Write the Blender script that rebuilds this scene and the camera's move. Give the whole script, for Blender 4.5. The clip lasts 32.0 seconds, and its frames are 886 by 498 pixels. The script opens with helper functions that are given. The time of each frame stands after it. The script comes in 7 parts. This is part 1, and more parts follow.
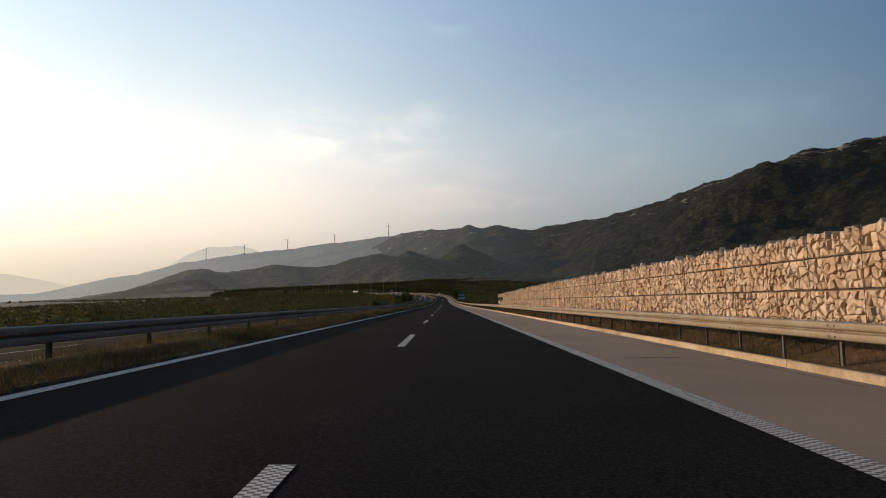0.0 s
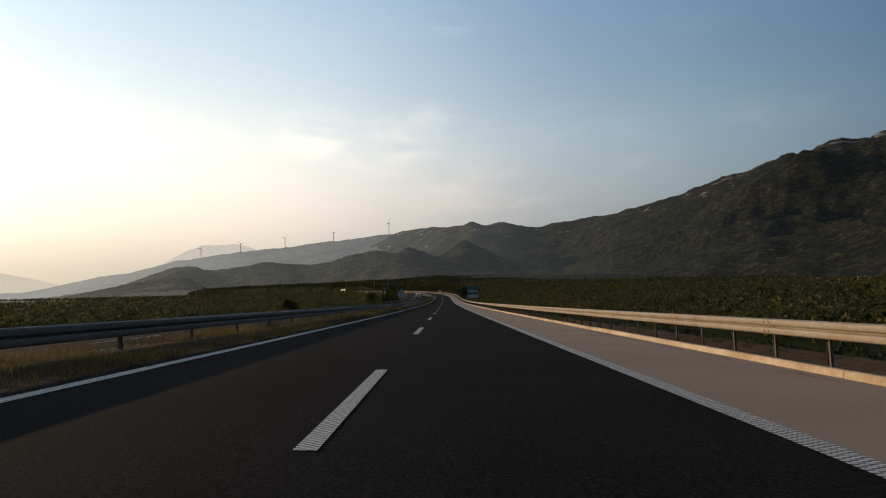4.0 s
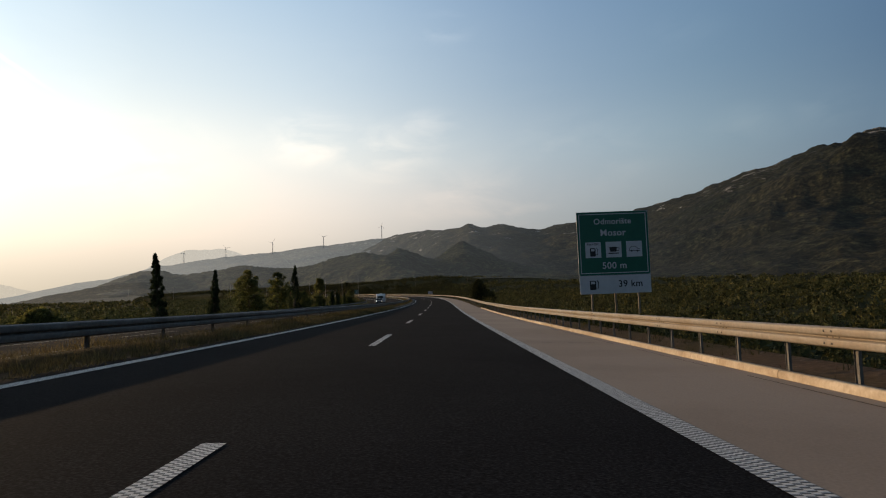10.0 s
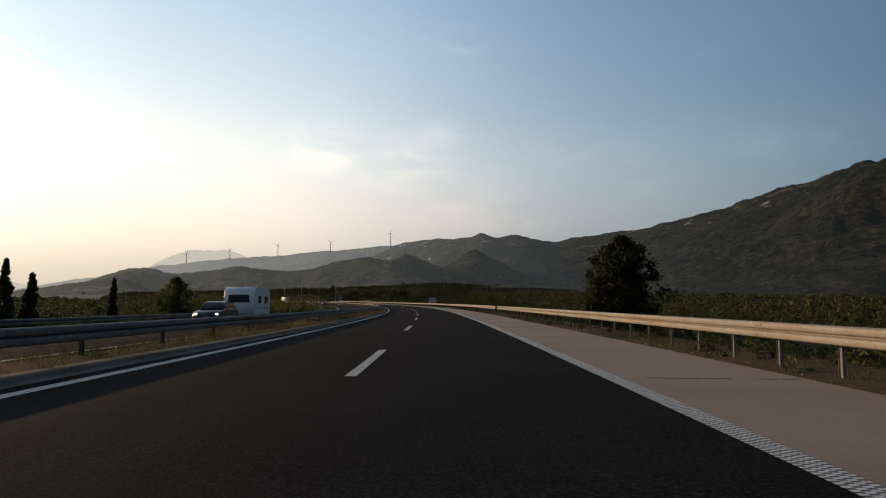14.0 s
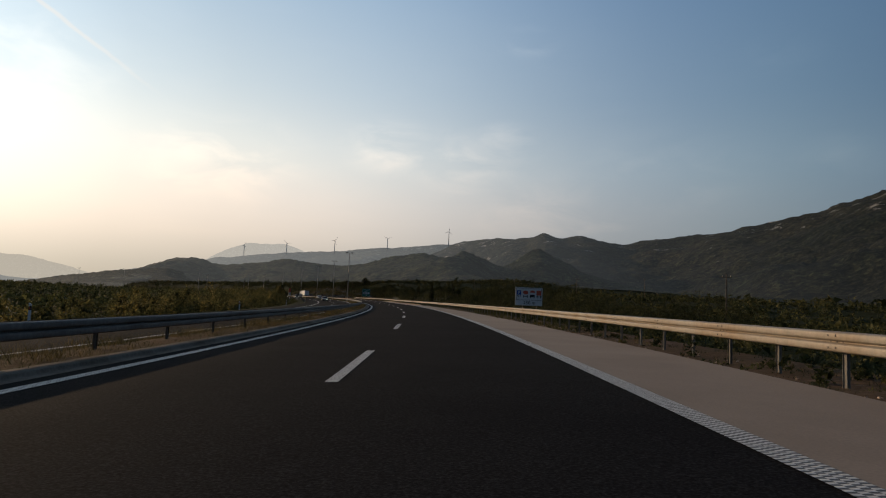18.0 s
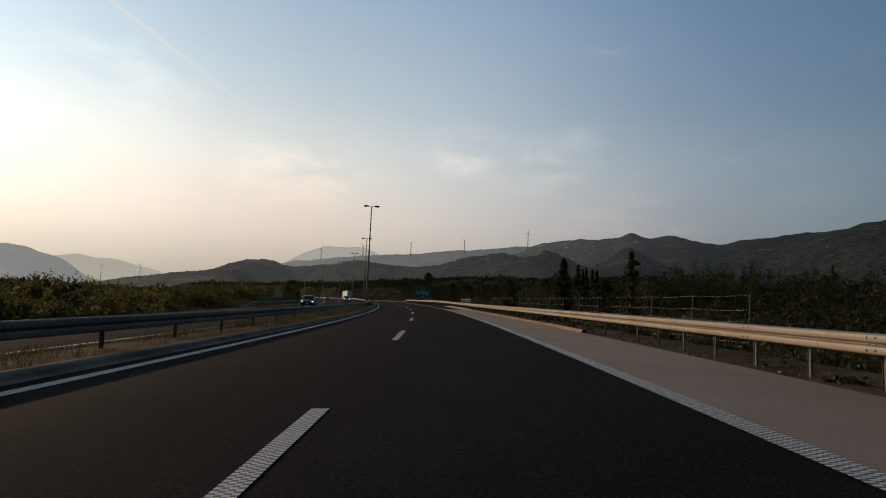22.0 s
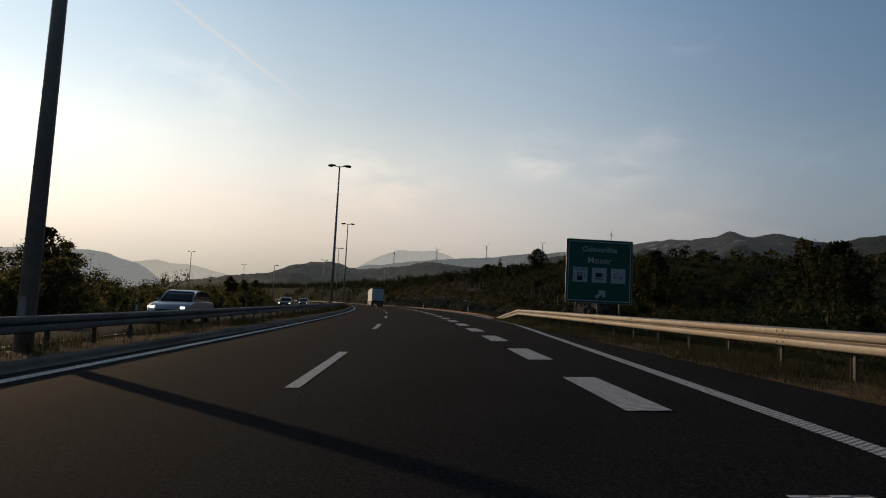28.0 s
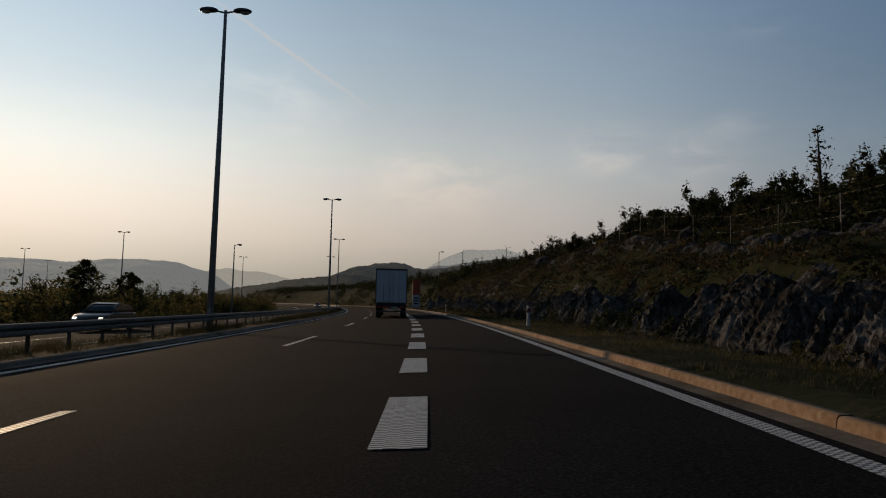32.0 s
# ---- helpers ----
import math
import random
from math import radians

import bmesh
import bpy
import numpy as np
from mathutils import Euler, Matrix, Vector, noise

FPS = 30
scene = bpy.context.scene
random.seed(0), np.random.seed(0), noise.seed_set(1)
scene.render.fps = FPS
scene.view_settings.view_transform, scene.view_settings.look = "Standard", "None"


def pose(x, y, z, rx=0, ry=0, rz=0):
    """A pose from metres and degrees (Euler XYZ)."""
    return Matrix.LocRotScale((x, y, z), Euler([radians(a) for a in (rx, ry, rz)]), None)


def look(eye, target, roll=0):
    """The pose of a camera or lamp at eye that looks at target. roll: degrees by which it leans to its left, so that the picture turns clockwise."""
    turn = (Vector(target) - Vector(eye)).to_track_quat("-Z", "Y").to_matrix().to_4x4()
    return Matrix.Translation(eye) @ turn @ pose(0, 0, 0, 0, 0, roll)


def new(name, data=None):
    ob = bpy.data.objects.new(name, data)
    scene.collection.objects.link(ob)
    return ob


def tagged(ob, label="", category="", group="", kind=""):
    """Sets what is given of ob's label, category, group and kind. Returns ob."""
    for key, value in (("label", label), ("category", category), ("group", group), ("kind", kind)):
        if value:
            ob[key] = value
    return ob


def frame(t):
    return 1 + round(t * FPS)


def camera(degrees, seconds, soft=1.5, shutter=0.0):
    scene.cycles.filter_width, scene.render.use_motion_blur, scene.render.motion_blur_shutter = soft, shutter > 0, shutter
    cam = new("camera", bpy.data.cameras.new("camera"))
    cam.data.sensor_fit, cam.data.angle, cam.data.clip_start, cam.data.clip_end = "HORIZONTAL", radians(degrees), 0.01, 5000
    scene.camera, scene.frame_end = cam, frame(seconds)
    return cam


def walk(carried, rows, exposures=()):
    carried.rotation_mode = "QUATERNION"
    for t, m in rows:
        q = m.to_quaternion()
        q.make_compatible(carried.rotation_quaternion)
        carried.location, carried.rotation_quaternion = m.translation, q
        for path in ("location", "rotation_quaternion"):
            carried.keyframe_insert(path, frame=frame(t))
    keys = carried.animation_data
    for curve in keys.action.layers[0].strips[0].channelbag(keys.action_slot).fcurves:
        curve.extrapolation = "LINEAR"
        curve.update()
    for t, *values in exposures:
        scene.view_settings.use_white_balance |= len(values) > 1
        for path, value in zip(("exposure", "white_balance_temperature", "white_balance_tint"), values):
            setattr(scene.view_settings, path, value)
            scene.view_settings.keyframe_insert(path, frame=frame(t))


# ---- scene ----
cam = camera(64.92, 32.0, soft=1.1)
# seconds, place in metres, turn in degrees
PATH = (
    (0.0, 1.10, 0.53, 1.019, 93.763, 2.167, 0.203),
    (0.5, 1.12, 17.72, 0.846, 93.785, 2.292, 0.246),
    (1.0, 1.12, 34.92, 0.670, 93.790, 2.383, 0.276),
    (1.5, 1.11, 52.15, 0.490, 93.735, 2.383, 0.252),
    (2.0, 1.09, 69.37, 0.307, 93.682, 2.326, 0.243),
    (2.5, 1.06, 86.55, 0.121, 93.698, 2.210, 0.335),
    (3.0, 1.02, 103.72, -0.068, 93.728, 2.083, 0.433),
    (3.5, 0.98, 120.89, -0.261, 93.737, 2.019, 0.439),
    (4.0, 0.93, 138.07, -0.449, 93.784, 2.045, 0.378),
    (4.5, 0.87, 155.25, -0.625, 93.821, 2.097, 0.271),
    (5.0, 0.83, 172.43, -0.788, 93.849, 2.152, 0.142),
    (5.5, 0.81, 189.60, -0.940, 93.871, 2.190, 0.017),
    (6.0, 0.81, 206.76, -1.080, 93.887, 2.190, -0.080),
    (6.5, 0.83, 223.95, -1.208, 93.888, 2.134, -0.165),
    (7.0, 0.87, 241.05, -1.325, 93.903, 2.103, -0.222),
    (7.5, 0.95, 257.94, -1.429, 93.975, 2.186, -0.208),
    (8.0, 1.02, 274.73, -1.521, 94.066, 2.270, -0.156),
    (8.5, 1.02, 291.50, -1.600, 94.175, 2.294, -0.073),
    (9.0, 1.00, 308.26, -1.668, 94.274, 2.277, 0.004),
    (9.5, 0.97, 324.96, -1.725, 94.327, 2.182, 0.014),
    (10.0, 0.94, 341.77, -1.773, 94.365, 2.096, 0.029),
    (10.5, 0.92, 358.95, -1.795, 94.465, 2.144, 0.135),
    (11.0, 0.88, 376.08, -1.779, 94.562, 2.228, 0.269),
    (11.5, 0.77, 392.76, -1.724, 94.674, 2.355, 0.397),
    (12.0, 0.63, 409.29, -1.624, 94.787, 2.136, 0.472),
    (12.5, 0.48, 425.91, -1.484, 94.886, 1.459, 0.448),
    (13.0, 0.33, 442.43, -1.312, 95.003, 0.781, 0.417),
    (13.5, 0.18, 458.64, -1.116, 95.159, 0.244, 0.484),
    (14.0, -0.00, 474.72, -0.902, 95.326, -0.223, 0.661),
    (14.5, -0.26, 490.86, -0.674, 95.422, -0.626, 0.937),
    (15.0, -0.62, 507.01, -0.434, 95.474, -1.015, 1.294),
    (15.5, -1.10, 523.12, -0.181, 95.494, -1.447, 1.738),
    (16.0, -1.74, 539.15, 0.078, 95.478, -1.886, 2.268),
    (16.5, -2.55, 555.05, 0.342, 95.453, -2.285, 2.892),
    (17.0, -3.56, 570.76, 0.603, 95.418, -2.435, 3.630),
    (17.5, -4.74, 586.31, 0.864, 95.377, -2.390, 4.468),
    (18.0, -6.14, 601.68, 1.121, 95.329, -2.402, 5.313),
    (18.5, -7.77, 616.77, 1.374, 95.267, -2.691, 6.067),
    (19.0, -9.59, 631.68, 1.624, 95.224, -2.898, 6.817),
    (19.5, -11.56, 646.59, 1.882, 95.226, -2.809, 7.602),
    (20.0, -13.69, 661.26, 2.141, 95.246, -2.641, 8.390),
    (20.5, -15.94, 675.49, 2.396, 95.266, -2.474, 9.166),
    (21.0, -18.37, 689.45, 2.650, 95.292, -2.388, 9.958),
    (21.5, -21.03, 703.26, 2.900, 95.337, -2.563, 10.835),
    (22.0, -23.84, 716.84, 3.149, 95.366, -2.722, 11.683),
    (22.5, -26.74, 730.16, 3.399, 95.335, -2.603, 12.355),
    (23.0, -29.73, 743.22, 3.648, 95.297, -2.451, 12.978),
    (23.5, -32.79, 755.98, 3.896, 95.297, -2.434, 13.654),
    (24.0, -35.95, 768.55, 4.145, 95.326, -2.490, 14.312),
    (24.5, -39.25, 781.02, 4.396, 95.401, -2.641, 14.906),
    (25.0, -42.65, 793.39, 4.649, 95.486, -2.804, 15.459),
    (25.5, -46.15, 805.63, 4.902, 95.534, -2.889, 15.972),
    (26.0, -49.74, 817.74, 5.155, 95.567, -2.907, 16.432),
    (26.5, -53.41, 829.76, 5.407, 95.586, -2.881, 16.846),
    (27.0, -57.16, 841.74, 5.661, 95.586, -2.840, 17.220),
    (27.5, -60.98, 853.71, 5.918, 95.563, -2.812, 17.559),
    (28.0, -64.88, 865.73, 6.182, 95.513, -2.828, 17.866),
    (28.5, -68.85, 877.80, 6.451, 95.420, -2.869, 18.148),
    (29.0, -72.76, 889.41, 6.706, 95.460, -2.808, 18.671),
    (29.5, -76.83, 901.11, 6.954, 95.446, -2.497, 19.249),
    (30.0, -81.02, 912.69, 7.192, 95.422, -2.198, 19.922),
    (30.5, -85.24, 923.94, 7.415, 95.447, -2.311, 20.737),
    (31.0, -89.60, 934.97, 7.621, 95.452, -2.337, 21.663),
    (31.5, -94.15, 945.81, 7.810, 95.379, -1.868, 22.686),
    (32.0, -98.80, 956.45, 7.996, 95.346, -1.173, 23.700),
)

walk(cam, [(t, pose(x, y, z, rx, ry, rz)) for t, x, y, z, rx, ry, rz in PATH],
     exposures=((0.0, 0.0, 7050, 10), (8.0, -0.05, 7050, 10), (14.0, -0.05, 7020, 10), (17.0, -0.34, 6860, 10), (19.0, -0.42, 6750, 10), (24.0, -0.72, 6600, 10), (28.0, -0.71, 6540, 10),
                (30.0, -0.75, 6540, 10), (31.0, -0.94, 6540, 10), (32.0, -1.08, 6540, 10)))

# ---- world and sun ----
SUN_AZIMUTH, SUN_HEIGHT = -60.0, 12.0          # degrees from the y axis, clockwise; above the horizon


def make_world():
    w = bpy.data.worlds.new("evening_sky")
    scene.world = w
    w.use_nodes = True
    nt = w.node_tree
    nt.nodes.clear()
    sky = nt.nodes.new("ShaderNodeTexSky")
    sky.sky_type = "NISHITA"
    sky.sun_disc = False
    sky.sun_elevation = radians(SUN_HEIGHT)
    sky.sun_rotation = radians(SUN_AZIMUTH)
    sky.air_density, sky.dust_density, sky.ozone_density = 1.0, 0.7, 1.5
    bg = nt.nodes.new("ShaderNodeBackground")
    bg.inputs["Strength"].default_value = 0.15
    tc = nt.nodes.new("ShaderNodeTexCoord")

    def cirrus(scale, stretch, turn, low, high, seed):
        mp = nt.nodes.new("ShaderNodeMapping")
        mp.inputs["Rotation"].default_value = (0, radians(turn), 0)
        mp.inputs["Scale"].default_value = stretch
        mp.inputs["Location"].default_value = (seed, seed * 0.7, 0)
        nz = nt.nodes.new("ShaderNodeTexNoise")
        nz.inputs["Scale"].default_value = scale
        nz.inputs["Detail"].default_value = 7
        nz.inputs["Roughness"].default_value = 0.55
        nz.inputs["Distortion"].default_value = 0.5
        rp = nt.nodes.new("ShaderNodeValToRGB")
        rp.color_ramp.elements[0].position, rp.color_ramp.elements[1].position = low, high
        nt.links.new(tc.outputs["Generated"], mp.inputs["Vector"])
        nt.links.new(mp.outputs["Vector"], nz.inputs["Vector"])
        nt.links.new(nz.outputs["Fac"], rp.inputs["Fac"])
        return rp.outputs["Color"]
    a = cirrus(9.0, (1.0, 1.0, 2.6), 18, 0.42, 0.74, 3.1)
    b = cirrus(7.0, (1.0, 1.0, 3.0), -20, 0.50, 0.85, 8.7)
    mul = nt.nodes.new("ShaderNodeMath")
    mul.operation = "MULTIPLY_ADD"
    mul.inputs[1].default_value = 0.80
    wisp = None                                          # where the thin clouds lie: bearing, height, half width in degrees
    for az, el, wide, amount in ((-10.3, 13.4, 5.5, 1.0), (-4.0, 12.4, 7.0, 0.7), (-0.6, 14.0, 4.2, 1.0), (0.9, 21.9, 3.2, 0.75), (30.0, 12.8, 4.2, 0.5), (24.5, 12.5, 4.5, 0.35),
                                 (20.5, 20.0, 4.0, 0.3), (12.0, 11.5, 10.0, 0.35), (-24.0, 11.5, 9.0, 0.6), (-38.0, 17.0, 9.0, 0.5), (4.0, 8.0, 10.0, 0.5)):
        ra, re = radians(az), radians(el)
        near = nt.nodes.new("ShaderNodeVectorMath")
        near.operation = "DISTANCE"
        near.inputs[1].default_value = (math.sin(ra) * math.cos(re), math.cos(ra) * math.cos(re), math.sin(re) * 1.9)
        flat = nt.nodes.new("ShaderNodeVectorMath")
        flat.operation = "MULTIPLY"
        flat.inputs[1].default_value = (1, 1, 1.9)
        nt.links.new(tc.outputs["Generated"], flat.inputs[0])
        nt.links.new(flat.outputs[0], near.inputs[0])
        mr = nt.nodes.new("ShaderNodeMapRange")
        mr.interpolation_type = "SMOOTHSTEP"
        for k, v in (("From Min", 0.0), ("From Max", radians(wide)), ("To Min", amount), ("To Max", 0.0)):
            mr.inputs[k].default_value = v
        nt.links.new(near.outputs["Value"], mr.inputs["Value"])
        if wisp is None:
            wisp = mr.outputs["Result"]
        else:
            ad = nt.nodes.new("ShaderNodeMath")
            ad.operation = "MAXIMUM"
            nt.links.new(wisp, ad.inputs[0])
            nt.links.new(mr.outputs["Result"], ad.inputs[1])
            wisp = ad.outputs[0]
    only = nt.nodes.new("ShaderNodeMath")
    only.operation = "MULTIPLY"
    nt.links.new(a, only.inputs[0])
    nt.links.new(wisp, only.inputs[1])
    nt.links.new(only.outputs[0], mul.inputs[0])
    half = nt.nodes.new("ShaderNodeMath")
    half.operation = "MULTIPLY"
    half.inputs[1].default_value = 0.05
    nt.links.new(b, half.inputs[0])
    nt.links.new(half.outputs[0], mul.inputs[2])
    mix = nt.nodes.new("ShaderNodeMixRGB")
    nt.links.new(mul.outputs[0], mix.inputs["Fac"])
    veil = nt.nodes.new("ShaderNodeMixRGB")           # evening haze, thick and warm near the horizon
    up = nt.nodes.new("ShaderNodeSeparateXYZ")
    nt.links.new(tc.outputs["Generated"], up.inputs[0])
    thick = nt.nodes.new("ShaderNodeValToRGB")
    tint = nt.nodes.new("ShaderNodeValToRGB")
    for rp, stops in ((thick, ((0.0, (0.96,) * 3), (0.30, (0.95,) * 3), (0.44, (0.85,) * 3), (0.70, (0.25,) * 3), (1.0, (0.04,) * 3))),
                      (tint, ((0, (2.5, 2.45, 2.3)), (0.025, (3.059, 2.942, 2.747)), (0.05, (3.682, 3.483, 3.24)), (0.075, (4.583, 4.241, 3.93)), (0.1, (5.478, 5.011, 4.654)),
                               (0.125, (6.009, 5.537, 5.204)), (0.15, (6.194, 5.87, 5.634)), (0.175, (6.09, 6.054, 5.979)), (0.2, (5.909, 6.167, 6.268)), (0.225, (5.534, 6.013, 6.321)),
                               (0.25, (5.025, 5.675, 6.21)), (0.275, (4.513, 5.326, 6.087)), (0.3, (4.105, 5.043, 5.992)), (0.325, (3.848, 4.855, 5.937)), (0.35, (3.618, 4.684, 5.89)),
                               (0.375, (3.388, 4.513, 5.842)), (0.4, (3.159, 4.342, 5.795)), (0.425, (2.929, 4.171, 5.747)), (0.45, (2.7, 4, 5.7)), (0.62, (1.9, 2.4, 3))))):
        while len(rp.color_ramp.elements) < len(stops):
            rp.color_ramp.elements.new(0.5)
        for el, (p, c) in zip(rp.color_ramp.elements, stops):
            el.position, el.color = p, (*c, 1)
        nt.links.new(up.outputs["Z"], rp.inputs["Fac"])
    nt.links.new(thick.outputs["Color"], veil.inputs["Fac"])
    side = nt.nodes.new("ShaderNodeVectorMath")        # haze scatters forward: brighter towards the sun
    side.operation = "DOT_PRODUCT"
    a, e = radians(SUN_AZIMUTH), radians(SUN_HEIGHT)
    side.inputs[1].default_value = (math.sin(a) * math.cos(e), math.cos(a) * math.cos(e), math.sin(e))
    nt.links.new(tc.outputs["Generated"], side.inputs[0])
    fall = nt.nodes.new("ShaderNodeValToRGB")
    level = ((0, (0.17, 0.26, 0.37)), (0.062, (0.211, 0.307, 0.414)), (0.125, (0.252, 0.354, 0.458)), (0.188, (0.295, 0.401, 0.502)), (0.25, (0.343, 0.448, 0.548)),
             (0.312, (0.396, 0.495, 0.595)), (0.375, (0.459, 0.55, 0.646)), (0.438, (0.547, 0.626, 0.711)), (0.5, (0.66, 0.722, 0.788)), (0.562, (0.789, 0.832, 0.875)),
             (0.625, (0.934, 0.954, 0.969)), (0.688, (1.075, 1.069, 1.053)), (0.75, (1.194, 1.159, 1.11)), (0.812, (1.309, 1.251, 1.168)), (0.875, (1.479, 1.404, 1.293)),
             (0.938, (1.783, 1.696, 1.552)), (1, (2.2, 2.1, 1.92)))
    while len(fall.color_ramp.elements) < len(level):
        fall.color_ramp.elements.new(0.5)
    for el, (p, c) in zip(fall.color_ramp.elements, level):
        el.position, el.color = p, (*c, 1)
    nt.links.new(side.outputs["Value"], fall.inputs["Fac"])
    lit = nt.nodes.new("ShaderNodeVectorMath")
    lit.operation = "MULTIPLY"
    nt.links.new(tint.outputs["Color"], lit.inputs[0])
    nt.links.new(fall.outputs["Color"], lit.inputs[1])
    nt.links.new(lit.outputs["Vector"], veil.inputs["Color2"])
    puff = nt.nodes.new("ShaderNodeVectorMath")        # cloud edges take the colour of the lit haze
    puff.operation = "MULTIPLY"
    puff.inputs[1].default_value = (1.62, 1.40, 1.24)
    nt.links.new(lit.outputs["Vector"], puff.inputs[0])
    nt.links.new(puff.outputs["Vector"], mix.inputs["Color2"])
    nt.links.new(sky.outputs["Color"], veil.inputs["Color1"])
    nt.links.new(veil.outputs["Color"], mix.inputs["Color1"])
    across = nt.nodes.new("ShaderNodeVectorMath")      # one fading contrail
    across.operation = "DOT_PRODUCT"
    across.inputs[1].default_value = (-0.580, -0.058, -0.8125)
    along = nt.nodes.new("ShaderNodeVectorMath")
    along.operation = "DOT_PRODUCT"
    along.inputs[1].default_value = (-0.555, 0.745, 0.345)
    wob = nt.nodes.new("ShaderNodeTexNoise")
    wob.inputs["Scale"].default_value, wob.inputs["Detail"].default_value = 22, 4
    for n in (across, along, wob):
        nt.links.new(tc.outputs["Generated"], n.inputs[0])
    shift = nt.nodes.new("ShaderNodeMath")
    shift.operation = "MULTIPLY_ADD"
    shift.inputs[1].default_value = 0.008
    nt.links.new(wob.outputs["Fac"], shift.inputs[0])
    nt.links.new(across.outputs["Value"], shift.inputs[2])
    dist = nt.nodes.new("ShaderNodeMath")
    dist.operation = "SUBTRACT"
    dist.inputs[1].default_value = 0.004
    nt.links.new(shift.outputs[0], dist.inputs[0])
    mag = nt.nodes.new("ShaderNodeMath")
    mag.operation = "ABSOLUTE"
    nt.links.new(dist.outputs[0], mag.inputs[0])
    thin = nt.nodes.new("ShaderNodeMapRange")
    thin.interpolation_type = "SMOOTHSTEP"
    for k, v in (("From Min", 0.0005), ("From Max", 0.0040), ("To Min", 0.68), ("To Max", 0.0)):
        thin.inputs[k].default_value = v
    nt.links.new(mag.outputs[0], thin.inputs["Value"])
    reach = nt.nodes.new("ShaderNodeMapRange")
    reach.interpolation_type = "SMOOTHSTEP"
    for k, v in (("From Min", 0.976), ("From Max", 0.997), ("To Min", 0.0), ("To Max", 1.0)):
        reach.inputs[k].default_value = v
    nt.links.new(along.outputs["Value"], reach.inputs["Value"])
    both = nt.nodes.new("ShaderNodeMath")
    both.operation = "MULTIPLY"
    nt.links.new(thin.outputs["Result"], both.inputs[0])
    nt.links.new(reach.outputs["Result"], both.inputs[1])
    trail = nt.nodes.new("ShaderNodeMixRGB")
    trail.inputs["Color2"].default_value = (8.0, 7.8, 7.5, 1)
    nt.links.new(both.outputs[0], trail.inputs["Fac"])
    nt.links.new(mix.outputs["Color"], trail.inputs["Color1"])
    out = nt.nodes.new("ShaderNodeOutputWorld")
    nt.links.new(trail.outputs["Color"], bg.inputs["Color"])
    nt.links.new(bg.outputs["Background"], out.inputs["Surface"])


make_world()
sun = new("sun", bpy.data.lights.new("sun", "SUN"))
sun.data.energy, sun.data.angle, sun.data.color = 3.9, radians(0.6), (1.0, 0.70, 0.42)
_a, _e = radians(SUN_AZIMUTH), radians(SUN_HEIGHT)
sun.matrix_world = look((0, 0, 50), (-math.sin(_a) * math.cos(_e), -math.cos(_a) * math.cos(_e), 50 - math.sin(_e)))


# ---- materials ----
def node_mat(name):
    m = bpy.data.materials.new(name)
    m.use_nodes = True
    nt = m.node_tree
    return m, nt, nt.nodes["Principled BSDF"]


def ramp(nt, fac, stops):
    r = nt.nodes.new("ShaderNodeValToRGB")
    while len(r.color_ramp.elements) < len(stops):
        r.color_ramp.elements.new(0.5)
    for el, (p, c) in zip(r.color_ramp.elements, stops):
        el.position, el.color = p, (*c, 1)
    nt.links.new(fac, r.inputs["Fac"])
    return r.outputs["Color"]


def noise_tex(nt, scale, detail=5, rough=0.6, vec=None, out="Fac"):
    n = nt.nodes.new("ShaderNodeTexNoise")
    n.inputs["Scale"].default_value, n.inputs["Detail"].default_value, n.inputs["Roughness"].default_value = scale, detail, rough
    if vec is not None:
        nt.links.new(vec, n.inputs["Vector"])
    return n.outputs[out]


def place_of(nt):
    return nt.nodes.new("ShaderNodeNewGeometry").outputs["Position"]


def mixed(nt, fac, a, b, how="MIX"):
    m = nt.nodes.new("ShaderNodeMixRGB")
    m.blend_type = how
    for sock, v in ((m.inputs["Fac"], fac), (m.inputs["Color1"], a), (m.inputs["Color2"], b)):
        if isinstance(v, (int, float)):
            sock.default_value = v
        elif isinstance(v, tuple):
            sock.default_value = (*v, 1)
        else:
            nt.links.new(v, sock)
    return m.outputs["Color"]


def bumped(nt, b, height, strength, dist):
    bp = nt.nodes.new("ShaderNodeBump")
    bp.inputs["Strength"].default_value, bp.inputs["Distance"].default_value = strength, dist
    nt.links.new(height, bp.inputs["Height"])
    nt.links.new(bp.outputs["Normal"], b.inputs["Normal"])


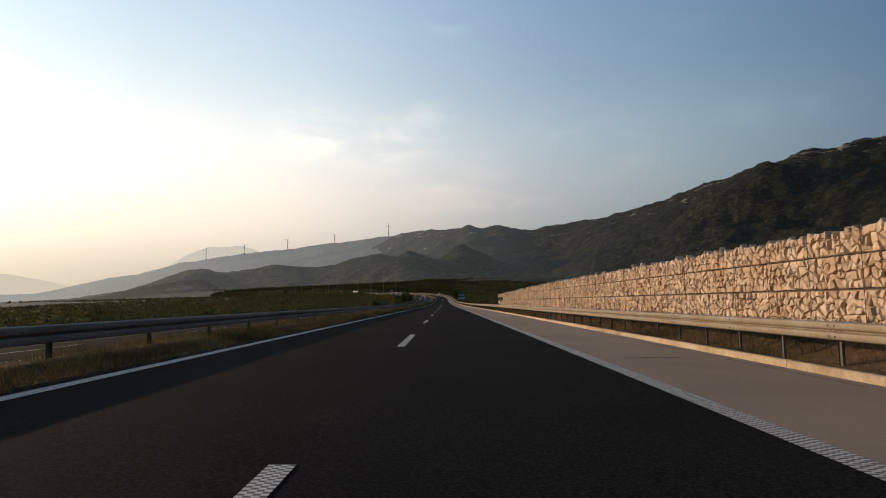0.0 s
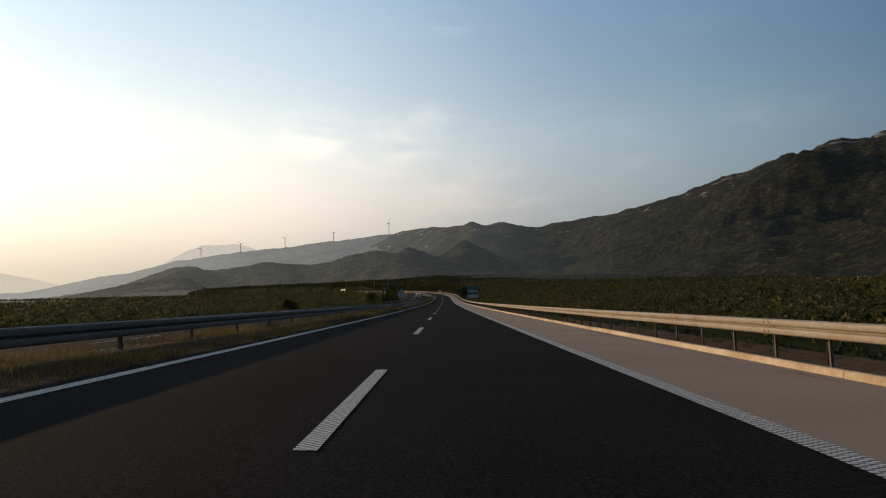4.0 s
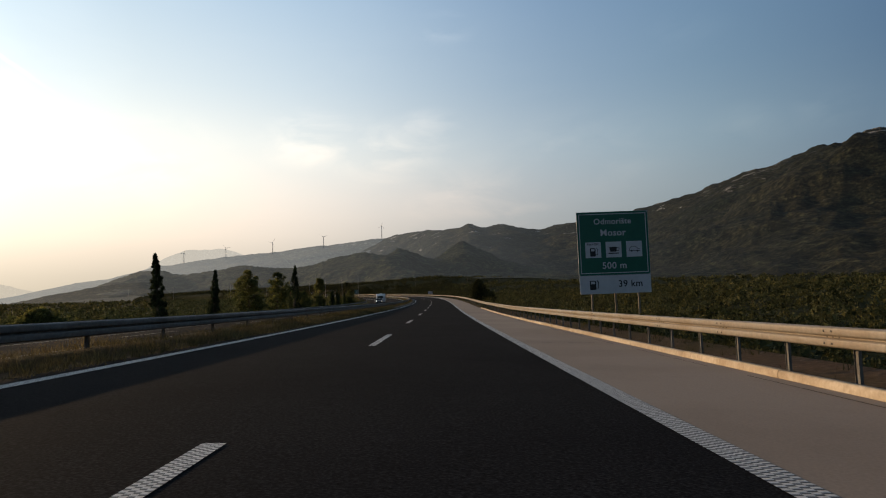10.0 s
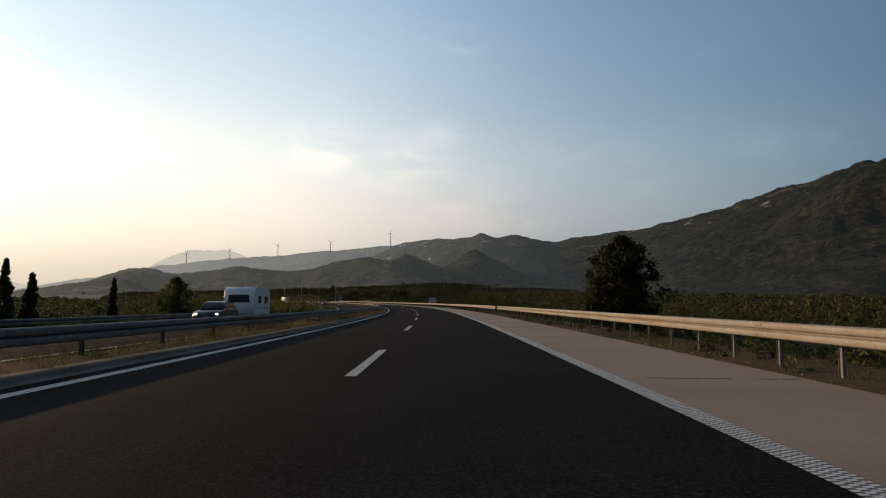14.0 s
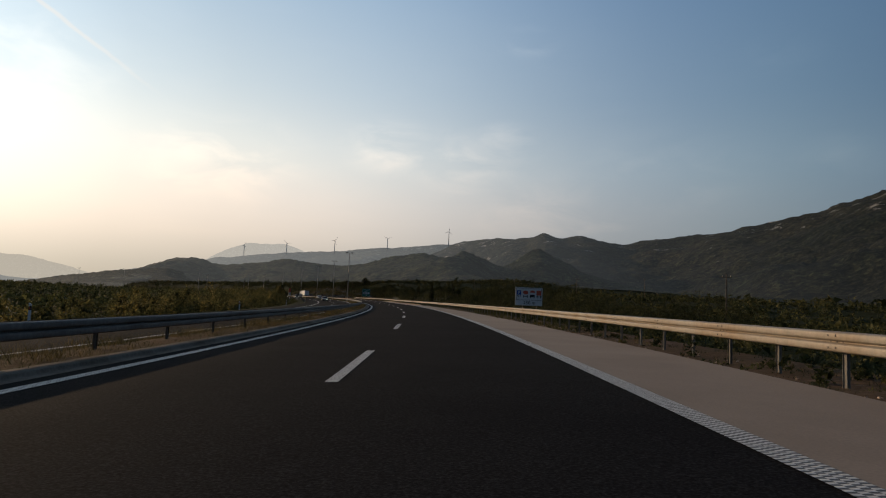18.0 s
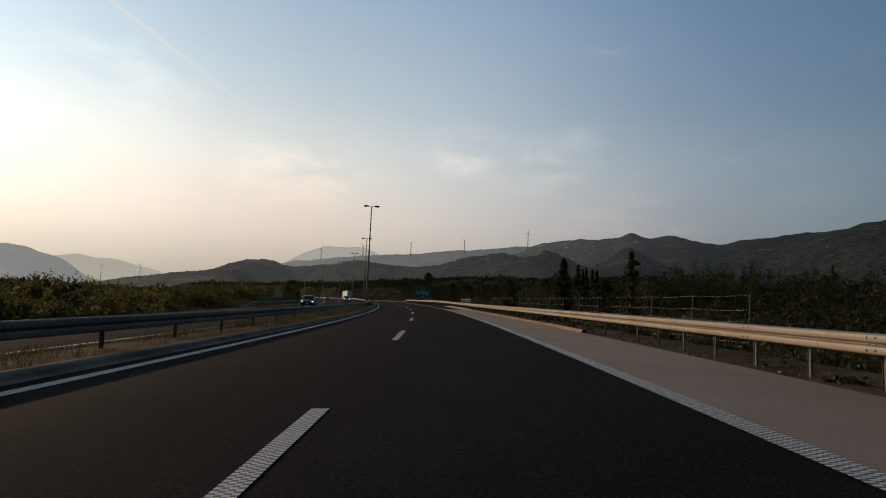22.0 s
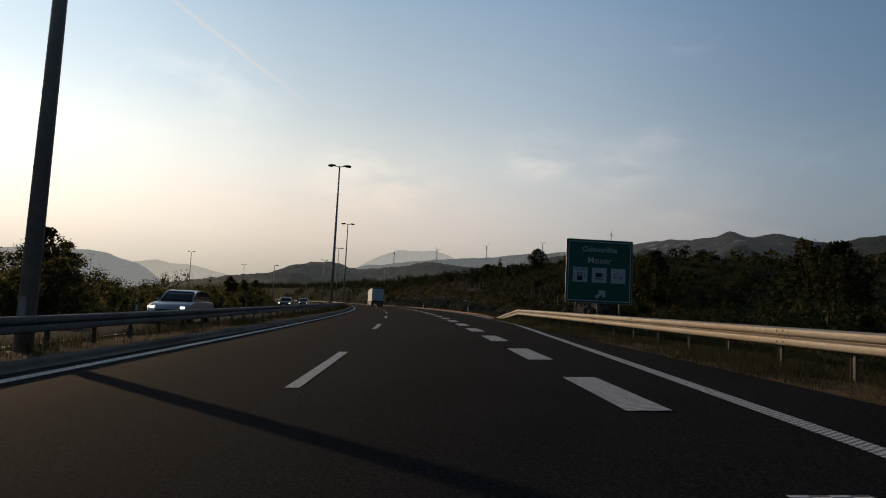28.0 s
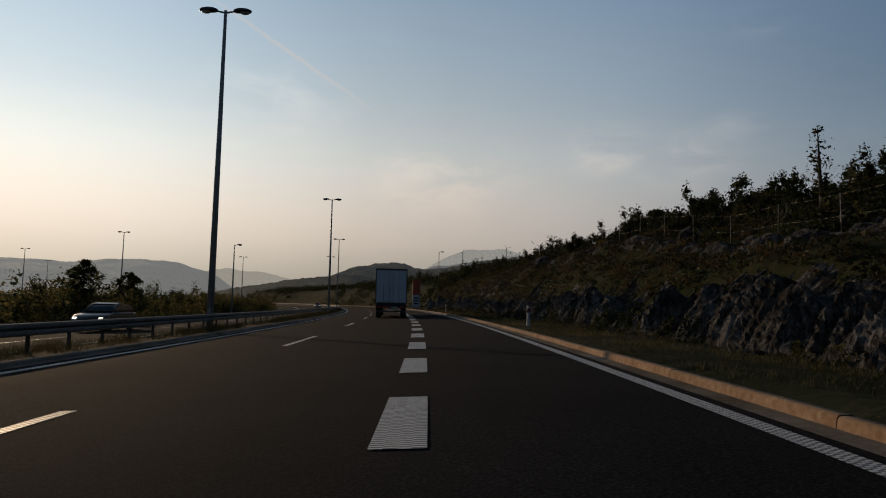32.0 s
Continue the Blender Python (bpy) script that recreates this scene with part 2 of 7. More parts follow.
def two_scale(name, stops, fine, coarse, stain, rough=0.8, metal=0.0, bump=0.3, dist=0.01, glow=None, random_value=0.0, gloss=0.3, island=False):
    """Noise at two scales: fine grain through the stops, coarse stains darkened or tinted on top."""
    m, nt, b = node_mat(name)
    pos = place_of(nt)
    f = noise_tex(nt, fine, 6, 0.65, pos)
    c = noise_tex(nt, coarse, 4, 0.6, pos)
    col = ramp(nt, f, stops)
    mask = ramp(nt, c, [(0.38, (0, 0, 0)), (0.68, (1, 1, 1))])
    col = mixed(nt, mask, col, mixed(nt, 1.0, col, stain, "MULTIPLY"))
    if random_value:
        any_of = nt.nodes.new("ShaderNodeNewGeometry").outputs["Random Per Island"] if island else nt.nodes.new("ShaderNodeObjectInfo").outputs["Random"]
        col = mixed(nt, 1.0, col, ramp(nt, any_of, [(0, (1 - random_value,) * 3), (1, (1 + random_value * 0.4,) * 3)]), "MULTIPLY")
    nt.links.new(col, b.inputs["Base Color"])
    b.inputs["Roughness"].default_value, b.inputs["Metallic"].default_value = rough, metal
    b.inputs["Specular IOR Level"].default_value = gloss
    if bump:
        bumped(nt, b, f, bump, dist)
    if glow:
        b.inputs["Emission Color"].default_value = (*glow[:3], 1)
        b.inputs["Emission Strength"].default_value = glow[3]
    return m


ASPHALT = two_scale("asphalt", [(0.32, (0.0038, 0.0038, 0.0041)), (0.5, (0.0128, 0.0127, 0.0135)), (0.68, (0.032, 0.0315, 0.033))], 38, 0.30, (0.72, 0.72, 0.75), 1.0, 0, 0.6, 0.006, gloss=0.015)
SHOULDER = two_scale("pale_shoulder_concrete", [(0.3, (0.206, 0.158, 0.122)), (0.7, (0.268, 0.207, 0.160))], 35, 0.25, (0.80, 0.775, 0.75), 0.85, 0, 0.3, 0.004)
KERB = two_scale("kerb_concrete", [(0.3, (0.22, 0.135, 0.075)), (0.55, (0.32, 0.21, 0.13)), (0.75, (0.40, 0.29, 0.20))], 11, 0.8, (0.62, 0.55, 0.5), 0.9, 0, 0.9, 0.02, random_value=0.2, gloss=0.1)
KERB_BUFF = two_scale("buff_kerb_concrete", [(0.3, (0.36, 0.285, 0.20)), (0.6, (0.48, 0.39, 0.285)), (0.8, (0.55, 0.46, 0.35))], 11, 0.8, (0.68, 0.62, 0.55), 0.9, 0, 0.7, 0.015, random_value=0.15, gloss=0.1)
GUTTER = two_scale("gutter_concrete", [(0.3, (0.13, 0.112, 0.092)), (0.7, (0.22, 0.19, 0.158))], 14, 0.5, (0.5, 0.46, 0.42), 0.95, 0, 0.4, 0.006, gloss=0.03)
STEEL = two_scale("galvanised_steel", [(0.3, (0.182, 0.160, 0.132)), (0.7, (0.262, 0.23, 0.188))], 9, 0.7, (0.85, 0.72, 0.58), 0.55, 0.15, 0.1, 0.002)
# Darker copy of the galvanised steel: shade on sun-averted rails is in its colour.
STEEL_SHADED = two_scale("shade_dark_barrier_steel", [(0.3, (0.11, 0.105, 0.10)), (0.7, (0.18, 0.172, 0.162))], 9, 0.7, (0.7, 0.66, 0.6), 0.65, 0.1, 0.1, 0.002, gloss=0.12)
# Weathered steel; the barrier beam's shadow on its posts is also in the colour.
POST_STEEL = two_scale("weathered_shaded_post_steel", [(0.3, (0.062, 0.056, 0.05)), (0.7, (0.12, 0.108, 0.095))], 12, 1.5, (0.7, 0.6, 0.5), 0.65, 0.1, 0.1, 0.002)
SOIL = two_scale("stony_soil", [(0.25, (0.06, 0.038, 0.024)), (0.6, (0.12, 0.076, 0.05)), (0.8, (0.24, 0.18, 0.135))], 6.0, 0.15, (0.6, 0.72, 0.5), 0.95, 0, 0.7, 0.05, gloss=0.03)


def rock_mat():
    """Karst limestone: pale ribs, crevice darkness painted into the colour as leaning cracks, stained in patches."""
    m, nt, b = node_mat("limestone")
    pos = place_of(nt)
    mp = nt.nodes.new("ShaderNodeMapping")
    mp.inputs["Rotation"].default_value = (radians(-24), radians(10), 0)
    mp.inputs["Scale"].default_value = (1, 1, 0.26)
    nt.links.new(pos, mp.inputs["Vector"])
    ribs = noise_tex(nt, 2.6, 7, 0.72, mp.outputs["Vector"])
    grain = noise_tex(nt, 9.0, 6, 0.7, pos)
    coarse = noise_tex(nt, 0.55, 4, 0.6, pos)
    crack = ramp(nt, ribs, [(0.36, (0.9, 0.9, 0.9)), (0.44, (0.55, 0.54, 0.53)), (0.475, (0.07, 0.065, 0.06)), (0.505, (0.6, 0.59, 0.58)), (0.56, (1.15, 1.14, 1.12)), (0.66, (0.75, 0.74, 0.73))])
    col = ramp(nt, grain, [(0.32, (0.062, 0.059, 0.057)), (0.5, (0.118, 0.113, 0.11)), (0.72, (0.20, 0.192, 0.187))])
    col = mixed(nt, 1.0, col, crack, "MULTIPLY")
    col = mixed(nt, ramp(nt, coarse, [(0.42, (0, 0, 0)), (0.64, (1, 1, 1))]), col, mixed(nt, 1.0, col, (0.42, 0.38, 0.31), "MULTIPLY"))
    nt.links.new(col, b.inputs["Base Color"])
    b.inputs["Roughness"].default_value = 0.9
    b.inputs["Specular IOR Level"].default_value = 0.15
    bumped(nt, b, mixed(nt, 0.3, crack, grain), 0.9, 0.12)
    return m


ROCK = rock_mat()
GABION = two_scale("gabion_limestone", [(0.25, (0.40, 0.30, 0.222)), (0.55, (0.57, 0.45, 0.35)), (0.8, (0.68, 0.565, 0.455))], 7, 1.1, (0.8, 0.7, 0.62), 0.88, 0, 0.7, 0.02, random_value=0.28)
GABION_LOOSE = two_scale("gabion_limestone_mixed", [(0.25, (0.40, 0.30, 0.222)), (0.55, (0.57, 0.45, 0.35)), (0.8, (0.68, 0.565, 0.455))], 7, 1.1, (0.8, 0.7, 0.62), 0.88, 0, 0.7, 0.02, island=True, random_value=0.28)
# Dark core behind the stones: shade in their gaps is put into its colour.
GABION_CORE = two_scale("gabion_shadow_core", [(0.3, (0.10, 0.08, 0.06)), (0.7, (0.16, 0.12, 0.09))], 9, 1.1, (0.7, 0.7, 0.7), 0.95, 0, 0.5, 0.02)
# Wire kept dark: the shadow lines between baskets are put into its colour.
WIRE = two_scale("gabion_wire", [(0.3, (0.07, 0.06, 0.05)), (0.7, (0.12, 0.10, 0.09))], 9, 1.1, (0.7, 0.7, 0.7), 0.5, 0.6, 0, 0)


def paint_mat():
    """Ribbed thermoplastic: bars across the line, worn between."""
    m, nt, b = node_mat("ribbed_road_paint")
    uv = nt.nodes.new("ShaderNodeUVMap").outputs["UV"]
    pos = place_of(nt)
    sep = nt.nodes.new("ShaderNodeSeparateXYZ")
    nt.links.new(uv, sep.inputs[0])
    half = nt.nodes.new("ShaderNodeMath")               # every second column of ribs sits half a step on
    half.operation = "GREATER_THAN"
    half.inputs[1].default_value = 0.5
    four = nt.nodes.new("ShaderNodeMath")
    four.operation = "MULTIPLY"
    four.inputs[1].default_value = 2.0
    nt.links.new(sep.outputs["X"], four.inputs[0])
    part_of = nt.nodes.new("ShaderNodeMath")
    part_of.operation = "FRACT"
    nt.links.new(four.outputs[0], part_of.inputs[0])
    nt.links.new(part_of.outputs[0], half.inputs[0])
    step = nt.nodes.new("ShaderNodeMath")
    step.operation = "MULTIPLY_ADD"
    step.inputs[1].default_value = 0.04
    nt.links.new(half.outputs[0], step.inputs[0])
    nt.links.new(sep.outputs["Y"], step.inputs[2])
    both = nt.nodes.new("ShaderNodeCombineXYZ")
    nt.links.new(step.outputs[0], both.inputs["Y"])
    uv = both.outputs[0]
    wv = nt.nodes.new("ShaderNodeTexWave")
    wv.wave_type, wv.bands_direction = "BANDS", "Y"
    wv.inputs["Scale"].default_value, wv.inputs["Distortion"].default_value = 3.9, 0.3
    nt.links.new(uv, wv.inputs["Vector"])
    n = noise_tex(nt, 25, 5, 0.7, pos)
    ribs = ramp(nt, wv.outputs["Fac"], [(0.28, (0.05, 0.048, 0.046)), (0.55, (0.52, 0.505, 0.48))])
    wear = ramp(nt, n, [(0.30, (0.45, 0.45, 0.45)), (0.55, (1, 1, 1))])
    nt.links.new(mixed(nt, 1.0, ribs, wear, "MULTIPLY"), b.inputs["Base Color"])
    b.inputs["Roughness"].default_value = 0.6
    bumped(nt, b, wv.outputs["Fac"], 0.5, 0.01)
    return m


PAINT = paint_mat()


def leaf_mat(name, dark, light, through_amount=0.35):
    m, nt, b = node_mat(name)
    geo = nt.nodes.new("ShaderNodeNewGeometry")
    col = ramp(nt, geo.outputs["Random Per Island"], [(0, dark), (0.75, light), (1.0, tuple(min(1, c * 1.2) for c in light))])
    big = noise_tex(nt, 0.36, 3, 0.6, geo.outputs["Position"])
    col = mixed(nt, 1.0, col, ramp(nt, big, [(0.36, (0.30, 0.38, 0.33)), (0.5, (0.82, 0.85, 0.78)), (0.64, (1.5, 1.30, 1.0))]), "MULTIPLY")
    nt.links.new(col, b.inputs["Base Color"])
    b.inputs["Roughness"].default_value = 0.8
    b.inputs["Specular IOR Level"].default_value = 0.15
    tr = nt.nodes.new("ShaderNodeBsdfTranslucent")
    nt.links.new(col, tr.inputs["Color"])
    mx = nt.nodes.new("ShaderNodeMixShader")
    mx.inputs["Fac"].default_value = through_amount
    nt.links.new(b.outputs["BSDF"], mx.inputs[1])
    nt.links.new(tr.outputs["BSDF"], mx.inputs[2])
    nt.links.new(mx.outputs["Shader"], nt.nodes["Material Output"].inputs["Surface"])
    return m


LEAF_SCRUB = leaf_mat("scrub_leaves", (0.023, 0.0275, 0.0115), (0.087, 0.084, 0.034))
LEAF_WARM = leaf_mat("sunlit_shrub_leaves", (0.032, 0.034, 0.015), (0.112, 0.102, 0.044), 0.62)
LEAF_RUST = leaf_mat("rusty_bramble_leaves", (0.034, 0.024, 0.012), (0.105, 0.070, 0.034), 0.3)
LEAF_OAK = leaf_mat("oak_leaves", (0.012, 0.016, 0.007), (0.050, 0.051, 0.020))
LEAF_PINE = leaf_mat("pine_needles", (0.042, 0.052, 0.018), (0.115, 0.122, 0.044), 0.5)
LEAF_PLAIN = leaf_mat("maquis_leaves", (0.026, 0.033, 0.014), (0.085, 0.092, 0.040), 0.3)
LEAF_CYPRESS = leaf_mat("cypress_leaves", (0.014, 0.024, 0.010), (0.040, 0.052, 0.022), 0.2)
GRASS_DRY = leaf_mat("dry_grass", (0.048, 0.043, 0.021), (0.150, 0.122, 0.060), 0.28)
GRASS_GREEN = leaf_mat("green_grass", (0.028, 0.030, 0.012), (0.075, 0.066, 0.026), 0.25)
BARK = two_scale("bark", [(0.3, (0.07, 0.05, 0.035)), (0.7, (0.14, 0.11, 0.08))], 8, 1, (0.7, 0.7, 0.7), 0.9, 0, 0.8, 0.02)


def hill_mat(name, green, rock, glow, spot_size=0.045, warm=0.0):
    """Maquis slopes: mottled bushes, pale limestone breaking through higher up; glow paints haze over them."""
    m, nt, b = node_mat(name)
    pos = place_of(nt)
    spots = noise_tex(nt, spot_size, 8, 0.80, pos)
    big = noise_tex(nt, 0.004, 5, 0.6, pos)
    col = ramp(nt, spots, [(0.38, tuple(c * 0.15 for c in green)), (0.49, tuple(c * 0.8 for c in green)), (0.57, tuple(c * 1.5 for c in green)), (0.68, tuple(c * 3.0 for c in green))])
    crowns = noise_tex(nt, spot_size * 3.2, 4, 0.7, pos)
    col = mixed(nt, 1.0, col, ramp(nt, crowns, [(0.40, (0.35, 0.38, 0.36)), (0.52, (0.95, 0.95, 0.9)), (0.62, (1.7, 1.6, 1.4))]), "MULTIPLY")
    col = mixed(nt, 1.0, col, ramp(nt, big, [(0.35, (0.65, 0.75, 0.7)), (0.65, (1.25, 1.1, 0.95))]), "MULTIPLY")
    mp = nt.nodes.new("ShaderNodeMapping")
    mp.inputs["Scale"].default_value = (1, 1, 1.6)
    nt.links.new(pos, mp.inputs["Vector"])
    bare = noise_tex(nt, 0.016, 9, 0.78, mp.outputs["Vector"])
    sep = nt.nodes.new("ShaderNodeSeparateXYZ")
    nt.links.new(pos, sep.inputs[0])
    hi = nt.nodes.new("ShaderNodeMapRange")
    hi.inputs["From Min"].default_value, hi.inputs["From Max"].default_value = 60, 420
    hi.inputs["To Min"].default_value, hi.inputs["To Max"].default_value = -0.10, 0.055
    nt.links.new(sep.outputs["Z"], hi.inputs["Value"])
    ad = nt.nodes.new("ShaderNodeMath")
    nt.links.new(bare, ad.inputs[0])
    nt.links.new(hi.outputs["Result"], ad.inputs[1])
    mask = ramp(nt, ad.outputs[0], [(0.585, (0, 0, 0)), (0.64, (1, 1, 1))])
    col = mixed(nt, mask, col, rock)
    nt.links.new(col, b.inputs["Base Color"])
    b.inputs["Roughness"].default_value = 0.95
    b.inputs["Specular IOR Level"].default_value = 0.05
    bumped(nt, b, mixed(nt, 0.5, spots, crowns), 1.0, 14.0)
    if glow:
        # evening haze painted in as emission: stronger and warmer towards the sun
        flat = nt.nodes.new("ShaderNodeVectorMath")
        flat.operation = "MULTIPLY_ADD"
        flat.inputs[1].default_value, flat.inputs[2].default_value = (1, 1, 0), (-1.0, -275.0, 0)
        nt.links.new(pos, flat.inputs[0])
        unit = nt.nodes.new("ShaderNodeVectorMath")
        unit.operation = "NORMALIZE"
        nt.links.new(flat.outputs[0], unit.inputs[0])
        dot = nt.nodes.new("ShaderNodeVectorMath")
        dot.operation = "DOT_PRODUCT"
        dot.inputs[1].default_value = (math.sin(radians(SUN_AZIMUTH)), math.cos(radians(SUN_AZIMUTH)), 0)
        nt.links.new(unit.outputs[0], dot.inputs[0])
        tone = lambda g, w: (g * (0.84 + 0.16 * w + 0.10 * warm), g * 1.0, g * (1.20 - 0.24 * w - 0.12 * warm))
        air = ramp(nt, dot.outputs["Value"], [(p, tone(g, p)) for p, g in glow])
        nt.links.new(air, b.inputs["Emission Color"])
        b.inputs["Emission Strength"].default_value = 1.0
    return m


# ---- the line of the road ----
KNOT = np.array([-100, 120, 260, 340, 400, 440, 480, 520, 560, 620, 700, 800, 880, 960, 1060, 1560.0])
BEND = np.array([5, 17, 16, -29, 4, 73, 373, 626, 812, 943, 852, 929, 866, 938, 964, 950]) * 1e-6
SLOPE = np.array([-8.78, -11.37, -5.37, -2.49, 5.25, 10.21, 13.4, 15.4, 16.33, 16.72, 18.25, 20.11, 19.57, 14.78, 12.47, 11.77]) * 1e-3
BANK = np.array([-41.7, -36.5, -39.6, -39.9, -43.1, -23.1, 5.3, 21.1, 37.2, 45.2, 46.5, 43.5, 44, 40.5, 40, 40]) * 1e-3
AXIS_S = np.arange(-100, 1561, 2.0)


def lay_axis():
    bend = np.interp(AXIS_S, KNOT, BEND)
    turn = np.concatenate([[0], np.cumsum((bend[1:] + bend[:-1]))])
    turn -= turn[50]
    mid = (turn[1:] + turn[:-1]) / 2
    x = np.concatenate([[0], np.cumsum(-np.sin(mid) * 2)])
    y = np.concatenate([[0], np.cumsum(np.cos(mid) * 2)])
    sl = np.interp(AXIS_S, KNOT, SLOPE)
    z = np.concatenate([[0], np.cumsum(sl[1:] + sl[:-1])])
    return turn, x - x[50], y - y[50], z - z[50]


TURN, AX, AY, AZ = lay_axis()
MEDIAN = -5.65


def heading(s):
    return np.interp(s, AXIS_S, TURN)


def on_plan(s, o):
    th = heading(s)
    return np.interp(s, AXIS_S, AX) + o * np.cos(th), np.interp(s, AXIS_S, AY) + o * np.sin(th)


def road_z(s, o):
    """Height of the two carriageways, each with its own crossfall, joined along the median."""
    bank = np.interp(s, KNOT, BANK)
    base = np.interp(s, AXIS_S, AZ)
    far = np.minimum(np.asarray(o) - MEDIAN, 0)
    ease = 0.011 * smooth(400, 450, s) + 0.028 * smooth(470, 600, s)
    shoulder = -ease * (1 - smooth(800, 850, s)) * (np.clip(o, 3.9, 9.0) - 3.9)      # the shoulder falls away from the banked lanes
    return base + bank * np.clip(o, MEDIAN, 9.0) + np.maximum(bank, 0.03) * np.clip(far, -13.0, 0) + shoulder


def smooth(a, b, v):
    u = np.clip((np.asarray(v, float) - a) / (b - a), 0, 1)
    return u * u * (3 - 2 * u)


_rng = np.random.default_rng(5)
_LATTICE = _rng.random((256, 256))


def value_noise(x, y):
    xi, yi = np.floor(x).astype(int), np.floor(y).astype(int)
    u, v = x - xi, y - yi
    u, v = u * u * (3 - 2 * u), v * v * (3 - 2 * v)
    g = lambda a, b: _LATTICE[a & 255, b & 255]
    return (g(xi, yi) * (1 - u) + g(xi + 1, yi) * u) * (1 - v) + (g(xi, yi + 1) * (1 - u) + g(xi + 1, yi + 1) * u) * v


def blocks(u, v, seed):
    """Broken slabs: every cell of an uneven net stands out by its own step and tilt."""
    u, v = np.asarray(u, float) + seed * 13.7, np.asarray(v, float) - seed * 5.3
    iu, iv = np.floor(u).astype(int), np.floor(v).astype(int)
    best, out = np.full(u.shape, 1e9), np.zeros(u.shape)
    for a in (-1, 0, 1):
        for b in (-1, 0, 1):
            ca, cb = iu + a, iv + b
            r1, r2, r3 = _LATTICE[ca & 255, cb & 255], _LATTICE[(ca + 71) & 255, (cb + 31) & 255], _LATTICE[(ca + 17) & 255, (cb + 113) & 255]
            dx, dy = u - (ca + r1), v - (cb + r2)
            d = dx * dx + dy * dy
            near = d < best
            best = np.where(near, d, best)
            out = np.where(near, r3 - 0.5 + (r1 - 0.5) * 1.3 * dx + (r2 - 0.5) * 1.1 * dy, out)
    return out


def fbm(x, y, octaves=5, gain=0.5):
    x, y = np.asarray(x, float), np.asarray(y, float)
    total, amp = 0, 0.5
    for k in range(octaves):
        total = total + amp * (value_noise(x + 17.3 * k, y - 9.1 * k) - 0.5)
        x, y, amp = x * 2.03, y * 2.03, amp * gain
    return total


def ground_z(s, o):
    """Natural ground beside the road: embankment along the plain, a rising cutting past the exit sign."""
    s, o = np.asarray(s, float), np.asarray(o, float)
    r = o > 0
    edge = np.where(r, road_z(s, 8.2), road_z(s, -19.2))
    d = np.where(r, o - 8.6, -19.6 - o)
    dd = np.maximum(d, 0)
    lump = fbm(s * 0.06, o * 0.06, 4) * 1.6 * smooth(2, 25, dd)
    plain_r = edge - 1.9 * smooth(0, 6, dd) + 0.012 * np.maximum(dd - 10, 0) + lump
    rise_mid = smooth(700, 830, s) * (0.14 * np.clip(dd - 6, 0, 40))
    cut = smooth(903, 995, s)
    face = 2.3 * smooth(4.3, 7.2, dd) + 0.33 * np.clip(dd - 6, 0, 23) + 0.06 * np.clip(dd - 36, 0, 80)
    rough_face = fbm(s * 0.35, o * 0.5, 4) * 1.2 * smooth(4.4, 7, dd) + fbm(s * 0.05, o * 0.08, 3) * 2.4 * smooth(5, 20, dd)
    face = face + 2.1 * smooth(994, 1018, s) * smooth(5.6, 10.2, dd) * (1 - 0.8 * smooth(16, 27, dd))
    right = (plain_r + rise_mid) * (1 - cut) + (edge + face + rough_face) * cut
    left = edge - 1.3 * smooth(0, 5, dd) + 0.9 * smooth(780, 950, s) * smooth(2, 12, dd) + lump
    z = np.where(r, right, left)
    return np.where(d < 0, np.where(r, road_z(s, np.minimum(o, 8.2)), road_z(s, np.maximum(o, -19.2))) - 0.10 + 0.10 * smooth(-0.4, 0, d), z)


# ---- mesh helpers ----
def mesh_of(name, verts, faces, mat=None, flat=False, uvs=None):
    me = bpy.data.meshes.new(name)
    me.from_pydata([tuple(v) for v in verts], [], [tuple(f) for f in faces])
    if uvs is not None:
        lay = me.uv_layers.new(name="UVMap")
        idx = np.empty(len(me.loops), dtype=np.int32)
        me.loops.foreach_get("vertex_index", idx)
        lay.data.foreach_set("uv", np.asarray(uvs, dtype=np.float32)[idx].ravel())
    if not flat:
        me.polygons.foreach_set("use_smooth", np.ones(len(me.polygons), dtype=bool))
    if mat:
        me.materials.append(mat)
    me.update()
    return me


def part(name, data, mat, parent, label="", at=None):
    """One mesh object under a thing; data is a mesh or a bmesh."""
    if isinstance(data, bmesh.types.BMesh):
        me = bpy.data.meshes.new(name)
        data.to_mesh(me)
        data.free()
        data = me
    if mat and not data.materials:
        data.materials.append(mat)
    ob = new(name, data)
    if parent:
        ob.parent = parent
    if at is not None:
        ob.matrix_basis = at
    if label:
        ob["label"] = label
    return ob


def grid_mesh(name, pts, mat, uvs=None):
    """pts: array rows x cols x 3."""
    n, m = pts.shape[:2]
    i = np.arange(n * m).reshape(n, m)
    f = np.stack([i[:-1, :-1], i[:-1, 1:], i[1:, 1:], i[1:, :-1]], -1).reshape(-1, 4)
    me = bpy.data.meshes.new(name)
    me.vertices.add(n * m)
    me.vertices.foreach_set("co", np.ascontiguousarray(pts, dtype=np.float32).ravel())
    me.loops.add(f.size)
    me.loops.foreach_set("vertex_index", f.ravel().astype(np.int32))
    me.polygons.add(len(f))
    me.polygons.foreach_set("loop_start", np.arange(0, f.size, 4, dtype=np.int32))
    me.polygons.foreach_set("use_smooth", np.ones(len(f), dtype=bool))
    me.update(calc_edges=True)
    if uvs is not None:
        lay = me.uv_layers.new(name="UVMap")
        lay.data.foreach_set("uv", np.asarray(uvs, dtype=np.float32).reshape(-1, 2)[f.ravel()].ravel())
    if mat:
        me.materials.append(mat)
    return me


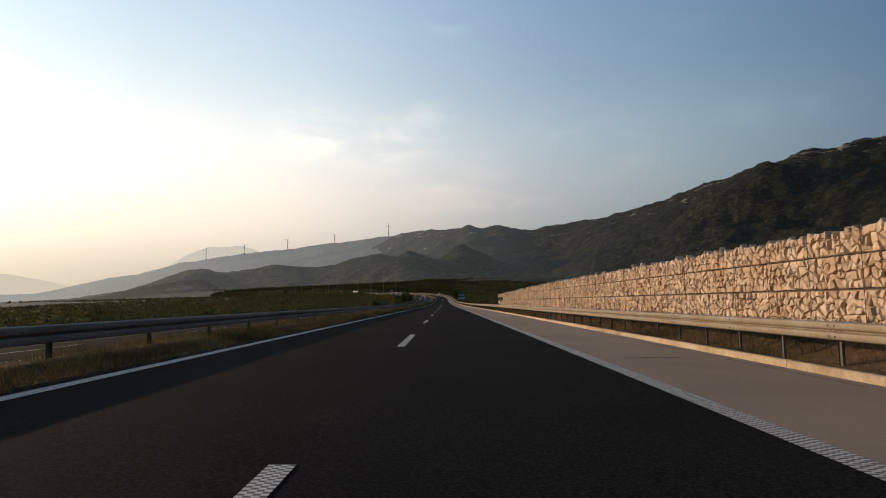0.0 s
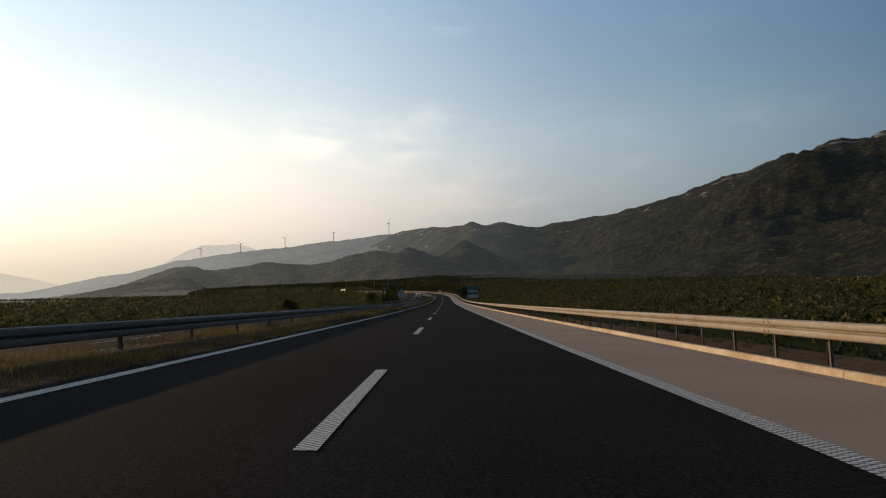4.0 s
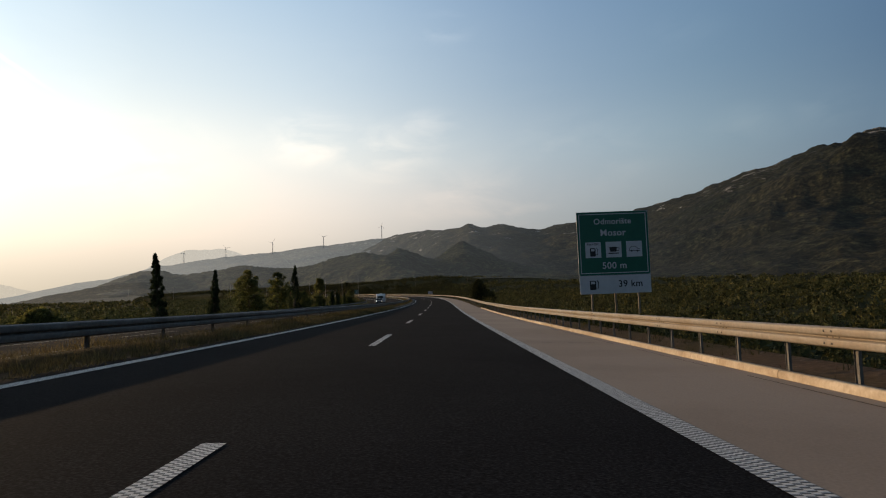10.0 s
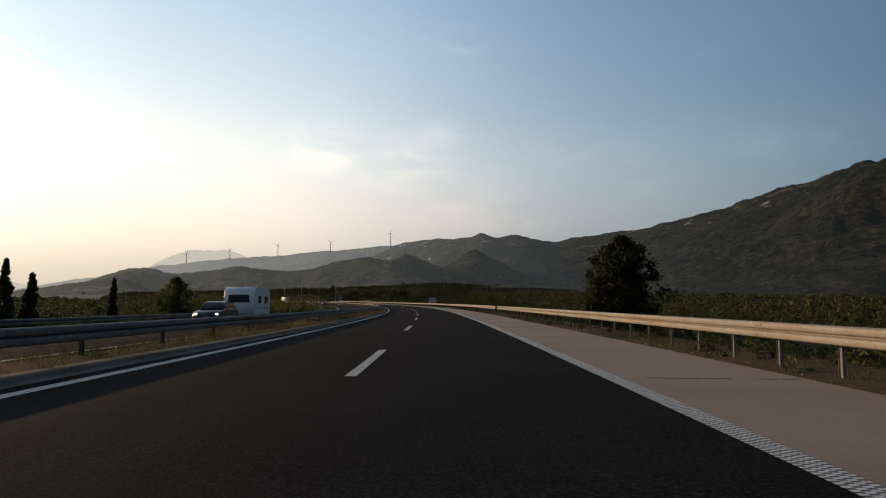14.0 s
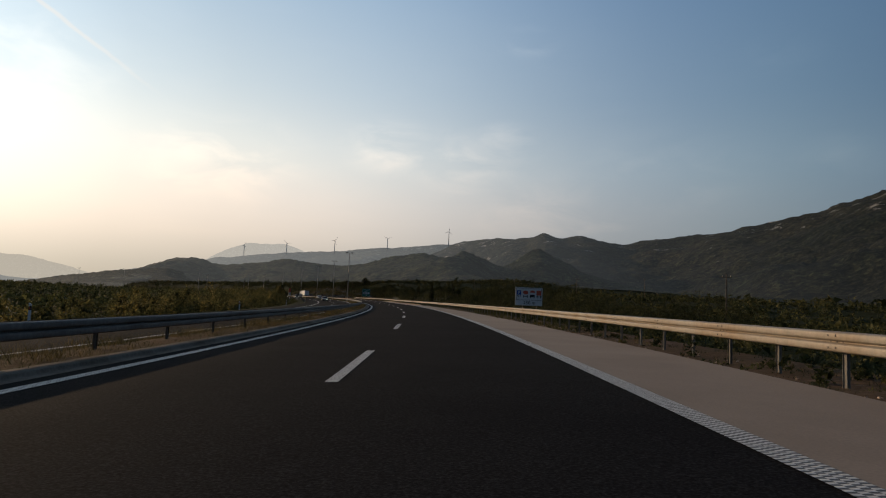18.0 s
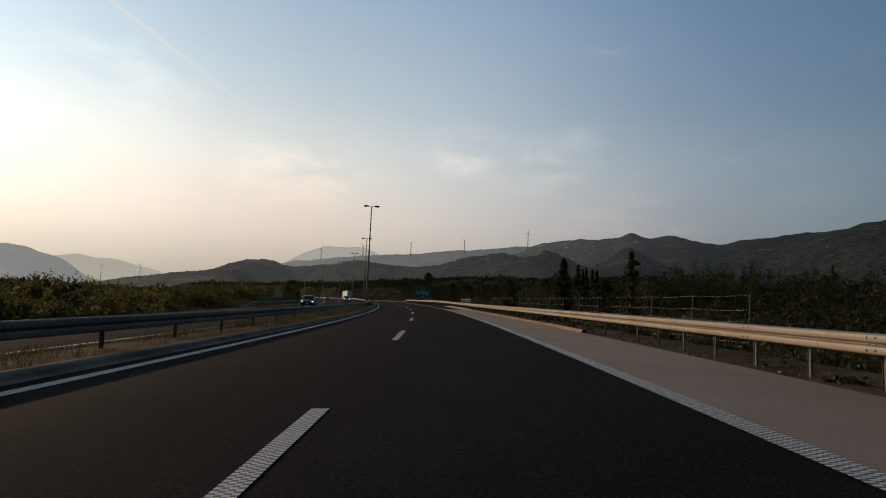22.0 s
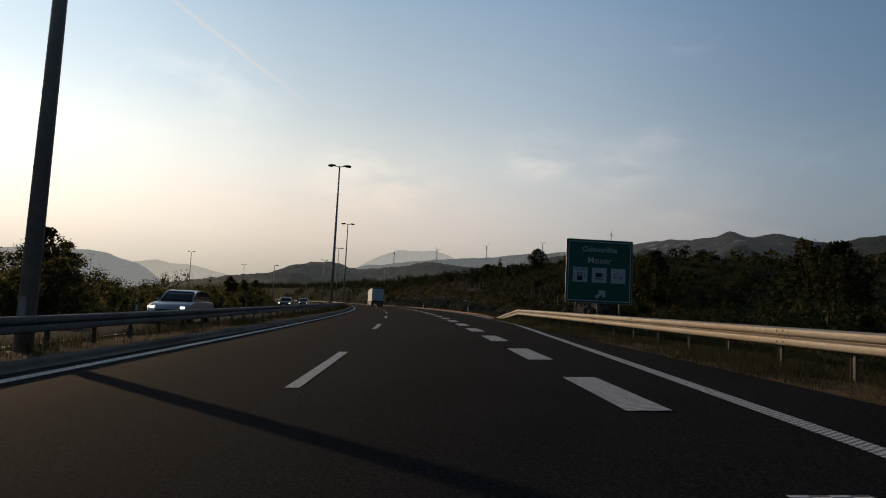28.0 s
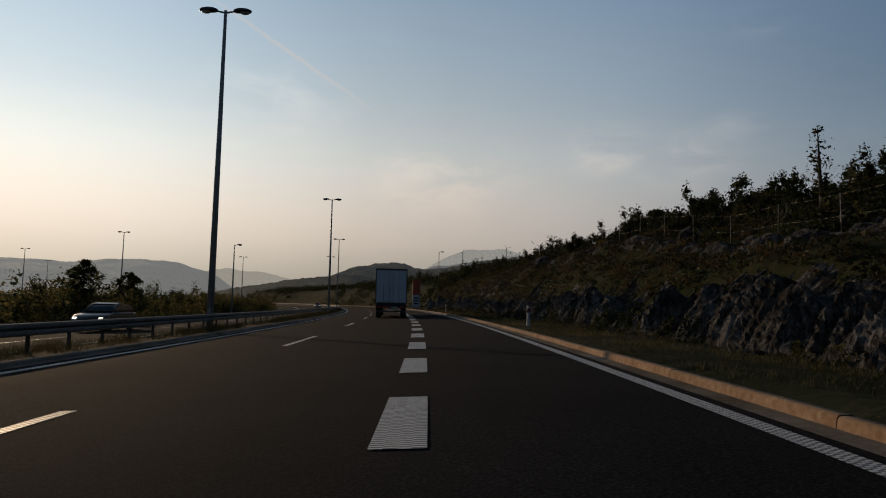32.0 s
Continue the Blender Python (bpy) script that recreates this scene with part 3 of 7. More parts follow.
def soup(name, verts, faces, mat, flat=False):
    """Fast mesh of many loose faces: verts n x 3, faces k x c."""
    verts, faces = np.asarray(verts, np.float32), np.asarray(faces, np.int32)
    me = bpy.data.meshes.new(name)
    me.vertices.add(len(verts))
    me.vertices.foreach_set("co", verts.ravel())
    me.loops.add(faces.size)
    me.loops.foreach_set("vertex_index", faces.ravel())
    me.polygons.add(len(faces))
    me.polygons.foreach_set("loop_start", np.arange(0, faces.size, faces.shape[1], dtype=np.int32))
    me.update(calc_edges=True)
    if flat:
        me.polygons.foreach_set("use_smooth", np.zeros(len(faces), dtype=bool))
    if mat:
        me.materials.append(mat)
    return me


def sweep(name, s0, s1, step, profile, mat, height=road_z, uv=False, across=False):
    """A cross-section (offset, lift) carried along the road; profile may be a function of s."""
    ss = np.linspace(s0, s1, max(2, int(round((s1 - s0) / step)) + 1))
    rows, uvs = [], []
    for s in ss:
        pr = np.array(profile(s) if callable(profile) else profile, float)
        x, y = on_plan(s, pr[:, 0])
        rows.append(np.stack([x, y, height(s, pr[:, 0]) + pr[:, 1]], -1))
        uvs.append(np.stack([np.linspace(0, 1, len(pr)) if across else pr[:, 0], np.full(len(pr), s)], -1))
    return grid_mesh(name, np.array(rows), mat, np.array(uvs) if uv else None)


def spot(s, o, up=0.0, turn=0.0, height=road_z):
    """Pose on the ground at (s, o), local y along the road."""
    x, y = on_plan(s, o)
    return pose(float(x), float(y), float(height(s, o)) + up, 0, 0, math.degrees(float(heading(s))) + turn)


def box_bm(x0, x1, y0, y1, z0, z1, bevel=0.0):
    bm = bmesh.new()
    bmesh.ops.create_cube(bm, size=1, matrix=Matrix.Translation(((x0 + x1) / 2, (y0 + y1) / 2, (z0 + z1) / 2)) @ Matrix.Diagonal((x1 - x0, y1 - y0, z1 - z0, 1)))
    if bevel:
        bmesh.ops.bevel(bm, geom=bm.edges[:], offset=bevel, segments=2, affect="EDGES")
    return bm


def tube_bm(points, radii, sides=8, cap=True):
    """A tapered tube through points."""
    bm = bmesh.new()
    rings = []
    pts = [Vector(p) for p in points]
    for k, p in enumerate(pts):
        d = (pts[min(k + 1, len(pts) - 1)] - pts[max(k - 1, 0)]).normalized()
        q = d.to_track_quat("Z", "Y")
        rings.append([bm.verts.new(p + q @ Vector((radii[k] * math.cos(2 * math.pi * i / sides), radii[k] * math.sin(2 * math.pi * i / sides), 0))) for i in range(sides)])
    for a, b in zip(rings, rings[1:]):
        for i in range(sides):
            f = bm.faces.new((a[i], a[(i + 1) % sides], b[(i + 1) % sides], b[i]))
            f.smooth = True
    if cap:
        bm.faces.new(rings[0][::-1])
        bm.faces.new(rings[-1])
    return bm


def thing(name, m, label, category, group="", kind=""):
    e = new(name)
    e.matrix_basis = m
    e.empty_display_size = 0.3
    return tagged(e, label, category, group, kind)

# ---- ground, hills and distance ----
CENTRE = (1.0, 275.0, -2.6)
GROUND_MAT = two_scale("scrub_ground", [(0.3, (0.012, 0.014, 0.006)), (0.55, (0.030, 0.030, 0.013)), (0.8, (0.06, 0.052, 0.026))], 0.5, 0.03, (0.6, 0.75, 0.55), 0.95, 0, 0.8, 0.2, gloss=0.02)


def corridor():
    o = np.concatenate([np.linspace(-150, -40, 12), np.linspace(-36, -19.2, 14), np.linspace(-17, -5, 6), [0.0, 4.0, 7.0],
                        np.linspace(8.2, 26, 36), np.linspace(27, 60, 20), np.linspace(65, 150, 12)])
    return sweep("ground", -100, 1560, 3.0, np.stack([o, o * 0], -1), GROUND_MAT, height=ground_z)


def nearest(x, y):
    ax, ay = AX[::4], AY[::4]
    best = np.zeros(len(x), int)
    for k in range(0, len(x), 4000):
        d = (x[k:k + 4000, None] - ax) ** 2 + (y[k:k + 4000, None] - ay) ** 2
        best[k:k + 4000] = d.argmin(1)
    i = best * 4
    th, dx, dy = TURN[i], x - AX[i], y - AY[i]
    return AXIS_S[i] - dx * np.sin(th) + dy * np.cos(th), dx * np.cos(th) + dy * np.sin(th)


def rolling(x, y, o):
    """Low swells of the karst plain, growing to foothills far off."""
    off = np.abs(o)
    return fbm(x * 0.01, y * 0.01, 4) * 6 * smooth(160, 500, off) + (fbm(x * 0.0035 + 7, y * 0.0035, 5) + 0.05) * 90 * smooth(380, 1100, off)


def plain(reach, rows, mat):
    az = np.radians(np.concatenate([np.arange(-180, -64, 3.0), np.arange(-64, 64, 0.4), np.arange(64, 181, 3.0)]))
    dist = np.geomspace(*reach, rows)
    a, d = np.meshgrid(az, dist)
    x, y = (CENTRE[0] + np.sin(a) * d).ravel(), (CENTRE[1] + np.cos(a) * d).ravel()
    s, o = nearest(x, y)
    s = np.clip(s, -100, 1560)
    near = ground_z(s, np.clip(o, -150, 150)) - 1.4 * (1 - smooth(120, 149, np.abs(o))) - 6.0 * (1 - smooth(50, 125, np.abs(o)))
    w = smooth(140, 1100, np.hypot(np.maximum(np.abs(o) - 140, 0), 0))
    z = near * (1 - w) + w * (-3 + 0.004 * d.ravel()) + rolling(x, y, o)
    return grid_mesh("plain", np.stack([x, y, z], -1).reshape(*a.shape, 3), mat)


tagged(new("ground", corridor()), "stony verge and embankment soil along the motorway", "ground", kind="structure")
def bank_up(s):
    """Soil heaped against the foot of the gabion wall."""
    return float(1 - smooth(98, 116, s))


tagged(new("ground_verge", sweep("ground_verge", -100, 921, 2.0, lambda s: [(6.2, -0.03), (6.78 - 0.3 * float(smooth(820, 850, s)), 0.03 + 0.06 * float(smooth(820, 850, s))), (7.4, 0.03 + 0.05 * float(smooth(820, 850, s)) + 0.04 * math.sin(s * 1.7)), (8.1, 0.03 + 0.20 * bank_up(s)), (8.8, 0.02 + 0.46 * bank_up(s)), (9.5 + 0.4 * math.sin(s * 0.31), -0.02 + 0.5 * bank_up(s))], SOIL, height=ground_z)),
       "stony brown verge below the crash barrier", "ground", kind="structure")
tagged(new("ground_plain", plain((20, 760), 70, GROUND_MAT)), "wide scrub-covered karst plain", "ground", kind="structure")
# the far plain carries haze painted on as emission too
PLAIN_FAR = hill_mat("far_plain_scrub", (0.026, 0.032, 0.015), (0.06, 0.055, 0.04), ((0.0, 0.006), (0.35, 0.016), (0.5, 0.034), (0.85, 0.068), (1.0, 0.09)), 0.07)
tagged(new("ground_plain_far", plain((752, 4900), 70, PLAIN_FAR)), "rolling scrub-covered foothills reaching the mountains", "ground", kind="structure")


def ridge(name, crest, width, mat, label, spurs=0.16, step=0.15, foot=-8.0, back=700, seed=0.0, rounding=0.25, rows=84, bristle=1.5):
    """A range of hills: crest given as bearing, height angle and distance from the centre."""
    c = np.array(crest)
    az = np.arange(c[0, 0], c[-1, 0], step)
    el, dc = np.interp(az, c[:, 0], c[:, 1]), np.interp(az, c[:, 0], c[:, 2])
    g = np.exp(-0.5 * (np.arange(-30, 31) * step / rounding) ** 2)
    el = np.convolve(np.pad(el, 30, mode="edge"), g / g.sum(), "valid")
    rough = dc * np.tan(np.radians(el)) * 0.06 * fbm(az * 1.1 + seed, az * 0 + seed, 5)
    rough = rough + bristle * fbm(az * 9 + seed, az * 0, 3) * 2
    top = CENTRE[2] + dc * np.tan(np.radians(el))
    k = np.exp(-np.linspace(-2, 2, 19) ** 2)
    soft = np.convolve(np.pad(top, 9, mode="edge"), k / k.sum(), "valid")
    u = np.concatenate([np.linspace(0, 1, rows), np.linspace(1.05, 2, 12)])
    A, U = np.meshgrid(np.radians(az), u)
    w = np.minimum(width, dc * 0.75)
    D = np.where(U <= 1, dc - w * (1 - U), dc + back * (U - 1))
    x, y = CENTRE[0] + np.sin(A) * D, CENTRE[1] + np.cos(A) * D
    wander = 2.6 * fbm(x / 500 + seed, y / 500, 4) * np.clip(1 - U, 0, 1) ** 0.6
    soft = np.interp(np.degrees(A) + wander * 2.2, az, soft)
    f = np.where(U <= 1, np.clip(U, 0, 1) ** (1.15 + 1.6 * fbm(x / 380 - seed, y / 380, 3)), 1 - (U - 1))
    sc = 1.0 / 420
    n = fbm(x * sc + seed, y * sc - seed, 6, 0.52)
    n = n - 2.6 * np.abs(fbm(x * sc * 0.8 + 40 + seed, y * sc * 0.8, 5)) + 0.25 + 0.35 * fbm(x * sc * 4, y * sc * 4, 4) + 0.22 * fbm(x * sc * 14, y * sc * 14, 3)
    lump = spurs * n * np.sin(np.pi * np.clip(U, 0, 1)) ** 0.8
    z = foot + (soft - foot) * np.clip(f + lump * (U < 1), -0.1, 1.0) + (rough + top - soft) * np.clip(np.where(U <= 1, U, 2 - U), 0, 1) ** 8
    tagged(new(name, grid_mesh(name, np.stack([x, y, z], -1), mat)), label, "hills", kind="structure")


# The number pairs set the haze painted on as emission, growing towards the sun.
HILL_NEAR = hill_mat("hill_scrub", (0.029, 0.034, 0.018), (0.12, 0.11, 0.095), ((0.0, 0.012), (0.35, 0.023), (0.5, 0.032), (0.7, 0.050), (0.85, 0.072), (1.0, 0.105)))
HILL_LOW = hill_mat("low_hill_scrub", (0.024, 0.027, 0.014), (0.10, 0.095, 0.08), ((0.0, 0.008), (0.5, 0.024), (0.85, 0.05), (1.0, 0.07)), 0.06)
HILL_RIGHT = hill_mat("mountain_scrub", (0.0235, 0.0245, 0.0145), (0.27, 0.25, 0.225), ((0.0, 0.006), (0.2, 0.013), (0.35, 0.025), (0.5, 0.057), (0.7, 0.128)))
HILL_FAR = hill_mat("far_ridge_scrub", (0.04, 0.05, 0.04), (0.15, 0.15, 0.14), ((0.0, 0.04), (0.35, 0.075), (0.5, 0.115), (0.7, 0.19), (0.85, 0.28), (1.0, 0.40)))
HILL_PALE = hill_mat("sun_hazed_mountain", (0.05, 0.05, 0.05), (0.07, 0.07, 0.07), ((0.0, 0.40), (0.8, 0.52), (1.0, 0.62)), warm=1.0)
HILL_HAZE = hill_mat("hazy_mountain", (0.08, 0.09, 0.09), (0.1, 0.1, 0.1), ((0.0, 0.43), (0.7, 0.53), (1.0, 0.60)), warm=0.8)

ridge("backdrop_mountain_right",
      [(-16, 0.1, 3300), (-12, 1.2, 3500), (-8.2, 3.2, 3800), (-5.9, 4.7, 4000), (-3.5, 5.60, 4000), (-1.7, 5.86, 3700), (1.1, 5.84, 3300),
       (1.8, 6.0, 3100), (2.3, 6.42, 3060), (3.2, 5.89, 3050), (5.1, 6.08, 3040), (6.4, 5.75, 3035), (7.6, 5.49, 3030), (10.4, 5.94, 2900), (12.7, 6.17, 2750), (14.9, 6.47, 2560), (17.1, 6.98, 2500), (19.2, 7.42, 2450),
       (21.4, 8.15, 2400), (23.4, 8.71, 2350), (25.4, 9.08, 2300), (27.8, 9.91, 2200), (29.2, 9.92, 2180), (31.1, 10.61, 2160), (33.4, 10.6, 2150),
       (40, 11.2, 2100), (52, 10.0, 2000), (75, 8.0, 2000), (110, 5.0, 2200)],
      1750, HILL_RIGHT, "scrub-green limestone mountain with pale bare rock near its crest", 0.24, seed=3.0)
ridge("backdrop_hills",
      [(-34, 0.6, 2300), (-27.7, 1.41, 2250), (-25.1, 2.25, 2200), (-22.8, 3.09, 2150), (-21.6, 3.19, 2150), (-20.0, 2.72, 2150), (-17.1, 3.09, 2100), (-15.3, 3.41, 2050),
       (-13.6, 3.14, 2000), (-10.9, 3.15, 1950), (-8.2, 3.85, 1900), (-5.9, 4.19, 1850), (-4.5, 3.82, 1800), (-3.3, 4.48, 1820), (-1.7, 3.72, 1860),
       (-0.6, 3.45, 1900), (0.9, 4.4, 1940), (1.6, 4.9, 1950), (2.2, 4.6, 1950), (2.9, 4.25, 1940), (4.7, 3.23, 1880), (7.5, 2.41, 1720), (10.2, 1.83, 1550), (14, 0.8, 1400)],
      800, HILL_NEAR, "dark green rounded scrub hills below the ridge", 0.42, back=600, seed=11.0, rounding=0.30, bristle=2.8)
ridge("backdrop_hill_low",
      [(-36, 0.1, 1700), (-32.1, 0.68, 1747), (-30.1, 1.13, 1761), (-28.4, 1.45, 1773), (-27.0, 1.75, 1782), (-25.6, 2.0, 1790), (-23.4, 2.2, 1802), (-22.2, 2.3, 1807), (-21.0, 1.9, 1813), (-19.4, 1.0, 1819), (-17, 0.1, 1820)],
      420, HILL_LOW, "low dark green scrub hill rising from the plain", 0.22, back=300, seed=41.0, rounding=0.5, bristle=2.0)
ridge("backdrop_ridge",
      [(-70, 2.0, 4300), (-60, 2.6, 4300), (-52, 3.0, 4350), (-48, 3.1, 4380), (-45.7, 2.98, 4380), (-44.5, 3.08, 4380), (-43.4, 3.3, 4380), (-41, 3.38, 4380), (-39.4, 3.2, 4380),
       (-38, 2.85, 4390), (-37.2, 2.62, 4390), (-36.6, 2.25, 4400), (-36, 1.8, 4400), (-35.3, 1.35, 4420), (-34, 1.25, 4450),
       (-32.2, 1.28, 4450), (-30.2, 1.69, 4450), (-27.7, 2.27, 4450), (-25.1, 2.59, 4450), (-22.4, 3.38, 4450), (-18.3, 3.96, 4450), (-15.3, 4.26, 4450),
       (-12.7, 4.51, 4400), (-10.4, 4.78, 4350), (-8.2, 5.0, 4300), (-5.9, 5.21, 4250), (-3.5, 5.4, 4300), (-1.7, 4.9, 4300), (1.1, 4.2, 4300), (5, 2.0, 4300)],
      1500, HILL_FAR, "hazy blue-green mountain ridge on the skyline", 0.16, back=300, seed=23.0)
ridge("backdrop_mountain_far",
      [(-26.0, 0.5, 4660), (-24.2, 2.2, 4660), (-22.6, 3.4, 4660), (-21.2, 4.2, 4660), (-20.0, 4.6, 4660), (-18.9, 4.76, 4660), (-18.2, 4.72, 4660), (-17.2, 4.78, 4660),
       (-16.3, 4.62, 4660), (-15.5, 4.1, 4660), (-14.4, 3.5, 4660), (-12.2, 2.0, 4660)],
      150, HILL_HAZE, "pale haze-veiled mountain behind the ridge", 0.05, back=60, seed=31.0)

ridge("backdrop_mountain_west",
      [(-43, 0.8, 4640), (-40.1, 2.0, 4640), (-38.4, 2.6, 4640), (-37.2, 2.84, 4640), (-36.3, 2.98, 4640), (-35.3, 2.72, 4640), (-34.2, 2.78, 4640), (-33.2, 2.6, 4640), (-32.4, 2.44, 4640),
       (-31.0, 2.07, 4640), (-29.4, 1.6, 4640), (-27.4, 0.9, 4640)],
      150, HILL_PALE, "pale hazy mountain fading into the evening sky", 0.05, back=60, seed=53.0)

# ---- carriageways ----
S0, S1 = -90.0, 1540.0
SHOULDER_END = 799.0


def lane_edge(s):
    """Outer edge line of the exit lane, measured from the lane line."""
    return float(np.interp(s, [850, 868, 882, 893, 906, 930, 1540], [3.78, 4.35, 5.05, 5.62, 6.42, 6.90, 6.90]))


def road_right(s):
    """Ragged outer edge of the asphalt past the end of the shoulder."""
    return float(np.interp(s, [797, 835, 880, 905, 917, 925, 1540], [7.2, 6.6, 6.3, 6.85, 7.1, 7.2, 7.2])) + (0.06 * math.sin(s * 1.3) if 830 < s < 916 else 0.0)


road = tagged(new("road", sweep("road", S0, S1, 4.0, lambda s: [(-4.30, -0.02), (-4.27, 0), (-2, 0), (0, 0), (2, 0), (4.02, 0),
              (road_right(s) if s > SHOULDER_END - 2 else 4.2, -0.004 if s <= SHOULDER_END - 2 else 0)], ASPHALT)),
              "dark fresh asphalt carriageway with two lanes", "road", kind="structure")
tagged(new("road_opposite", sweep("road_opposite", S0, S1, 4.0, [(-18.4, -0.02), (-18.3, 0), (-14.9, 0), (-11, 0), (-7, 0), (-6.9, -0.02)], ASPHALT)),
       "dark asphalt carriageway of the opposite direction", "road", kind="structure")
tagged(new("pavement_shoulder", sweep("pavement_shoulder", S0, SHOULDER_END, 4.0, [(3.86, 0.004), (5.2, 0.004), (6.62, 0.004)], SHOULDER)),
       "pale pinkish concrete hard shoulder", "shoulder", kind="structure")
# the paved crossing in the median
tagged(new("pavement_crossing", sweep("pavement_crossing", 238, 338, 4.0, [(-7.0, 0.0), (-5.65, 0.002), (-4.25, 0.004)], ASPHALT)),
       "asphalt-paved emergency crossing in the median", "pavement", kind="structure")


def stripe(parent, name, s0, s1, o, width, step=4.0, lift=0.008):
    """One painted line; u runs across it, v along the road."""
    off = o if callable(o) else (lambda s: o)
    me = sweep(name, s0, s1, step, lambda s: [(off(s) - width / 2, lift), (off(s) + width / 2, lift)], PAINT, uv=True, across=True)
    return part(name, me, None, parent)


markings = thing("road_marking", pose(0, 0, 0), "white ribbed thermoplastic lane and edge lines", "road marking", kind="structure")
stripe(markings, "edge_line", S0, S1, -3.77, 0.23)
stripe(markings, "edge_line", S0, 862, 3.795, 0.25)
stripe(markings, "edge_line", 848, S1, lane_edge, 0.20, 2.0, 0.010)
stripe(markings, "edge_line", S0, S1, -7.45, 0.20)
stripe(markings, "edge_line", S0, S1, -14.95, 0.20)
PHASE = 17.14
for k in range(-5, 86):
    stripe(markings, "lane_dash", 18 * k + PHASE, 18 * k + PHASE + 6, 0.0, 0.18, 2.0)
for k in range(0, 100):
    stripe(markings, "lane_dash", 16 * k + 2 - 80, 16 * k + 8 - 80, -11.2, 0.18, 2.0)
for k in range(0, 40):
    stripe(markings, "exit_dash", 867.45 + 5.955 * k, 870.45 + 5.955 * k, 3.77, 0.46, 1.5, 0.012)

for k in range(0, 22):
    stripe(markings, "exit_dash", 630 + 6 * k, 633 + 6 * k, -14.95, 0.46, 1.5, 0.012)

# ---- kerbs and gutters ----


def kerb_run(s0, s1, o, full, width, mat, label, ramp_in=0.0):
    run = thing("kerb", pose(0, 0, 0), label, "kerb", kind="structure")
    off = o if callable(o) else (lambda s: o)
    n = int((s1 - s0) / 4)
    for k in range(n):
        a, b = s0 + 4 * k, s0 + 4 * k + 3.985
        j = random.uniform(-0.006, 0.006)
        height = full * (1.0 if not ramp_in or k > 1 else 0.45 + 0.3 * k)
        me = sweep("kerb_stone", a, b, 2.0, lambda s: [(off(s), 0.0), (off(s) + 0.012, height * 0.8 + j), (off(s) + 0.035, height + j),
                                                     (off(s) + width, height + j), (off(s) + width + 0.02, -0.1)], mat)
        part("kerb_stone", me, None, run)
    return run


kerb_run(-60, 428, 6.60, 0.12, 0.15, KERB_BUFF, "sunlit buff concrete kerb along the shoulder")
kerb_run(744, 800, 6.55, 0.12, 0.16, KERB, "sunlit buff concrete kerb along the shoulder")
kerb_run(919, 1300, lambda s: lane_edge(s) + 0.50, 0.125, 0.15, KERB, "sunlit orange-tinged concrete kerb along the exit lane", 1.0)
tagged(new("pavement_gutter", sweep("pavement_gutter", 430, 1500, 4.0, [(-4.88, 0.02), (-4.85, 0.09), (-4.82, 0.098), (-4.56, 0.095), (-4.49, 0.088), (-4.465, 0.066), (-4.455, 0.024), (-4.30, 0.014), (-4.24, 0.004)], GUTTER)),
       "weathered concrete kerb and drainage gutter along the median", "gutter", kind="structure")
tagged(new("pavement_apron", sweep("pavement_apron", 800, 830, 2.0, [(6.5, 0.0), (6.53, 0.06), (7.6, 0.09), (8.0, 0.06)], KERB_BUFF)),
       "broken buff concrete slab below the crash barrier", "concrete slab", kind="structure")
tagged(new("pavement_exit_gutter", sweep("pavement_exit_gutter", 917, 1300, 3.0, lambda s: [(lane_edge(s) + 0.26, 0.005), (lane_edge(s) + 0.36, 0.010), (lane_edge(s) + 0.51, 0.018)], GUTTER)),
       "concrete gutter strip below the exit kerb", "gutter", kind="structure")

# ---- crash barriers ----
W_BEAM = [(0.0, 0.44), (0.058, 0.451), (0.078, 0.462), (0.083, 0.476), (0.083, 0.556), (0.077, 0.570), (0.014, 0.583), (0.002, 0.589), (0.002, 0.605), (0.014, 0.611), (0.077, 0.624),
          (0.083, 0.638), (0.083, 0.716), (0.077, 0.731), (0.050, 0.744), (0.0, 0.753)]


def post_mesh(mat):
    bm = bmesh.new()
    for x0, x1, y0, y1 in ((-0.06, 0.06, -0.004, 0.004), (-0.06, -0.052, -0.024, 0.024), (0.052, 0.06, -0.024, 0.024)):
        b = box_bm(x0, x1, y0, y1, -0.25, 0.72)
        tmp = bpy.data.meshes.new("t")
        b.to_mesh(tmp)
        b.free()
        bm.from_mesh(tmp)
        bpy.data.meshes.remove(tmp)
    me = bpy.data.meshes.new("post")
    bm.to_mesh(me)
    bm.free()
    me.materials.append(mat)
    return me


POST = post_mesh(POST_STEEL)
POST_PALE = post_mesh(STEEL_SHADED)


def bolt_mesh():
    """Bolt heads and slotted holes where two beams overlap, on a beam that faces left."""
    bm = bmesh.new()
    for y, z, x in ((-0.10, 0.507, -0.086), (0.10, 0.507, -0.086), (-0.10, 0.688, -0.086), (0.10, 0.688, -0.086), (-0.16, 0.597, -0.003), (0.0, 0.597, -0.003), (0.16, 0.597, -0.003)):
        bmesh.ops.create_cone(bm, cap_ends=True, segments=8, radius1=0.019, radius2=0.014, depth=0.016, matrix=Matrix.Translation((x, y, z)) @ Matrix.Rotation(radians(-90), 4, "Y"))
    me = bpy.data.meshes.new("bolts")
    bm.to_mesh(me)
    bm.free()
    me.materials.append(POST_STEEL)
    return me


BOLTS = bolt_mesh()


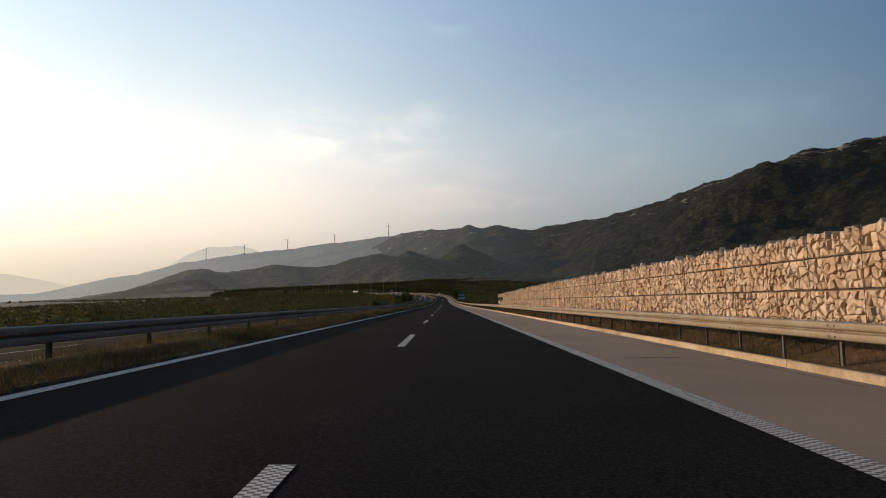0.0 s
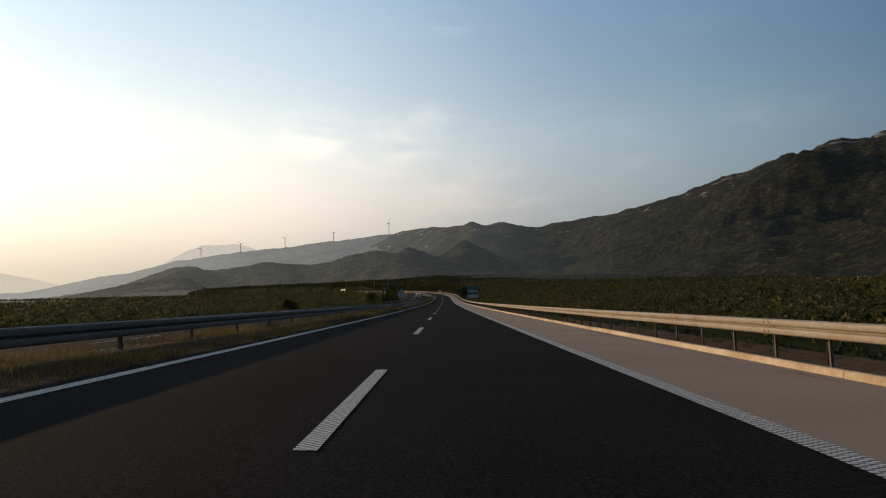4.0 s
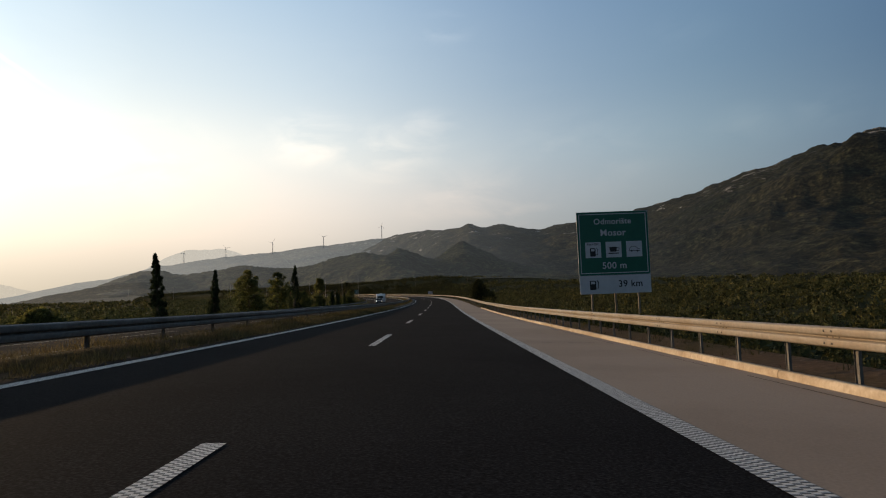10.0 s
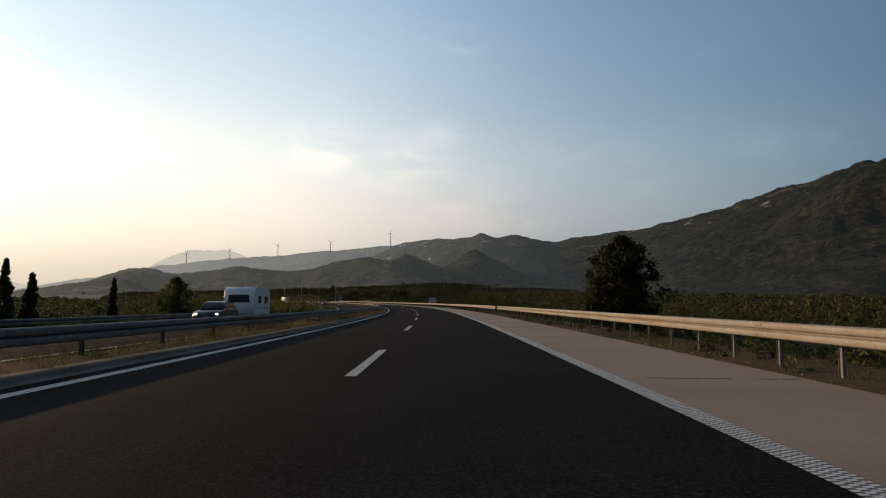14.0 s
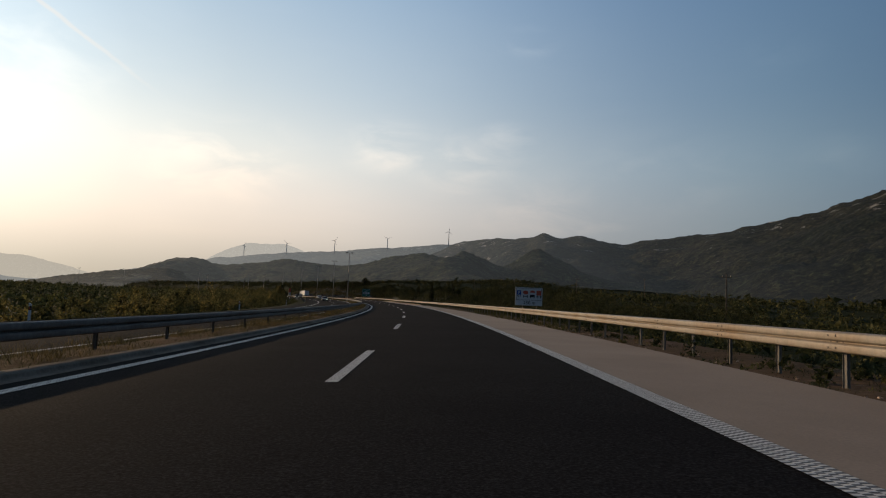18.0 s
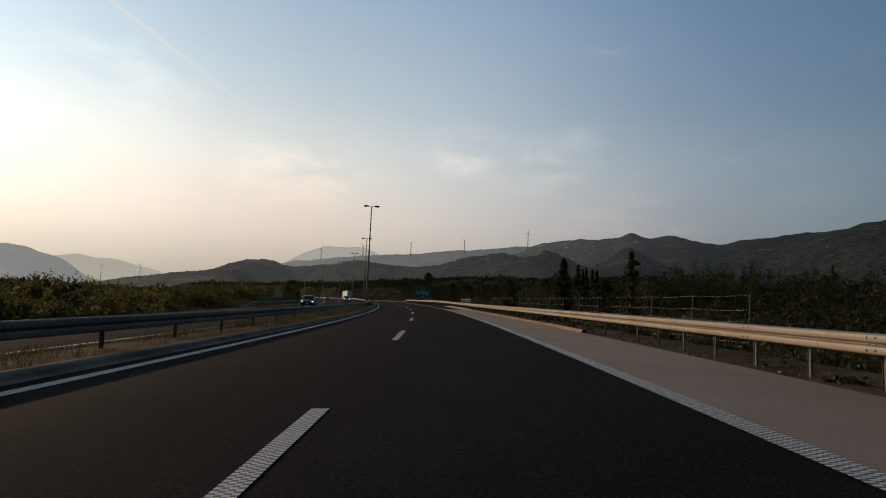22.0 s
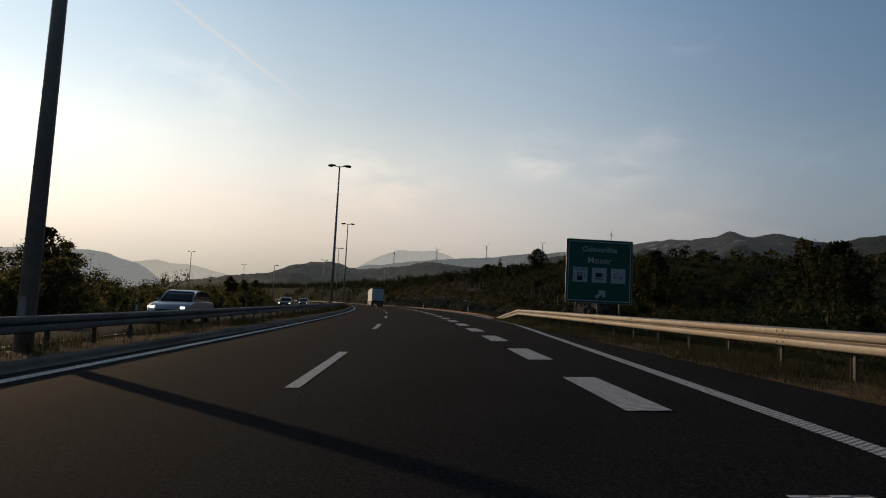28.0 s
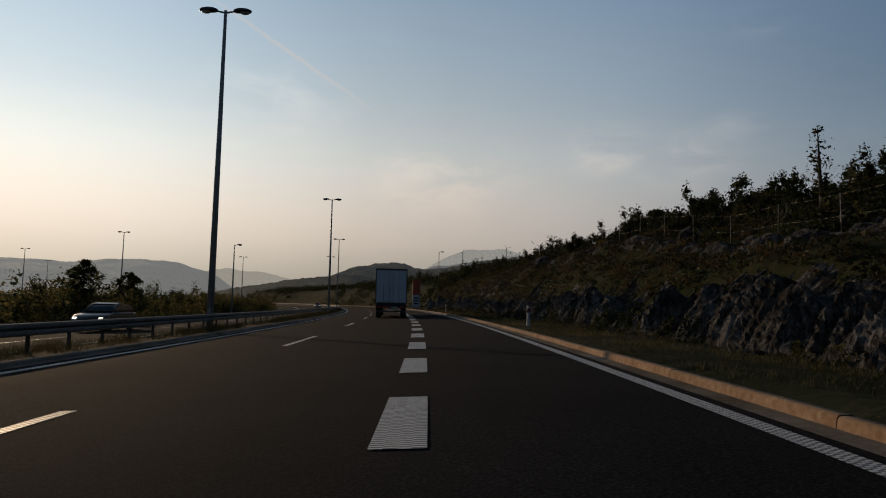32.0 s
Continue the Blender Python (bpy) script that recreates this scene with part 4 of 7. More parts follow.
def barrier(s0, s1, o, face, spacing, label, lift=0.0, group="crash barriers", height=road_z, bolts=False, fall=lambda s: 0.0, phase=0.4):
    """face: -1 looks to the left, +1 to the right, 0 both ways."""
    rail = thing("guardrail", pose(0, 0, 0), label, "guardrail", group)
    sides = (-1, 1) if face == 0 else (face,)
    bolt_at = []
    # median and far rails take the steel darkened for shade
    steel = STEEL if face == -1 else STEEL_SHADED
    for side in sides:
        a = s0
        while a < s1 - 0.1:
            b = min(a + 8.0, s1)

            def prof(s, side=side):
                drop = -float(fall(s))
                return [(o + side * (0.13 + p[0]), p[1] + lift - drop) for p in W_BEAM]
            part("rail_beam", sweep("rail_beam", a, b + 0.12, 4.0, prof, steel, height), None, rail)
            if bolts:
                for sj in (a + 0.05, a + 4.05):
                    if sj < s1 - 0.3:
                        bolt_at.append(np.array(spot(sj, o + side * 0.13, lift + float(fall(sj)), 0, height)))
            a = b
    n = int((s1 - s0) / spacing)
    for k in range(n + 1):
        s = s0 + phase + k * spacing
        if s > s1:
            break
        drop = -float(fall(s))
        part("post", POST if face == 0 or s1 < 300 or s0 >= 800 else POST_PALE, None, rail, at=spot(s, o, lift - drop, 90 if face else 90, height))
    if bolt_at:
        v0 = np.array([v.co for v in BOLTS.vertices])
        f0 = [tuple(p.vertices) for p in BOLTS.polygons]
        v = np.concatenate([v0 @ m[:3, :3].T + m[:3, 3] for m in bolt_at])
        f = [tuple(i + k * len(v0) for i in q) for k in range(len(bolt_at)) for q in f0]
        tagged(part("bolts", mesh_of("bolts", v, f, POST_STEEL, flat=True), None, rail, "dark bolt heads at the beam joints"), kind="stuff")
    return rail


barrier(-60, 240, 7.62, -1, 2.0, "galvanised W-beam crash barrier on close steel posts beside the shoulder", bolts=True, phase=0.17)
barrier(240, 540, 7.62, -1, 2.0, "galvanised W-beam crash barrier on close steel posts beside the shoulder", bolts=True, phase=1.7)
barrier(540, 800, 7.45, -1, 2.0, "galvanised W-beam crash barrier above a stony verge", bolts=True, phase=0.05)
barrier(800, 920, 7.75, -1, 2.0, "galvanised W-beam crash barrier sloping to the ground before the exit ramp", bolts=True,
        fall=lambda s: -0.09 * smooth(850, 890, s) - 0.62 * np.clip((s - 912.4) / 7.6, 0, 1))
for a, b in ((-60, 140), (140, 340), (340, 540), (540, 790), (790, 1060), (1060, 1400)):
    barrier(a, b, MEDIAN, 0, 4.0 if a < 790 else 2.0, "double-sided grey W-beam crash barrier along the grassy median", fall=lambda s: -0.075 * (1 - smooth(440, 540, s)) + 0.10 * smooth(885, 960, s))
for a, b in ((-60, 260), (260, 560)):
    barrier(a, b, -19.0, 1, 4.0, "galvanised W-beam crash barrier beyond the opposite carriageway")
barrier(796, 868, -18.9, 1, 2.0, "short grey W-beam crash barrier before the far culvert railing", fall=lambda s: -0.6 * (1 - smooth(796, 804, s)))

# ---- gabion wall ----
def stone_mesh(seed):
    """An angular broken stone: a rough block with a bulging face."""
    rnd = random.Random(seed)
    bm = bmesh.new()
    for k in range(8):
        bm.verts.new([(0.5 if k >> i & 1 else -0.5) * rnd.uniform(0.45, 1.0) for i in range(3)])
    for k in range(2):
        bm.verts.new((rnd.uniform(-0.62, -0.5), rnd.uniform(-0.3, 0.3), rnd.uniform(-0.3, 0.3)))
    hull = bmesh.ops.convex_hull(bm, input=bm.verts[:])
    bmesh.ops.delete(bm, geom=list({g for g in hull["geom_interior"] + hull["geom_unused"] if isinstance(g, bmesh.types.BMVert)}), context="VERTS")
    bmesh.ops.triangulate(bm, faces=bm.faces[:])
    me = bpy.data.meshes.new("stone")
    bm.to_mesh(me)
    bm.free()
    me.materials.append(GABION)
    return me


def packed_stones(s0, s1):
    """Stones fitted to one another course by course: (s, height, vertices, triangles), the face turned to the road."""
    rng = np.random.default_rng(14)
    for z0, z1 in ((-0.30, 0.30), (0.33, 1.27), (1.30, 1.98), (2.0, 2.66)):
        pitch = 0.175
        rows, cols = max(2, int(round((z1 - z0) / 0.155))), int((s1 - s0) / pitch)
        gs, gz = np.meshgrid(np.arange(cols), np.arange(rows), indexing="ij")
        ps = s0 + (gs + 0.5 * (gz % 2) + rng.uniform(-0.42, 0.42, gs.shape)) * pitch
        pz = z0 + (gz + 0.5 + rng.uniform(-0.38, 0.38, gs.shape)) * (z1 - z0) / rows
        drop = rng.uniform(size=gs.shape) < 0.16              # here and there one large stone takes two places
        for i in range(2, cols - 2):
            for j in range(rows):
                if drop[i, j]:
                    continue
                c = (ps[i, j], pz[i, j])
                poly = [(c[0] - 0.42, z0), (c[0] + 0.42, z0), (c[0] + 0.42, z1), (c[0] - 0.42, z1)]
                for a in range(-2, 3):
                    for b in range(-2, 3):
                        if (a or b) and 0 <= j + b < rows and not drop[i + a, j + b]:
                            q = (ps[i + a, j + b], pz[i + a, j + b])
                            nx, nz = q[0] - c[0], q[1] - c[1]
                            lim = nx * (c[0] + q[0]) / 2 + nz * (c[1] + q[1]) / 2
                            cut, d = [], [nx * u + nz * w - lim for u, w in poly]
                            for k in range(len(poly)):
                                m = (k + 1) % len(poly)
                                if d[k] <= 0:
                                    cut.append(poly[k])
                                if d[k] * d[m] < 0:
                                    t = d[k] / (d[k] - d[m])
                                    cut.append((poly[k][0] + (poly[m][0] - poly[k][0]) * t, poly[k][1] + (poly[m][1] - poly[k][1]) * t))
                            poly = cut
                            if len(poly) < 3:
                                break
                    if len(poly) < 3:
                        break
                if len(poly) < 3:
                    continue
                pl = np.array(poly)
                mid = pl.mean(0)
                keep = rng.uniform(0.88, 0.96)
                proud = rng.uniform(0.02, 0.075)
                tilt = rng.normal(0, 0.15, 2)
                n = len(pl)
                outer, inner = (pl - mid) * keep, (pl - mid) * keep * rng.uniform(0.66, 0.88, (n, 1))
                x_of = lambda w, lift: -(lift + w @ tilt * 0.8)
                v = np.concatenate([np.stack([np.full(n, 0.14), outer[:, 0], outer[:, 1]], -1),
                                    np.stack([x_of(outer, proud * 0.35), outer[:, 0], outer[:, 1]], -1),
                                    np.stack([x_of(inner, proud) + rng.normal(0, 0.014, n), inner[:, 0], inner[:, 1]], -1),
                                    [[-proud * 1.08, 0.0, 0.0]]])
                f = []
                for k in range(n):
                    m = (k + 1) % n
                    f += [(k, n + k, n + m), (k, n + m, m), (n + k, 2 * n + k, 2 * n + m), (n + k, 2 * n + m, n + m), (2 * n + k, 3 * n, 2 * n + m)]
                yield float(mid[0]), float(mid[1]), v, f


def wall_top(s):
    return float(np.interp(s, [-60, 20, 60, 108], [2.20, 2.20, 2.18, 1.84]))


def gabion_wall():
    o = 9.25
    wall = thing("wall_gabion", pose(0, 0, 0), "sunlit gabion wall of rough buff limestone in wire baskets", "gabion wall", kind="structure")
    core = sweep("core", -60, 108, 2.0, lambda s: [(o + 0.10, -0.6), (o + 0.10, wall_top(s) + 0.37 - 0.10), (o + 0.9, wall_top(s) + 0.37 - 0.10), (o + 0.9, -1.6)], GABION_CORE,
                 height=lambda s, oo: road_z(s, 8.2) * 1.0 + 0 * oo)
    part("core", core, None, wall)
    made, all_v, all_f, base = 0, [], [], 0
    for sc, zc, v, f in packed_stones(-10.0, 107.9):
        if zc + 0.09 > wall_top(sc) + 0.37:
            continue
        x, y = on_plan(sc, o + 0.02)
        th = float(heading(sc))
        turn = np.array([[math.cos(th), -math.sin(th), 0], [math.sin(th), math.cos(th), 0], [0, 0, 1]])
        place = np.array([float(x), float(y), float(road_z(sc, 8.2)) + zc])
        if 18 < sc < 60 and made < 290 and zc > 1.3:
            part("stone", mesh_of("stone", v, f, GABION, flat=True), None, wall, at=Matrix.Translation(place) @ Matrix.Rotation(th, 4, "Z"))
            made += 1
        else:
            all_v.append(v @ turn.T + place)
            all_f.append(np.array(f) + base)
            base += len(v)
    rest = soup("stones", np.concatenate(all_v), np.concatenate(all_f), GABION_LOOSE, flat=True)
    tagged(part("stones", rest, None, wall), kind="stuff")
    for zj in (0.315, 1.285, 1.99):
        part("mesh_joint", sweep("mesh_joint", -60, 108, 2.0, [(o - 0.055, zj - 0.006), (o - 0.063, zj), (o - 0.055, zj + 0.006)], WIRE, height=lambda s, oo: road_z(s, 8.2) + 0 * oo), None, wall, "wire joint darkened as the shadow between baskets")
    for k in range(84):
        sj = -60 + 2 * k
        zt = min(2.62, wall_top(sj) + 0.37)
        bm = tube_bm([(0, 0, -0.3), (0, 0, zt)], [0.008, 0.008], 4)
        x, y = on_plan(sj, o - 0.08)
        part("mesh_seam", bm, WIRE, wall, at=pose(float(x), float(y), float(road_z(sj, 8.2))))
    return wall


gabion_wall()

# ---- plants ----
def leaf_cloud(rng, centres, radii, heights, leaves, size, squash=0.72):
    """Loose leaves in uneven crowns. centres n x 3 at the foot; returns vertex and face arrays."""
    n = len(centres)
    lobes = 8
    lc = rng.normal(0, 0.45, (n, lobes, 3))
    lc[:, :, 2] = rng.uniform(0.12, 0.86, (n, lobes)) * np.clip(1.15 - 0.55 * np.hypot(lc[:, :, 0], lc[:, :, 1]), 0.4, 1)
    pick = rng.integers(0, lobes, (n, leaves))
    c = np.take_along_axis(lc, pick[:, :, None].repeat(3, 2), 1)
    d = rng.normal(0, 1, (n, leaves, 3))
    d /= np.linalg.norm(d, axis=2, keepdims=True)
    inner = rng.uniform(0, 1, (n, leaves, 1)) < 0.3       # broad sprays inside, small leaves round them
    reach = np.where(inner, rng.uniform(0.0, 0.62, (n, leaves, 1)), rng.uniform(0.6, 1.0, (n, leaves, 1)))
    p = c + d * reach * np.array([0.44, 0.44, 0.25])
    p[:, :, 2] = np.clip(p[:, :, 2], 0.02, 1.15)
    p = p * np.stack([radii, radii, heights], -1)[:, None, :] + centres[:, None, :]
    a = rng.normal(0, 1, (n, leaves, 3))
    a /= np.linalg.norm(a, axis=2, keepdims=True)
    b = np.cross(a, rng.normal(0, 1, (n, leaves, 3)))
    b /= np.linalg.norm(b, axis=2, keepdims=True) + 1e-9
    k = (np.reshape(size, (-1, 1)) * rng.uniform(0.55, 1.3, (n, leaves)))[:, :, None] * np.where(inner, 1.65, 0.85)
    a, b = a * k, b * k * squash
    v = np.stack([p - a, p + b, p + a * 0.8 - b * 0.5], 2).reshape(-1, 3)
    f = np.arange(len(v), dtype=np.int32).reshape(-1, 3)
    return v, f


def stuff(name, v, f, mat, label, category):
    return tagged(new(name, soup(name, v, f, mat)), label, category, kind="stuff")


def scatter(rng, n, s_range, o_range, power=1.0):
    s = rng.uniform(*s_range, n)
    u = rng.uniform(0, 1, n) ** power
    o = o_range[0] + (o_range[1] - o_range[0]) * u
    return s, o


def scrub(name, seed, n, s_range, o_range, power, r, h, leaves, size, mat, label, keep=None, loose=False, gap=-0.10):
    rng = np.random.default_rng(seed)
    s, o = scatter(rng, n, s_range, o_range, power)
    clump = fbm(s * 0.05 + seed, o * 0.05, 3)
    ok = clump > (-1 if loose else gap)
    if keep is not None:
        ok &= keep(s, o)
    s, o = s[ok], o[ok]
    x, y = on_plan(s, o)
    z = ground_z(s, o) - 0.15
    rr = rng.uniform(*r, len(s))
    hh = rng.uniform(*h, len(s)) * (1 + 0.8 * np.clip(clump[ok], -0.2, 0.4)) * (1 + 0.9 * fbm(s * 0.16 - seed, o * 0.16, 2))
    v, f = leaf_cloud(rng, np.stack([x, y, z], -1), rr, hh, leaves, size)
    return stuff(name, v, f, mat, label, "shrubs")


off_rock = lambda s, o: ~((s > 912) & (s < 938) & (o < 19.5 + 0.1 * (s - 925))) & ~((s > 982) & (s < 1112) & (o < 18.9))
low_rock = lambda s, o: ~((s > 912) & (s < 938) & (o < 19.5 + 0.1 * (s - 925)))
no_wall = lambda s, o: ~((s < 118) & (o < 13))
PLAIN = "dense olive-green maquis shrubs on the plain"
scrub("scrub", 1, 2900, (-20, 900), (11.8, 24), 1.0, (0.7, 1.7), (0.7, 2.8), 130, 0.125, LEAF_SCRUB, PLAIN, no_wall, gap=-0.05)
scrub("scrub", 11, 3200, (-60, 900), (22, 52), 1.0, (0.9, 1.8), (1.2, 2.6), 100, 0.18, LEAF_SCRUB, PLAIN)
scrub("scrub", 2, 3800, (-60, 900), (48, 150), 1.3, (1.2, 2.6), (1.4, 3.4), 56, 0.33, LEAF_SCRUB, PLAIN)
scrub("scrub", 3, 2600, (-60, 640), (-45, -22), 1.0, (0.7, 1.5), (0.9, 2.2), 84, 0.17, LEAF_PLAIN, "low olive-green shrubs beside the far carriageway")
scrub("scrub", 4, 4200, (-60, 1450), (-130, -42), 0.7, (1.2, 2.5), (1.2, 3.4), 62, 0.30, LEAF_PLAIN, "low olive-green shrubs on the plain")
scrub("scrub", 5, 1800, (895, 1120), (15.8, 42), 1.0, (0.6, 1.3), (0.8, 2.1), 170, 0.12, LEAF_OAK, "dark evergreen shrubs covering the rocky cutting", off_rock)
scrub("scrub", 12, 170, (1003, 1130), (19.8, 34), 1.0, (0.7, 1.25), (1.7, 3.3), 700, 0.11, LEAF_OAK, "tall dark shrubs on the brow of the cutting")
scrub("scrub", 13, 2000, (1110, 1556), (12, 60), 1.0, (1.2, 2.4), (2.0, 4.5), 80, 0.24, LEAF_OAK, "dark evergreen shrubs beside the exit ramp")
scrub("scrub", 6, 2300, (880, 1556), (45, 150), 1.0, (1.5, 3.0), (1.2, 2.7), 80, 0.33, LEAF_OAK, "dark evergreen shrubs covering the hill")
scrub("scrub", 7, 1300, (690, 910), (13.5, 50), 1.0, (0.9, 1.9), (2.4, 5.4), 230, 0.11, LEAF_OAK, "tall dark shrubs behind the wire fence")
scrub("scrub", 32, 520, (-40, 640), (-120, -25), 0.8, (1.6, 3.4), (2.0, 3.9), 300, 0.19, LEAF_PLAIN, "large rounded green shrubs scattered over the plain", gap=0.0)
scrub("scrub", 31, 220, (797, 842), (23, 58), 1.0, (1.0, 2.0), (4.2, 6.2), 430, 0.11, LEAF_OAK, "dark woodland of slender young trees behind the wire fence", loose=True)
scrub("scrub", 8, 500, (615, 900), (-44, -22.8), 0.75, (1.3, 2.3), (2.2, 3.7), 500, 0.14, LEAF_WARM, "rounded sunlit shrubs beside the far carriageway", gap=-0.03)
scrub("scrub", 18, 560, (895, 1250), (-44, -22.8), 0.75, (1.4, 2.5), (3.0, 4.9), 540, 0.155, LEAF_WARM, "tall backlit shrubs and small trees beside the far carriageway", gap=-0.03)
scrub("undergrowth", 20, 1300, (585, 1200), (-44, -21.6), 0.7, (0.7, 1.5), (0.6, 1.5), 80, 0.12, LEAF_SCRUB, "low green weeds and bushes beside the far carriageway", loose=True)
scrub("undergrowth", 33, 3800, (912, 1112), (13.4, 26), 1.2, (0.4, 1.0), (0.3, 0.8), 60, 0.07, LEAF_RUST, "rusty brown brambles and dry bushes on the cutting slope", low_rock, loose=True)
scrub("undergrowth", 15, 6500, (905, 1120), (13.3, 36), 1.5, (0.4, 1.0), (0.25, 0.7), 40, 0.08, LEAF_OAK, "low dark undergrowth and brambles on the cutting slope", low_rock, loose=True)
scrub("undergrowth", 19, 260, (925, 1090), (11.0, 14.0), 1.0, (0.3, 0.9), (0.4, 1.3), 130, 0.07, LEAF_OAK, "dark bushes growing between the rocks of the cutting")
scrub("undergrowth", 16, 3600, (110, 900), (9.6, 14.5), 1.0, (0.4, 0.9), (0.3, 1.0), 40, 0.09, LEAF_SCRUB, "low weeds and brambles on the embankment")
scrub("undergrowth", 17, 420, (425, 790), (6.95, 9.2), 1.0, (0.2, 0.5), (0.2, 0.7), 110, 0.05, LEAF_SCRUB, "small bushy weeds below the crash barrier")


def far_scrub(seed, n, x0, y0, bearings, reach):
    rng = np.random.default_rng(seed)
    az = np.radians(rng.uniform(*bearings, n))
    d = reach[0] * (reach[1] / reach[0]) ** rng.uniform(0, 1, n)
    x, y = x0 + np.sin(az) * d, y0 + np.cos(az) * d
    s, o = nearest(x, y)
    s = np.clip(s, -100, 1560)
    d = np.hypot(x - CENTRE[0], y - CENTRE[1])
    ok = np.abs(o) > 130
    x, y, s, o, d = x[ok], y[ok], s[ok], o[ok], d[ok]
    near = ground_z(s, np.clip(o, -150, 150))
    w = smooth(140, 1100, np.maximum(np.abs(o) - 140, 0))
    z = near * (1 - w) + w * (-3 + 0.004 * d) + rolling(x, y, o) - 0.3
    k = np.clip(d / 250, 1, 3.2)
    v, f = leaf_cloud(rng, np.stack([x, y, z], -1), 2.4 * k ** 0.6, rng.uniform(1.4, 4.4, len(k)), 20, 0.55 * k ** 0.6)
    stuff("far_scrub", v, f, LEAF_SCRUB, "distant maquis reaching the foot of the hills", "shrubs")


far_scrub(9, 7000, CENTRE[0], CENTRE[1], (-62, 60), (160, 720))
far_scrub(10, 4500, -100.0, 950.0, (-75, 40), (140, 800))


def tree(name, s, o, height, crown_r, mat, label, kind_of, seed, low=0.12, leaves=2600, size=0.16):
    """kind_of: cone (pine), column (cypress), round (broadleaf)."""
    rng = np.random.default_rng(seed)
    base = spot(s, o, -0.1, 0, ground_z)
    t = thing(name, base, label, "tree", "roadside trees")
    lean = rng.normal(0, 0.03, 2)
    pts = [(lean[0] * k * height, lean[1] * k * height, height * k) for k in (0, 0.3, 0.6, 0.95)]
    bm = tube_bm(pts, [height * 0.025, height * 0.02, height * 0.013, 0.01], 8)
    part("trunk", bm, BARK, t)
    for k in range(7):
        a, h0 = rng.uniform(0, 6.28), rng.uniform(low + 0.08, 0.75) * height
        reach = crown_r * 0.7 * (1 - 0.5 * h0 / height)
        bm = tube_bm([(0, 0, h0), (math.cos(a) * reach * 0.5, math.sin(a) * reach * 0.5, h0 + reach * 0.25), (math.cos(a) * reach, math.sin(a) * reach, h0 + reach * 0.5)],
                     [height * 0.011, height * 0.007, 0.01], 5)
        part("limb", bm, BARK, t)
    n = 170 if kind_of != "column" else 190
    u = rng.uniform(0, 1, n)
    z = low + (0.92 - low) * u
    if kind_of == "cone":
        rad = (1 - u) ** 0.75 * 0.85 + 0.08
    elif kind_of == "column":
        rad = (1 - u) ** 0.7 * np.minimum(1, 0.6 + u * 2.2) + 0.03
    else:
        rad = np.sqrt(np.clip(1 - (2 * u - 0.9) ** 2, 0.05, 1))
    a = rng.uniform(0, 6.28, n)
    bulge = rng.uniform(0.5, 1.25, (8, 5)) if kind_of != "column" else np.ones((8, 5))      # limbs reach out unevenly
    rr = rad * rng.uniform(0.1, 0.95, n) ** 0.6 * crown_r * bulge[(a / 6.2832 * 8).astype(int) % 8, np.minimum(4, (u * 5).astype(int))]
    c = np.stack([np.cos(a) * rr + lean[0] * z * height, np.sin(a) * rr + lean[1] * z * height, z * height], -1)
    lump = crown_r * (0.34 if kind_of != "column" else 0.34) * rng.uniform(0.6, 1.15, n) * (0.45 + 0.55 * rad)
    per = leaves // n
    d = rng.normal(0, 1, (n, per, 3))
    d /= np.linalg.norm(d, axis=2, keepdims=True)
    inner = rng.uniform(0, 1, (n, per, 1)) < 0.3
    p = c[:, None] + d * np.where(inner, 0.5, 1.0) * (rng.uniform(0.2, 1, (n, per, 1)) ** 0.5) * lump[:, None, None] * np.array([1, 1, 1.25 if kind_of == "column" else 0.8])
    p[:, :, 2] = np.maximum(p[:, :, 2], low * height * 0.8)
    q = rng.normal(0, 1, (n, per, 3))
    q /= np.linalg.norm(q, axis=2, keepdims=True)
    w = np.cross(q, rng.normal(0, 1, (n, per, 3)))
    w /= np.linalg.norm(w, axis=2, keepdims=True) + 1e-9
    if kind_of == "column":
        q[:, :, 2] = np.abs(q[:, :, 2]) + 1.2
        q /= np.linalg.norm(q, axis=2, keepdims=True)
    k = size * rng.uniform(0.5, 1.3, (n, per, 1)) * np.where(inner, 1.9, 0.9)
    q, w = q * k, w * k * 0.55
    v = np.stack([p - q, p + w * 1.4, p + q * 0.8 - w * 0.7], 2).reshape(-1, 3)
    part("crown", soup("crown", v, np.arange(len(v)).reshape(-1, 3), mat), None, t)
    return t


def foot(s, o):
    return float(ground_z(s, o)) - float(np.interp(s, AXIS_S, AZ))


